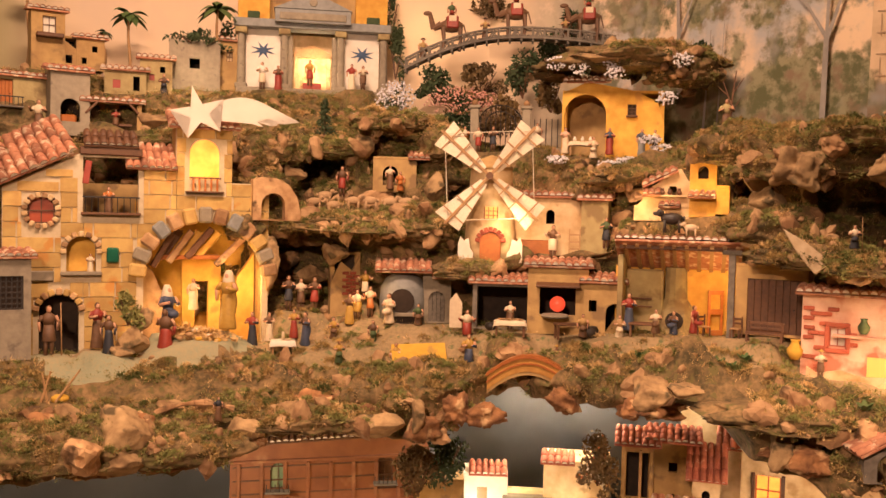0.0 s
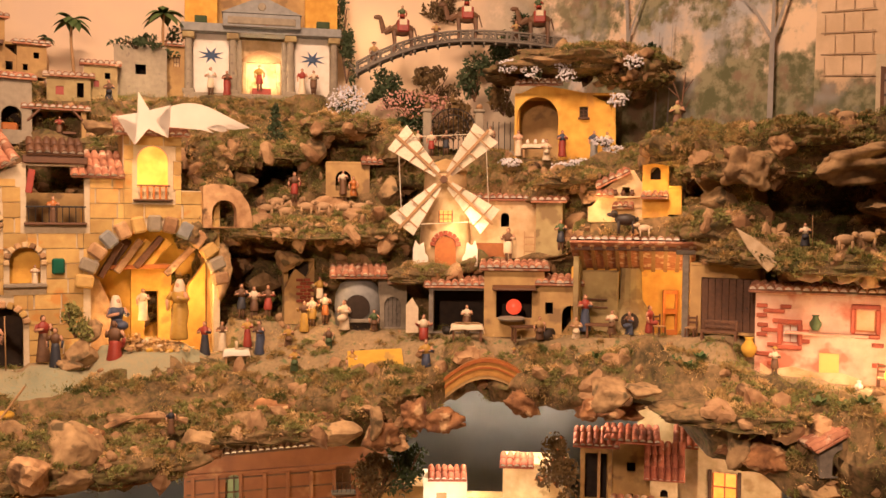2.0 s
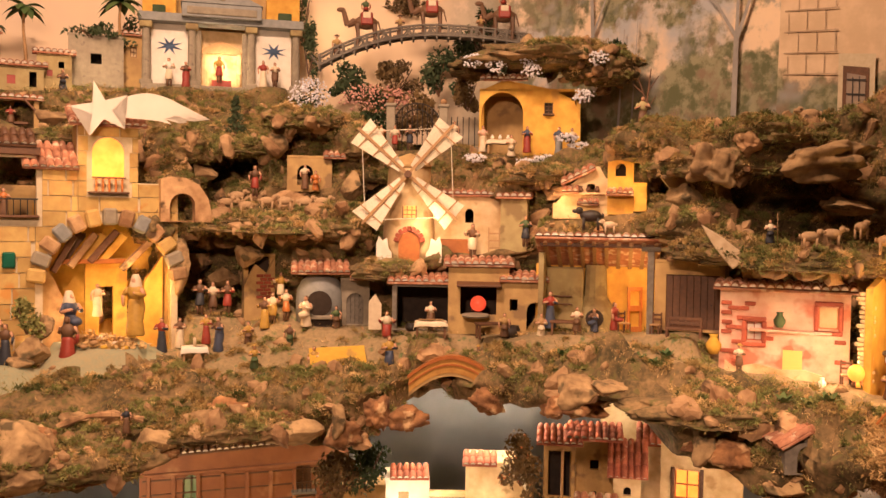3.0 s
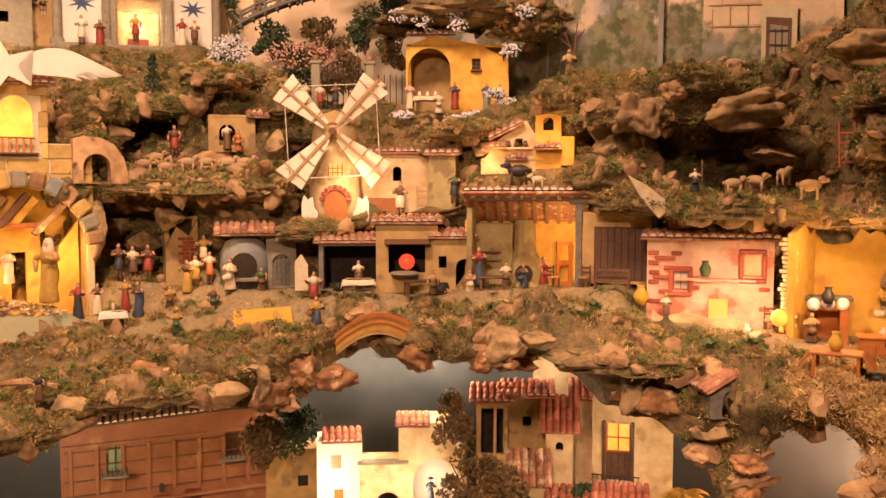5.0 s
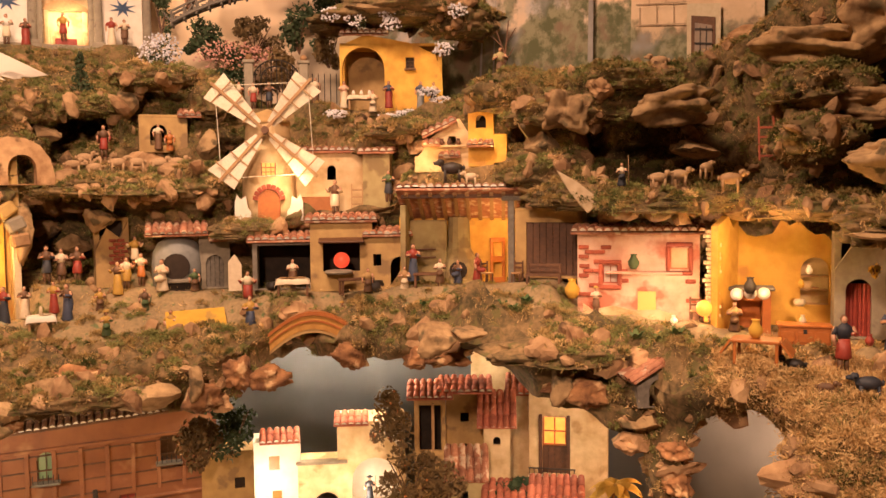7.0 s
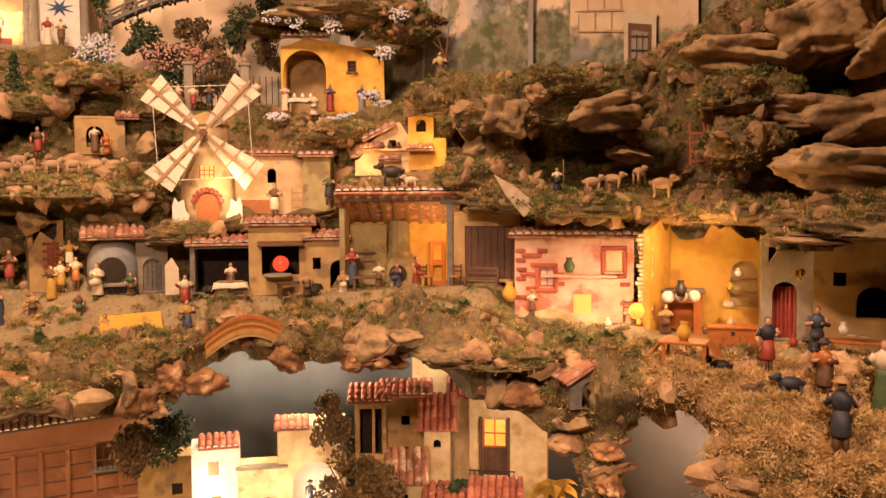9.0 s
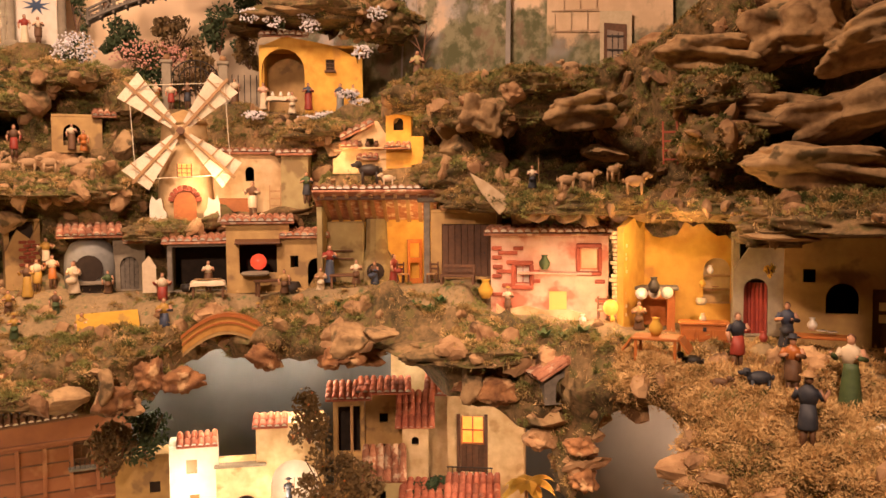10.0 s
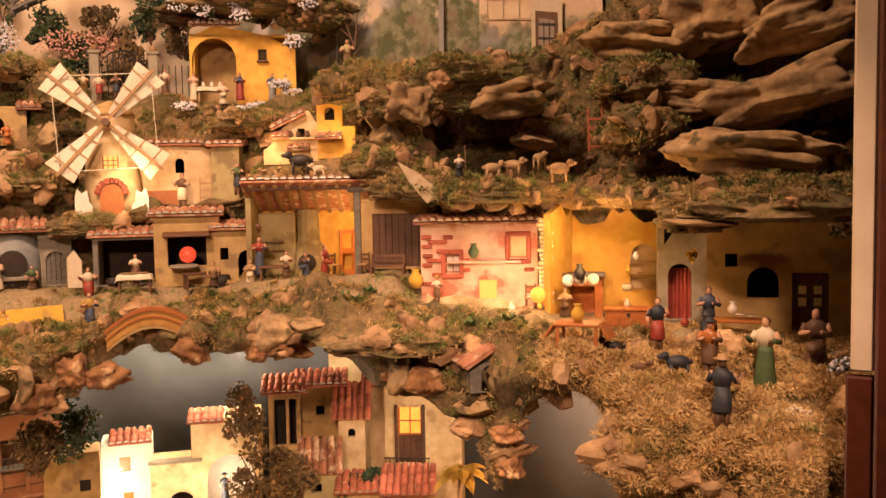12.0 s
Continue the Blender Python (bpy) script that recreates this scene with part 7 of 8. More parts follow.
def chest(p):
    ob = thing("chest", "orange varnished wooden chest with carved feet", "chest", p, 6)
    part("body", box(bmesh.new(), (0, 0, 0.036), (0.135, 0.06, 0.05), 0, bev=0.002), M_ORANGEWOOD, ob)
    part("lid", box(bmesh.new(), (0, 0, 0.065), (0.145, 0.068, 0.008), 0, bev=0.002), M_ORANGEWOOD, ob)
    part("plinth", box(bmesh.new(), (0, 0, 0.006), (0.142, 0.066, 0.012), 0, bev=0.002), M_WOOD, ob)
    part("lock", box(bmesh.new(), (0, -0.032, 0.05), (0.01, 0.004, 0.012), 0), M_BLACK, ob)
    for x in (-0.045, 0, 0.045):
        part("carved_panel", box(bmesh.new(), (x, -0.031, 0.034), (0.036, 0.003, 0.03), 0, bev=0.001), M_ORANGEWOOD, ob)


chest((1.618, 1.986, 0.873))
for j, q in enumerate(((1.519, 2.173, 1.008), (1.557, 2.161, 1.011), (1.589, 2.140, 1.011))):
    solo("plate", lathe(bmesh.new(), [(0.004, 0), (0.017, 0.002), (0.019, 0.005), (0.003, 0.003)], 14), M_PLATE, q, "white plate standing on the mantel", "plate", 0, "pots and plates", smooth=True, lean=75)
vessel((1.540, 2.136, 1.014), JAR, M_BLACK, "dark bottle on the mantel", "bottle", s=1.1)
for q, prof, m in (((1.708, 2.130, 1.026), JAR, M_CLOTH), ((1.739, 2.108, 1.026), DISH, M_ORANGEWOOD), ((1.700, 2.124, 0.972), POT, M_IVORY), ((1.732, 2.126, 1.067), JAR, M_PLATE), ((1.626, 2.005, 0.937), JAR, M_IVORY)):
    vessel(q, prof, m, "glazed pot on a kitchen shelf", "pot", s=0.6)
vessel((1.331, 2.483, 1.066), JAR, M_GREEN, "green jar on the ruin's ledge", s=1.1)
for q, s, m, l in (((1.171, 2.620, 0.960), 1.5, M_CLOTH, "yellow basket beside the barn"), ((1.404, 2.345, 0.897), 0.7, M_PLATE, "small white pot by the pink ruin"), ((1.688, 1.806, 0.905), 0.7, M_RED, "red jar by the curtain")):
    vessel(q, JAR, m, l, s=s, stand=0.03)


def bench(p):
    ob = thing("bench", "dark wooden settle against the barn", "bench", p, -8)
    part("seat", box(bmesh.new(), (0, 0, 0.03), (0.12, 0.035, 0.008), 0, bev=0.001), M_WOOD, ob)
    for z in (0.045, 0.062):
        part("back_slat", box(bmesh.new(), (0, 0.018, z), (0.12, 0.006, 0.01), 0, bev=0.001), M_WOOD, ob)
    for x in (-0.055, 0.055):
        part("leg", box(bmesh.new(), (x, 0.016, 0.034), (0.008, 0.008, 0.068), 0, bev=0.001), M_WOOD, ob)
        part("leg", box(bmesh.new(), (x, -0.014, 0.014), (0.008, 0.008, 0.028), 0, bev=0.001), M_WOOD, ob)


bench((1.088, 2.674, 1.007))


def ladder(p, h, mat, label, tilt=10, turn=0):
    ob = thing("ladder", label, "ladder", p, turn, lean=-tilt)
    for x in (-0.022, 0.022):
        part("rail", box(bmesh.new(), (x, 0, h / 2), (0.005, 0.007, h), 0, bev=0.001), mat, ob)
    for j in range(max(3, int(h / 0.03))):
        part("rung", box(bmesh.new(), (0, 0, 0.015 + j * 0.03), (0.044, 0.005, 0.006), 0), mat, ob)


ladder((0.560, 3.428, 1.233), 0.13, M_PALEWOOD, "pale wooden ladder leaning on the mill house")
ladder((1.653, 2.229, 1.410), 0.14, M_BRICK, "red wooden ladder against the rocks", 12, 10)
for j, (q, turn) in enumerate((((0.955, 2.909, 0.995), 40), ((1.041, 2.818, 1.001), -20), ((1.438, 2.268, 0.917), 10))):
    ob = thing("chair", "small turned wooden chair", "chair", q, turn, "chairs by the porch")
    part("seat", box(bmesh.new(), (0, 0, 0.032), (0.034, 0.034, 0.005), 0, bev=0.001), M_PALEWOOD, ob)
    for x in (-0.015, 0.015):
        part("leg", rod(bmesh.new(), (x, -0.015, 0), (x, -0.015, 0.03), 0.003, seg=6), M_WOOD, ob)
        part("leg", rod(bmesh.new(), (x, 0.015, 0), (x, 0.015, 0.075), 0.003, seg=6), M_WOOD, ob)
    for z in (0.05, 0.066):
        part("back_rail", box(bmesh.new(), (0, 0.015, z), (0.03, 0.003, 0.007), 0), M_WOOD, ob)


solo("table_lamp", ball(rod(bmesh.new(), (0, 0, 0), (0, 0, 0.02), 0.014, 0.008, 1), (0, 0, 0.04), (0.024, 0.024, 0.026), 0, 3), [M_LIT, M_WOOD], (1.439, 2.222, 0.923), "glowing white bulb lamp on a wooden foot", "lamp", smooth=True, stand=0.04)


ch = house("cave_dwelling", "ochre cave dwelling with an arched window and red ware", (-0.214, 3.844, 1.506), 0.2, 0.12, 0.15, M_OCHRE, [(-0.02, 0.03, 0.07, 0.09, True)], roof=False)
tiled_roof(ch, 0.1, 0.07, 0.155, 0.03, -0.03, x=0.11, rows=1)
cw = house("cave_wall", "broken ochre and brick wall beside the cave", (-0.410, 3.608, 0.952), 0.13, 0.06, 0.27, M_OCHRE, (), 10, roof=False, top=[(0.065, 0.27), (0.03, 0.2), (-0.02, 0.24), (-0.065, 0.15)], category="wall")
for j in range(14):
    part("brick", box(bmesh.new(), (0.02 + (0.016 if (j // 2) % 2 else 0) + 0.032 * (j % 2) - 0.02, -0.003, 0.1 + 0.015 * (j // 2)), (0.028, 0.012, 0.012), 0, bev=0.002), M_BRICK, cw)
for q, a, b in (((0.110, 3.969, 1.710), M_ORANGEWOOD, M_IVORY), ((0.173, 3.946, 1.705), M_RED, M_IVORY), ((0.449, 3.926, 1.731), M_BROWN, M_IVORY), ((0.244, 3.963, 1.713), M_NAVY, M_BROWN)):
    F("small figurine by the iron gate", q, 0.13, a, b)
for q, a, b in (((0.781, 2.915, 0.998), M_BROWN, M_IVORY), ((0.656, 2.943, 0.971), M_IVORY, M_PALEWOOD), ((-0.086, 3.369, 0.952), M_BROWN, M_GREEN), ((-0.428, 3.324, 0.893), M_BROWN, M_GOLD), ((-0.266, 3.300, 0.888), M_GREEN, M_BROWN)):
    F("small crouching figurine in earthy colours in the yard", q, 0.12, a, b, seated=True)


def smithy():
    p = (-0.155, 3.527, 0.943)
    ob = thing("domed_oven", "blue grey domed oven with a black mouth", "oven", p)
    screen(p, 0.34, 0.3)
    bm = lathe(bmesh.new(), [(0.1, 0), (0.1, 0.1), (0.096, 0.15), (0.075, 0.19), (0.04, 0.212), (0.005, 0.218)], 20)
    part("dome", bm, M_SLATE, ob, smooth=True)
    part("mouth", lathe(bmesh.new(), [(0.001, 0), (0.05, 0.001), (0.052, 0.012), (0.03, 0.014)], 16), M_SOOT_SHADE, ob).matrix_local = pose(-0.005, -0.092, 0.1, 90, 0, 0)
    part("hearth_slab", box(bmesh.new(), (0, -0.1, 0.045), (0.17, 0.07, 0.014), 0, bev=0.003), M_GREY, ob)
    part("base", box(bmesh.new(), (0, -0.09, 0.02), (0.16, 0.05, 0.04), 0, bev=0.004), M_SOOT_SHADE, ob)
    tiled_roof(ob, 0.24, 0.1, 0.225, 0.04, -0.1, rows=2)
    tiled_roof(ob, 0.1, 0.08, 0.2, 0.03, -0.08, x=0.17, rows=1)


smithy()
w1 = house("dark_doorway_house", "grey stone annex with an arched wooden door", (-0.010, 3.490, 0.946), 0.12, 0.12, 0.2, M_GREY, [(0.0, 0.005, 0.07, 0.13, True)], roof=False)
door(w1, (0.0, 0.005, 0.07, 0.13, True), M_GREYWOOD)
w2 = house("corner_house", "grey plaster corner house with a barred window", (-1.531, 2.842, 0.857), 0.17, 0.14, 0.37, M_GREY, [(0.015, 0.18, 0.09, 0.12, False)], 6)
# near-black pane stands for the dark room behind the bars
window(w2, (0.015, 0.18, 0.09, 0.12, False), M_SOOT_SHADE, M_BLACK, (4, 5))
lamp("smithy_bulb", "POINT", (-0.297, 3.358, 1.077), (0, 0, 0), 0.35, YELLOW, 0.012)
solo("yellow_mat", box(bmesh.new(), (0, 0, 0.002), (0.21, 0.17, 0.004), 0, pose(0, 0, 0, 0, 0, 4), bev=0.001), M_CLOTH, tuple(Vector((-0.075, 3.109, 0.811)) + Vector((0, 0, 0.04))), "square of yellow dyed straw on the meadow", "mat", lean=36, stand=0.14)
solo("standing_cloth", panel(0.05, 0.12, 0.006, (), [(0.025, 0.1), (0.0, 0.14), (-0.025, 0.11)]), M_IVORY, (0.065, 3.269, 0.957), "pale cloth hung on a stick by the stall", "cloth", stand=0.04)
hay = bmesh.new()
for c, r, n in (((0, 0, 0.02), (0.1, 0.06, 0.03), 420), ((0.05, -0.05, 0.01), (0.12, 0.05, 0.015), 300), ((-0.06, -0.02, 0.03), (0.05, 0.04, 0.04), 200)):
    leaf_cloud(hay, c, r, n, 0.012, rng, 0, 0.5)
solo("straw_heap", hay, M_STRAWMOSS, (-0.947, 3.202, 0.898), "heap of straw round the crib", "straw", kind="stuff", stand=0.1)
for j, q in enumerate(((-0.958, 3.116, 0.919), (-0.923, 3.126, 0.901), (-0.892, 3.155, 0.911), (-0.991, 3.107, 0.907), (-0.856, 3.144, 0.896), (-0.953, 3.180, 0.928))):
    solo("loaf", ball(bmesh.new(), (0, 0, 0.008), (0.016, 0.012, 0.009), 0, 2), (M_PALEWOOD, M_CLOTH, M_IVORY)[j % 3], q, "small round loaf laid before the crib", "bread", j * 40, "offerings by the crib", smooth=True, stand=0.06)
solo("clay_shell", ball(bmesh.new(), (0, 0, 0.012), (0.03, 0.022, 0.016), 0, 2), M_CLOTH, (-1.255, 2.639, 0.761), "yellow bowl lying in the moss", "bowl", smooth=True, stand=0.04)
for q, t in (((-1.304, 2.606, 0.767), 14), ((-1.285, 2.615, 0.762), -8), ((-1.260, 2.615, 0.766), 34)):
    solo("stick", rod(bmesh.new(), (0, 0, 0), (0.03 * t / 14, 0, 0.1), 0.004, 0.003), M_PALEWOOD, q, "pale wooden stick stuck in the moss", "stick", stand=0.03)
log = bmesh.new()
for j in range(8):
    a, b = -0.13 + j * 0.032, -0.13 + (j + 1) * 0.032
    rod(log, (a, 0.004 * math.sin(j), 0.012 + 0.03 * math.sin(j / 8 * 3)), (b, 0.004 * math.sin(j + 1), 0.012 + 0.03 * math.sin((j + 1) / 8 * 3)), 0.009 + 0.004 * math.sin(j * 1.7), 0.009 + 0.004 * math.sin(j * 1.7 + 1.7), 0, 7)
solo("bark_log", log, M_CORK, (-0.822, 2.687, 0.716), "thin curved strip of reddish-brown bark in the moss", "log", stand=0.08)
F("slim brown figurine standing by the bark log", (-0.742, 2.677, 0.701), 0.09, M_BROWN, M_NAVY)
tr = thing("bare_tree", "leafless twig tree on the hill crest", "tree", (1.155, 3.318, 1.757))
for a, b, c in (((0, 0, 0), (0.005, 0, 0.12), 0.006), ((0.005, 0, 0.12), (-0.03, 0, 0.22), 0.004), ((0.005, 0, 0.12), (0.02, 0, 0.26), 0.004), ((0.01, 0, 0.17), (0.05, 0, 0.23), 0.003), ((-0.01, 0, 0.16), (-0.05, 0.01, 0.2), 0.003), ((0.0, 0, 0.08), (0.04, 0, 0.15), 0.003)):
    part("branch", rod(bmesh.new(), a, b, c, c * 0.5, seg=6), M_WOOD, tr)


# ---- rocks ----
def rock_mesh(seed, sub=3, edge=0.35, mat=None, cuts=11, smooth=False):
    """A broken stone: a ball cut by random planes, then roughened."""
    bm = bmesh.new()
    bmesh.ops.create_icosphere(bm, subdivisions=sub, radius=1)
    off, rg = Vector((seed * 7.3, seed * 3.1, seed)), random.Random(seed)
    planes = [(Vector((rg.gauss(0, 1), rg.gauss(0, 1), rg.gauss(0, 1))).normalized(), rg.uniform(0.45, 0.85)) for _ in range(cuts)]
    for v in bm.verts:
        for d, far in planes:
            over = v.co.dot(d) - far
            if over > 0:
                v.co -= d * over * 0.92
        n = v.co.copy()
        v.co = n * (1 + edge * (0.5 * noise.noise(n * 1.7 + off) + 0.4 * abs(noise.noise(n * 4.1 + off)) + 0.22 * noise.noise(n * 9 + off)))
    return finish("rock", bm, mat or M_CORK, smooth)


def slab_mesh(seed):
    """A wide slab of cork bark: flat top, grooved broken front, knotty edges."""
    bm = bmesh.new()
    bmesh.ops.create_icosphere(bm, subdivisions=5, radius=1)
    off = Vector((seed * 3.7, seed * 1.9, seed * 5.3))
    for v in bm.verts:
        n = v.co.copy()
        q = Vector([math.copysign(abs(c) ** 0.8, c) for c in n])
        groove = abs(noise.noise(Vector((n.x * 6, n.y * 6, n.z * 1.5)) + off))
        ledge = noise.noise(Vector((n.x * 1.6, n.y * 1.6, n.z * 2.2)) + off)
        v.co = q * (0.86 + 0.5 * noise.noise(n * 1.1 + off) + 0.2 * ledge - 0.07 * groove * (1 - abs(n.z)) + 0.1 * noise.noise(n * 3.3 + off) + 0.05 * noise.noise(n * 8 + off) + 0.025 * noise.noise(n * 19 + off))
    return finish("slab", bm, M_BOULDER, True)


BOULDERS = [rock_mesh(40 + j, 4, 0.4, M_BOULDER, smooth=True) for j in range(4)]
SLABS = [slab_mesh(3 + j) for j in range(3)]
M_RIM = surface("raw cork bark", (0.45, 0.22, 0.09), (0.15, 0.065, 0.028), 40, 0.95, 1.0, blotch=12, fleck=(0.62, 0.4, 0.2), fleck_at=0.56, vary=0.25)
M_PALEBARK = surface("pale bark", (0.5, 0.38, 0.24), (0.38, 0.27, 0.15), 40, 0.9, 0.5, blotch=10)
RIM_ROCKS = [rock_mesh(60 + j, 4, 1.0, M_RIM, 5, True) for j in range(4)]


def boulder(p, s, turn=0.0, tilt=0.0, label="large tan plaster boulder among moss", mesh=0, slab=False):
    ob = new("boulder", SLABS[mesh % 3] if slab else BOULDERS[mesh % 4])
    ob.matrix_world = pose(*p, 0, tilt, facing(p, turn)) @ Matrix.Diagonal((*s, 1))
    return tagged(ob, label, "rock", "boulders of the hill")


for j, (q, s, tilt) in enumerate((
                
        ((1.205, 2.876, 1.631), (0.1, 0.08, 0.1), 20), ((1.148, 2.844, 1.478), (0.08, 0.07, 0.06), 30), 
        ((1.093, 2.843, 1.337), (0.1, 0.07, 0.05), 20), ((-0.765, 3.727, 1.742), (0.07, 0.06, 0.05), 0), ((-0.657, 3.696, 1.567), (0.06, 0.05, 0.05), 10), ((-0.369, 3.833, 1.709), (0.06, 0.05, 0.06), 0), ((-0.027, 3.730, 1.533), (0.05, 0.05, 0.08), 0), ((-0.713, 3.483, 1.176), (0.05, 0.05, 0.12), 0), ((-0.462, 3.582, 1.225), (0.07, 0.05, 0.06), 0),
        ((0.999, 3.209, 1.658), (0.055, 0.05, 0.06), 0), ((-0.580, 3.708, 1.125), (0.07, 0.05, 0.055), 0), ((-1.184, 2.528, 0.727), (0.06, 0.05, 0.05), 0), ((-0.920, 2.731, 0.733), (0.05, 0.04, 0.03), 0), ((-0.659, 2.677, 0.674), (0.08, 0.05, 0.045), 12), ((-0.790, 2.603, 0.634), (0.07, 0.05, 0.05), 0),
        ((-0.072, 2.749, 0.708), (0.035, 0.04, 0.06), 0), ((0.815, 2.324, 0.833), (0.06, 0.05, 0.03), 15), ((1.574, 2.536, 1.458), (0.1, 0.08, 0.03), 12), ((1.571, 2.247, 1.264), (0.07, 0.06, 0.05), 0),
        ((1.367, 2.364, 1.259), (0.09, 0.06, 0.04), 4), ((1.116, 3.067, 1.614), (0.06, 0.06, 0.06), 0), ((1.696, 1.747, 1.249), (0.03, 0.04, 0.09), 8), ((1.662, 1.724, 1.202), (0.1, 0.06, 0.018), 3),
        ((0.641, 2.393, 0.874), (0.09, 0.07, 0.055), 0), ((0.726, 2.351, 0.899), (0.06, 0.05, 0.03), 0), ((-0.225, 2.721, 0.682), (0.12, 0.07, 0.05), 0), ((-0.494, 2.709, 0.728), (0.1, 0.06, 0.055), 10),
        ((-1.002, 2.493, 0.694), (0.12, 0.08, 0.08), 20), ((-1.246, 2.424, 0.706), (0.1, 0.08, 0.05), 0), ((-0.989, 2.455, 0.615), (0.12, 0.06, 0.05), 10), ((1.18, 2.130, 0.66), (0.07, 0.07, 0.05), 0),
        ((0.980, 2.223, 0.746), (0.05, 0.05, 0.06), 0), ((0.732, 3.733, 2.109), (0.2, 0.12, 0.035), 0), ((0.972, 3.630, 2.111), (0.16, 0.12, 0.04), 6), ((0.752, 3.780, 2.194), (0.04, 0.04, 0.05), 0),
        ((-0.851, 3.658, 1.672), (0.08, 0.06, 0.04), 0), ((-1.269, 3.649, 1.784), (0.07, 0.05, 0.045), 0), ((-0.163, 3.847, 1.806), (0.06, 0.05, 0.045), 0), ((-1.172, 3.10, 0.90), (0.06, 0.05, 0.07), 0), ((-1.14, 3.14, 0.97), (0.045, 0.04, 0.05), 20), ((-1.20, 3.06, 0.86), (0.05, 0.05, 0.035), 0))):
    boulder(q, s, (j * 37) % 60 - 30, tilt, mesh=j)

for j, (q, s, turn, tilt) in enumerate((
        ((1.83, 2.26, 1.765), (0.19, 0.12, 0.065), 0, 8), ((2.03, 2.13, 1.84), (0.16, 0.14, 0.12), 10, -6), ((1.90, 2.15, 1.57), (0.24, 0.13, 0.058), -6, 4), ((1.90, 1.80, 1.385), (0.24, 0.13, 0.07), 4, 7),
        ((2.08, 1.83, 1.57), (0.24, 0.15, 0.09), -8, -12), ((2.10, 1.80, 1.77), (0.23, 0.14, 0.08), 6, -14), ((1.50, 2.53, 1.60), (0.14, 0.11, 0.065), 0, -6), ((1.19, 2.70, 1.60), (0.08, 0.08, 0.085), 20, 24))):
    boulder(q, s, turn, tilt, "broad tan cork slab with a grooved broken front", j, True)
for j, (q, s, turn, tilt) in enumerate((
        ((0.708, 2.575, 0.80), (0.09, 0.06, 0.035), 5, 4), ((0.62, 2.60, 0.785), (0.05, 0.05, 0.035), 40, -10), ((0.429, 2.735, 0.785), (0.05, 0.05, 0.04), 10, 20), ((0.15, 2.86, 0.70), (0.08, 0.06, 0.05), 0, -8),
        ((0.07, 2.85, 0.72), (0.06, 0.05, 0.05), 60, 0), ((1.029, 2.315, 0.75), (0.11, 0.07, 0.032), 0, -20), ((1.06, 2.22, 0.735), (0.06, 0.06, 0.045), 30, 0), ((1.235, 2.03, 0.60), (0.05, 0.05, 0.035), 0, 6),
        ((1.245, 2.01, 0.50), (0.04, 0.04, 0.03), 30, 0),
        ((-1.25, 2.48, 0.70), (0.09, 0.06, 0.05), 0, 6), ((-1.0, 2.56, 0.70), (0.08, 0.06, 0.07), 20, 0), ((-0.88, 2.63, 0.58), (0.17, 0.07, 0.035), 0, -4), ((-0.25, 2.80, 0.69), (0.1, 0.06, 0.045), 0, 0),
        ((-0.46, 2.83, 0.72), (0.09, 0.06, 0.05), 10, 8), ((-0.06, 2.83, 0.66), (0.07, 0.06, 0.05), 50, 0), ((-0.68, 2.72, 0.63), (0.08, 0.06, 0.04), 0, 0), ((-1.12, 2.52, 0.58), (0.1, 0.06, 0.03), 0, 4))):
    ob = boulder(q, s, turn, tilt, "orange brown cork bark lump on the terrace rim", j + 1)
    ob.data = RIM_ROCKS[j % 4]


def board(p, length, wide, turn, tilt, label):
    """A thin pointed strip of pale bark standing aslant on the hill."""
    bm = panel(wide, length, 0.012, (), [(wide / 2, length * 0.2), (wide * 0.3, length * 0.6), (-wide * 0.1, length), (-wide * 0.42, length * 0.55), (-wide / 2, length * 0.2)])
    bmesh.ops.bevel(bm, geom=[e for e in bm.edges if len(e.link_faces) == 2 and e.calc_face_angle(0) > 0.8], offset=0.003, segments=1, affect="EDGES")
    ob = solo("bark_board", bm, M_PALEBARK, p, label, "bark")
    ob.matrix_world = pose(*p, 0, 0, facing(p)) @ pose(0, 0, 0, -18, tilt, turn)


board((1.19, 2.93, 1.50), 0.2, 0.075, 10, -40, "pointed strip of pale bark leaning on the hill")
board((1.19, 2.48, 1.27), 0.18, 0.055, 5, -42, "narrow slab of pale bark lying aslant in moss")


def mound(p, s, seed, label="moss grown crag of the hillside", mat=None):
    """A knobbly lump of hillside; the moss is sown on it with the rest."""
    bm = bmesh.new()
    bmesh.ops.create_icosphere(bm, subdivisions=5, radius=1)
    off = Vector((seed * 5.1, seed, 2.0))
    for v in bm.verts:
        n = v.co.copy()
        v.co = n * (1 + 0.35 * noise.noise(n * 1.5 + off) + 0.22 * noise.noise(n * 3.7 + off) + 0.1 * noise.noise(n * 9 + off))
        if v.co.z < -0.3:
            v.co.z = -0.3 + (v.co.z + 0.3) * 0.4
    ob = new("crag", finish("crag", bm, mat or M_EARTH, True))
    ob.matrix_world = pose(*p, 0, 0, facing(p)) @ Matrix.Diagonal((*s, 1))
    MOUNDS.append(ob)
    return tagged(ob, label, "crag", "crags of the hill")


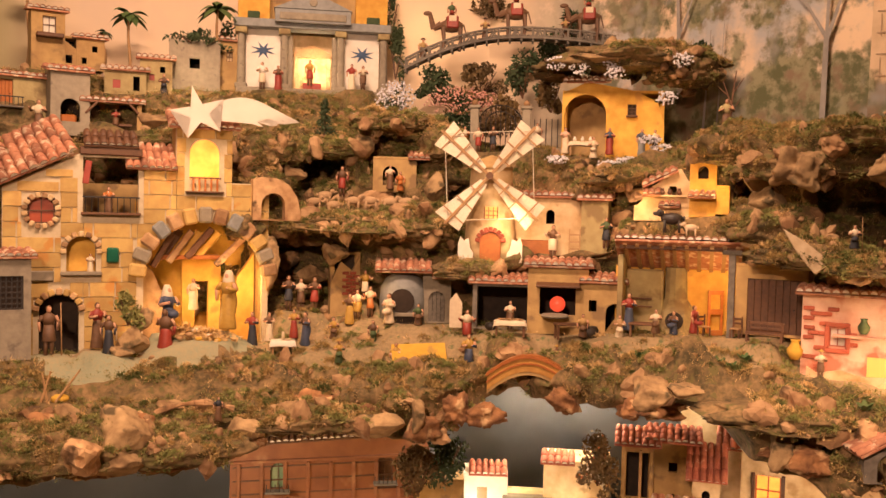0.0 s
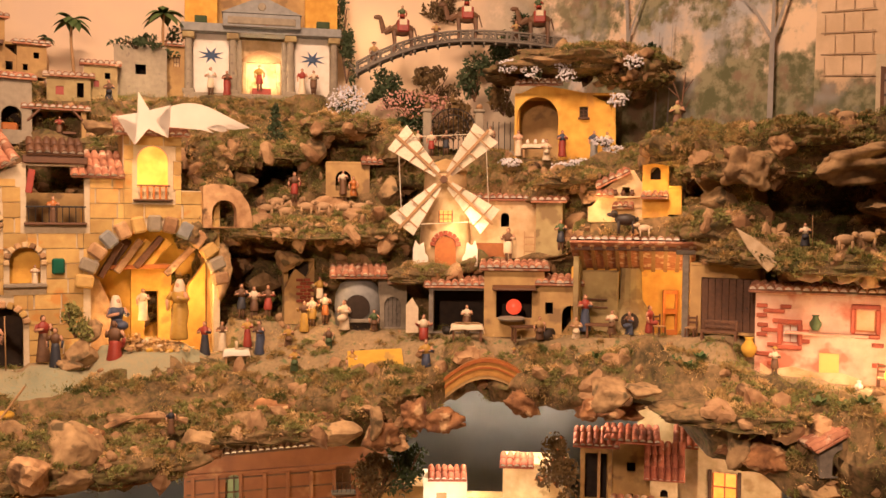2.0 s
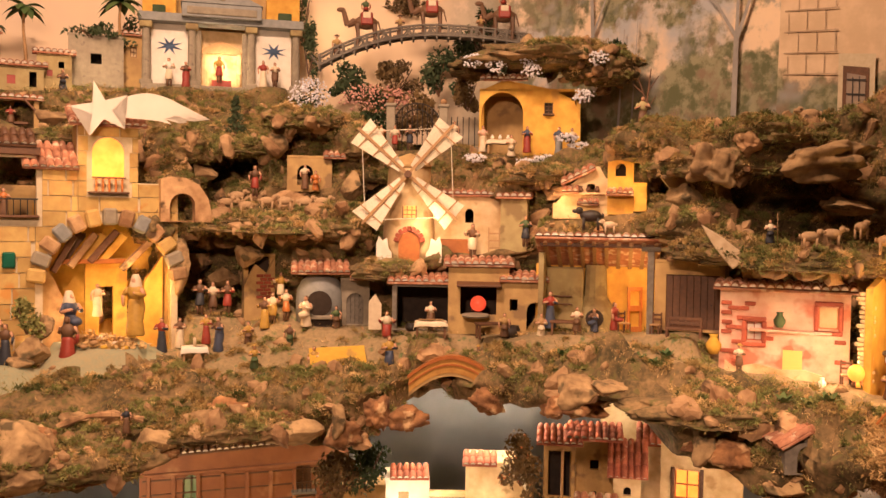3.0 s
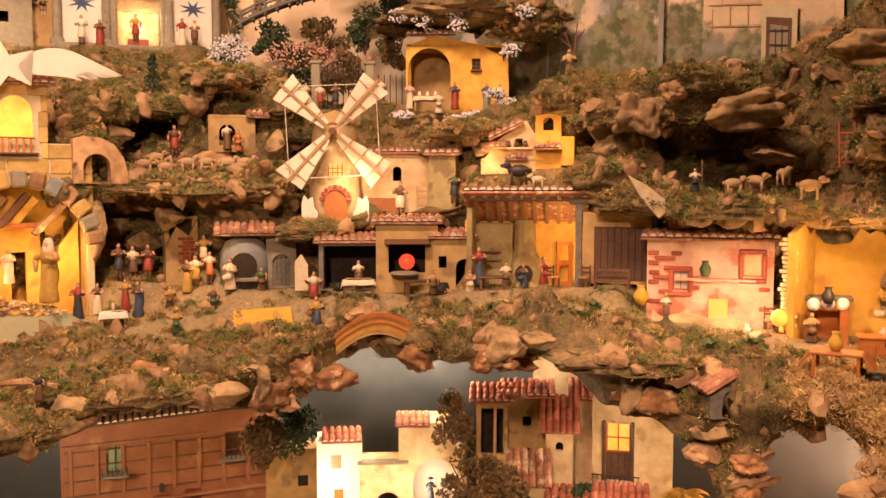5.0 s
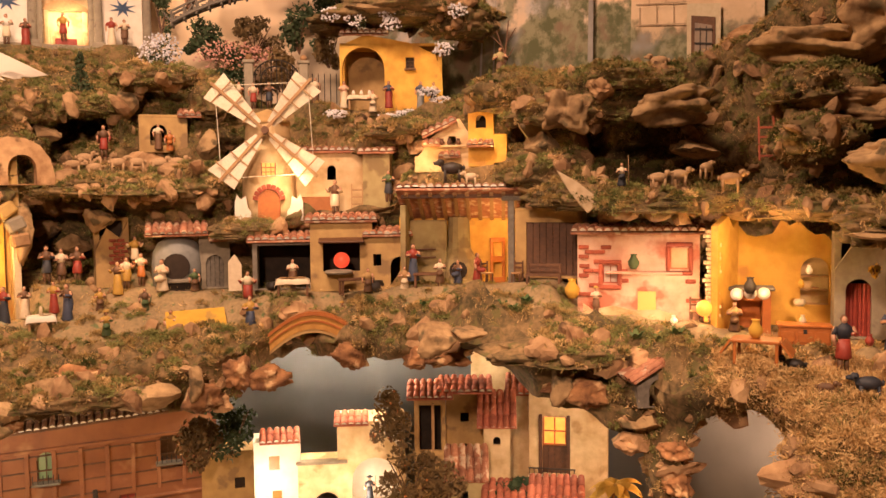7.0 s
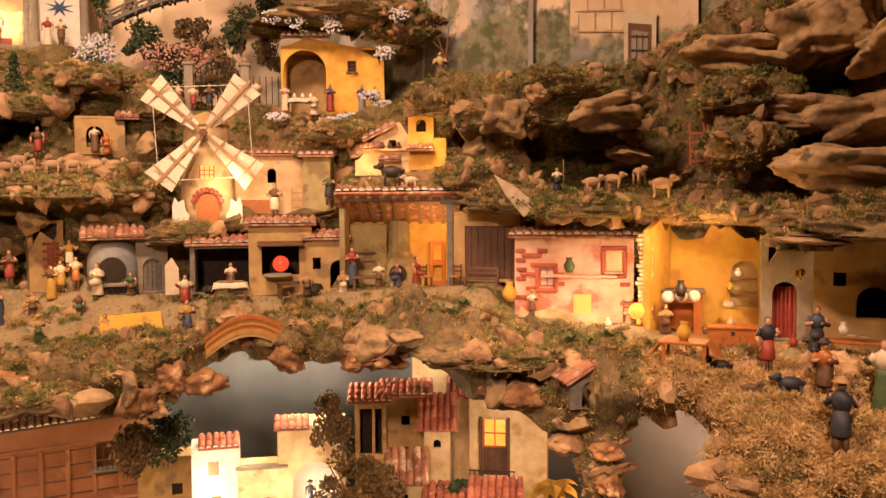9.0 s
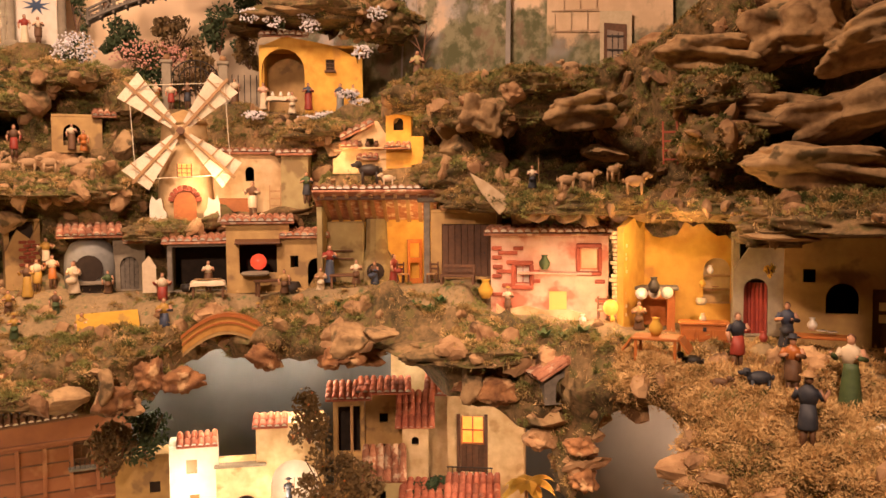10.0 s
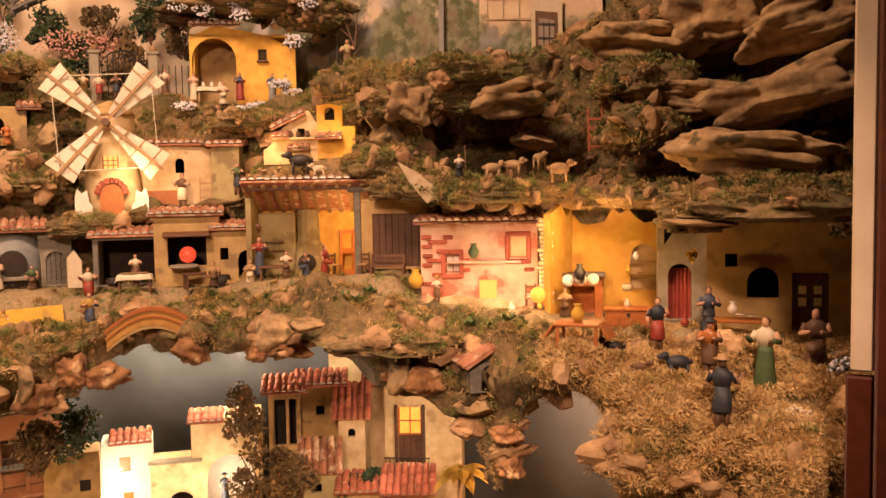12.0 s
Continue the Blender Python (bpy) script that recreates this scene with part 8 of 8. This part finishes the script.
MOUNDS = []
for j, (q, s) in enumerate((
        ((0.820, 3.788, 2.115), (0.36, 0.2, 0.075)), ((1.082, 3.705, 2.064), (0.14, 0.14, 0.1)), ((0.537, 3.966, 2.089), (0.1, 0.12, 0.06)), ((-0.368, 3.592, 1.345), (0.36, 0.18, 0.05)), ((-0.048, 3.590, 1.345), (0.12, 0.14, 0.1)),
        ((-0.755, 3.678, 1.664), (0.13, 0.12, 0.1)), ((-0.537, 3.835, 1.684), (0.15, 0.12, 0.05)), ((-0.244, 3.903, 1.817), (0.18, 0.14, 0.06)), ((-0.004, 3.910, 1.724), (0.1, 0.1, 0.12)), ((-0.819, 3.522, 1.340), (0.09, 0.12, 0.1)),
        ((0.641, 3.546, 1.521), (0.08, 0.1, 0.08)), ((0.758, 3.474, 1.570), (0.16, 0.14, 0.05)), ((1.169, 2.836, 1.379), (0.18, 0.14, 0.08)), ((1.162, 3.073, 1.673), (0.2, 0.14, 0.1)), ((1.281, 2.791, 1.619), (0.24, 0.16, 0.11)),
        ((1.234, 2.648, 1.291), (0.2, 0.14, 0.06)), ((1.412, 2.374, 1.276), (0.22, 0.14, 0.05)), ((1.729, 2.103, 1.258), (0.16, 0.12, 0.05)), ((1.805, 2.221, 1.622), (0.14, 0.14, 0.09)), ((1.404, 2.736, 1.690), (0.2, 0.16, 0.07)),
        ((1.891, 1.621, 1.239), (0.32, 0.2, 0.07)), ((1.744, 1.837, 1.199), (0.1, 0.1, 0.06)), ((1.761, 2.154, 1.456), (0.12, 0.12, 0.1)), ((-0.763, 3.595, 1.511), (0.1, 0.1, 0.08)), ((-0.421, 2.741, 0.693), (0.2, 0.12, 0.05)),
        ((-1.158, 2.463, 0.645), (0.25, 0.14, 0.09)), ((-0.847, 2.607, 0.612), (0.2, 0.12, 0.07)), ((0.964, 2.251, 0.841), (0.2, 0.12, 0.05)), ((-1.283, 3.539, 1.689), (0.25, 0.1, 0.04)), ((-1.705, 3.313, 1.604), (0.16, 0.12, 0.05)), ((0.120, 3.408, 1.176), (0.14, 0.12, 0.05)),
        ((1.491, 1.579, 0.713), (0.1, 0.08, 0.04)), ((1.469, 1.571, 0.625), (0.16, 0.12, 0.12)))):
    mound(q, s, j + 1)
for q, w, h, d in (((-0.539, 3.865, 1.603), 0.28, 0.2, 0.3), ((-0.216, 3.944, 1.681), 0.26, 0.24, 0.3), ((-0.581, 3.657, 1.143), 0.4, 0.26, 0.25), ((1.145, 3.057, 1.544), 0.08, 0.12, 0.15), ((1.488, 2.583, 1.460), 0.35, 0.08, 0.12),
                   ((2.013, 1.906, 1.484), 0.7, 0.1, 0.4), ((1.933, 2.044, 1.674), 0.3, 0.1, 0.3), ((-0.722, 3.786, 1.595), 0.1, 0.14, 0.2), ((2.104, 1.817, 1.264), 0.3, 0.14, 0.3), ((0.075, 3.699, 1.460), 0.12, 0.2, 0.2)):
    pocket(q, w, h, d)
landscape_ob = landscape()
CHIPS = [rock_mesh(70 + j, 2, 0.7, cuts=5) for j in range(5)]
ROCKS = [rock_mesh(j, 3, 0.7, cuts=6) for j in range(10)]


def scatter():
    """Cork rocks on the steep faces, moss over everything that is not trodden."""
    me = landscape_ob.data
    me.calc_loop_triangles()
    n = len(me.loop_triangles)
    tri = np.empty(n * 3, np.int32)
    me.loop_triangles.foreach_get("vertices", tri)
    mi = np.array([me.polygons[t.polygon_index].material_index for t in me.loop_triangles])
    co = np.empty(len(me.vertices) * 3)
    me.vertices.foreach_get("co", co)
    co, tri = co.reshape(-1, 3), tri.reshape(-1, 3)
    a, b, c = co[tri[:, 0]], co[tri[:, 1]], co[tri[:, 2]]
    for ob in MOUNDS:
        ob.data.calc_loop_triangles()
        m, at = np.array(ob.matrix_world), np.array([v.co[:] for v in ob.data.vertices])
        at = at @ m[:3, :3].T + m[:3, 3]
        t3 = np.array([t.vertices[:] for t in ob.data.loop_triangles])
        a, b, c = np.vstack([a, at[t3[:, 0]]]), np.vstack([b, at[t3[:, 1]]]), np.vstack([c, at[t3[:, 2]]])
        mi = np.r_[mi, np.zeros(len(t3), int)]
    n = len(a)
    nor = np.cross(b - a, c - a)
    area = np.linalg.norm(nor, axis=1)
    nor /= np.maximum(area, 1e-9)[:, None]
    nor *= np.where(((a[:, :2] - np.array(CENTRE)) * nor[:, :2]).sum(1) > 0.7 * np.linalg.norm(a[:, :2], axis=1), -1, 1)[:, None]
    mid = (a + b + c) / 3
    dist = np.hypot(mid[:, 0] - CENTRE[0], mid[:, 1] - CENTRE[1])
    deg = np.degrees(np.arctan2(mid[:, 0] - CENTRE[0], mid[:, 1] - CENTRE[1]))
    seen = (deg > -31) & (deg < 52)
    rs = np.random.RandomState(5)

    def sample(weight, count):
        pick = rs.choice(n, count, p=weight / weight.sum())
        u, v = rs.rand(count, 1), rs.rand(count, 1)
        flip = (u + v) > 1
        u, v = np.where(flip, 1 - u, u), np.where(flip, 1 - v, v)
        return a[pick] + (b - a)[pick] * u + (c - a)[pick] * v, nor[pick]

    # rocks
    steep = area * seen * (0.12 + (np.abs(nor[:, 2]) < 0.6)) * (mi == 0) * (np.linalg.norm(mid[:, :2], axis=1) < 6)
    steep *= np.where((mid[:, 2] < 0.78) & (dist > np.interp(deg, BEARING, LIP) + 0.25), 0, 1)
    pts, nn = sample(steep, 1500)
    made = 0
    for j, (p, q) in enumerate(zip(pts, nn)):
        s = 0.014 + 0.06 * rs.rand() ** 1.9
        if not free(p, s * 0.8) or made >= 290:
            continue
        made += 1
        ob = new("cork_rock", ROCKS[j % 10])
        ob.matrix_world = Matrix.Translation(p) @ pose(0, 0, 0, rs.uniform(-25, 25), rs.uniform(-25, 25), rs.uniform(0, 360)) @ Matrix.Diagonal((s * rs.uniform(0.9, 1.7), s, s * rs.uniform(0.5, 0.95), 1))
        tagged(ob, "piece of rough cork bark rock set in moss", "rock", "cork rocks of the hill")

    # cork chips and pebbles, too many to count
    small = [np.array([v.co[:] for v in m.vertices]) for m in CHIPS]
    faces = [np.array([f.vertices[:] for f in m.polygons]) for m in CHIPS]
    pts, nn = sample(area * seen * (0.15 + 0.85 * (mi == 0)) * np.where((mid[:, 2] < 0.78) & (dist > np.interp(deg, BEARING, LIP) + 0.2), 0, 1), 2700)
    vs, fs, at = [], [], 0
    for j, p in enumerate(pts):
        s = 0.007 + 0.03 * rs.rand() ** 2.2
        if not free(p, s * 0.5):
            continue
        turn = np.array(pose(0, 0, 0, *rs.uniform(0, 360, 3)).to_3x3())
        vs.append((small[j % 5] * np.array([1.5, 1, 0.8]) * s) @ turn.T + p)
        fs.append(faces[j % 5] + at)
        at += len(small[j % 5])
    data = bpy.data.meshes.new("cork_chips")
    data.from_pydata(np.vstack(vs).tolist(), [], np.vstack(fs).tolist())
    data.materials.append(M_CORK)
    tagged(new("cork_chips", data), "small cork chips and pebbles in the moss", "stones", kind="stuff")

    # cushions of moss: domes of short crooked sprigs
    lump = np.array([0.5 + 0.8 * noise.noise(Vector(m) * 2.6 + Vector((4, 0, 0))) for m in mid])
    open_ground = area * seen * np.where(mi == 0, 1.0, np.where(mi == 1, 0.26, 0.05)) * np.where(nor[:, 2] < -0.2, 0.1, 1) * (0.25 + np.clip(nor[:, 2], 0, 1))
    open_ground *= np.where((mid[:, 2] < 0.78) & (dist > np.interp(deg, BEARING, LIP) + 0.2), 0, 1)
    bank = (deg > 31) & (mid[:, 2] < 0.87)
    for name, mat, where, count, wide, label in (("moss_cushions", M_MOSS, np.where(bank, 0.1, 1.0) * np.clip(lump, 0.25, 1), 7000, 0.026, "rounded cushions of dry olive brown moss"),
                                                 ("green_moss_cushions", M_OLIVEMOSS, np.where(bank, 0.05, 1.0) * np.clip(1 - lump, 0.1, 1), 4000, 0.026, "rounded cushions of olive green moss"),
                                                 ("lichen_cushions", M_STRAWMOSS, np.where(bank, 1.0, 0.02), 3200, 0.028, "curly pale straw lichen heaped on the bank")):
        pts, nn = sample(open_ground * where, count)
        rad = wide * (0.45 + 1.0 * rs.rand(count) ** 1.6)
        keep = np.array([free(p, r * 0.7) for p, r in zip(pts, rad)])
        pts, nn, rad = pts[keep], nn[keep], rad[keep]
        each = (95 * (rad / wide) ** 1.6).astype(int) + 20
        heart, r, up = np.repeat(pts, each, 0), np.repeat(rad, each)[:, None], np.repeat(nn * 0.5 + np.array([0, 0, 0.6]), each, 0)
        m = len(heart)
        d = rs.normal(0, 1, (m, 3))
        d /= np.linalg.norm(d, axis=1)[:, None]
        d += up * 0.75
        d /= np.linalg.norm(d, axis=1)[:, None]
        base = heart + d * r * rs.uniform(0.45, 0.95, (m, 1)) * np.array([1, 1, 0.75])
        way = d + rs.normal(0, 0.55, (m, 3))
        way /= np.linalg.norm(way, axis=1)[:, None]
        size = rs.uniform(0.006, 0.014, (m, 1))
        side = np.cross(way, rs.normal(0, 1, (m, 3)))
        side /= np.maximum(np.linalg.norm(side, axis=1), 1e-6)[:, None]
        v = np.stack([base - side * size * 0.2, base + side * size * 0.2, base + way * size + side * size * 0.3 * rs.normal(0, 1, (m, 1))], 1).reshape(-1, 3)
        data = bpy.data.meshes.new(name)
        data.from_pydata(v.tolist(), [], np.arange(len(v)).reshape(-1, 3).tolist())
        data.materials.append(mat)
        tagged(new(name, data), label, "moss", kind="stuff")

    # moss: tufts of short crooked blades
    patch = np.array([0.55 + 0.9 * noise.noise(Vector(m) * 3.2) + 0.5 * noise.noise(Vector(m) * 9.0) for m in mid])
    weight = area * seen * np.clip(patch, 0.2, 1) * np.where(mi == 0, 1.0, np.where(mi == 1, 0.22, 0.1)) * np.where(nor[:, 2] < -0.35, 0.25, 1)
    weight *= np.where((mid[:, 2] < 0.78) & (dist > np.interp(deg, BEARING, LIP) + 0.2), 0, 1)
    for name, mat, where, count, label in (("moss", M_MOSS, np.where((deg > 33) & (mid[:, 2] < 0.86), 0.1, 1.0), 48000, "dry olive brown moss covering the hillside"),
                                           ("straw_moss", M_STRAWMOSS, np.where((deg > 31) & (mid[:, 2] < 0.87), 1.0, 0.2 * np.clip(0.8 - patch, 0, 1)), 42000, "pale straw coloured moss on the front bank"),
                                           ("green_moss", M_OLIVEMOSS, np.clip(patch - 0.35, 0, 1) ** 2, 34000, "olive green tufts of moss in patches")):
        pts, nn = sample(weight * where, count)
        keep = np.array([free(p, -0.004) for p in pts])
        pts, nn = pts[keep], nn[keep]
        m = len(pts)
        blades = 7
        base = np.repeat(pts, blades, 0) + rs.normal(0, 0.007, (m * blades, 3)) + np.repeat(nn, blades, 0) * rs.uniform(-0.002, 0.009, (m * blades, 1))
        way = np.repeat(nn, blades, 0) * 0.6 + np.array([0, 0, 0.5]) + rs.normal(0, 0.7, (m * blades, 3))
        way /= np.linalg.norm(way, axis=1)[:, None]
        size = np.repeat(rs.uniform(0.005, 0.012, m) * (1.1 if name == "straw_moss" else 1.0), blades)[:, None] * rs.uniform(0.5, 1.4, (m * blades, 1))
        side = np.cross(way, rs.normal(0, 1, (m * blades, 3)))
        side /= np.maximum(np.linalg.norm(side, axis=1), 1e-6)[:, None]
        v = np.stack([base - side * size * 0.12, base + side * size * 0.12, base + way * size + side * size * 0.25 * rs.normal(0, 1, (m * blades, 1))], 1).reshape(-1, 3)
        data = bpy.data.meshes.new(name)
        data.from_pydata(v.tolist(), [], np.arange(len(v)).reshape(-1, 3).tolist())
        data.materials.append(mat)
        tagged(new(name, data), label, "moss", kind="stuff")


scatter()
lay_tiles()
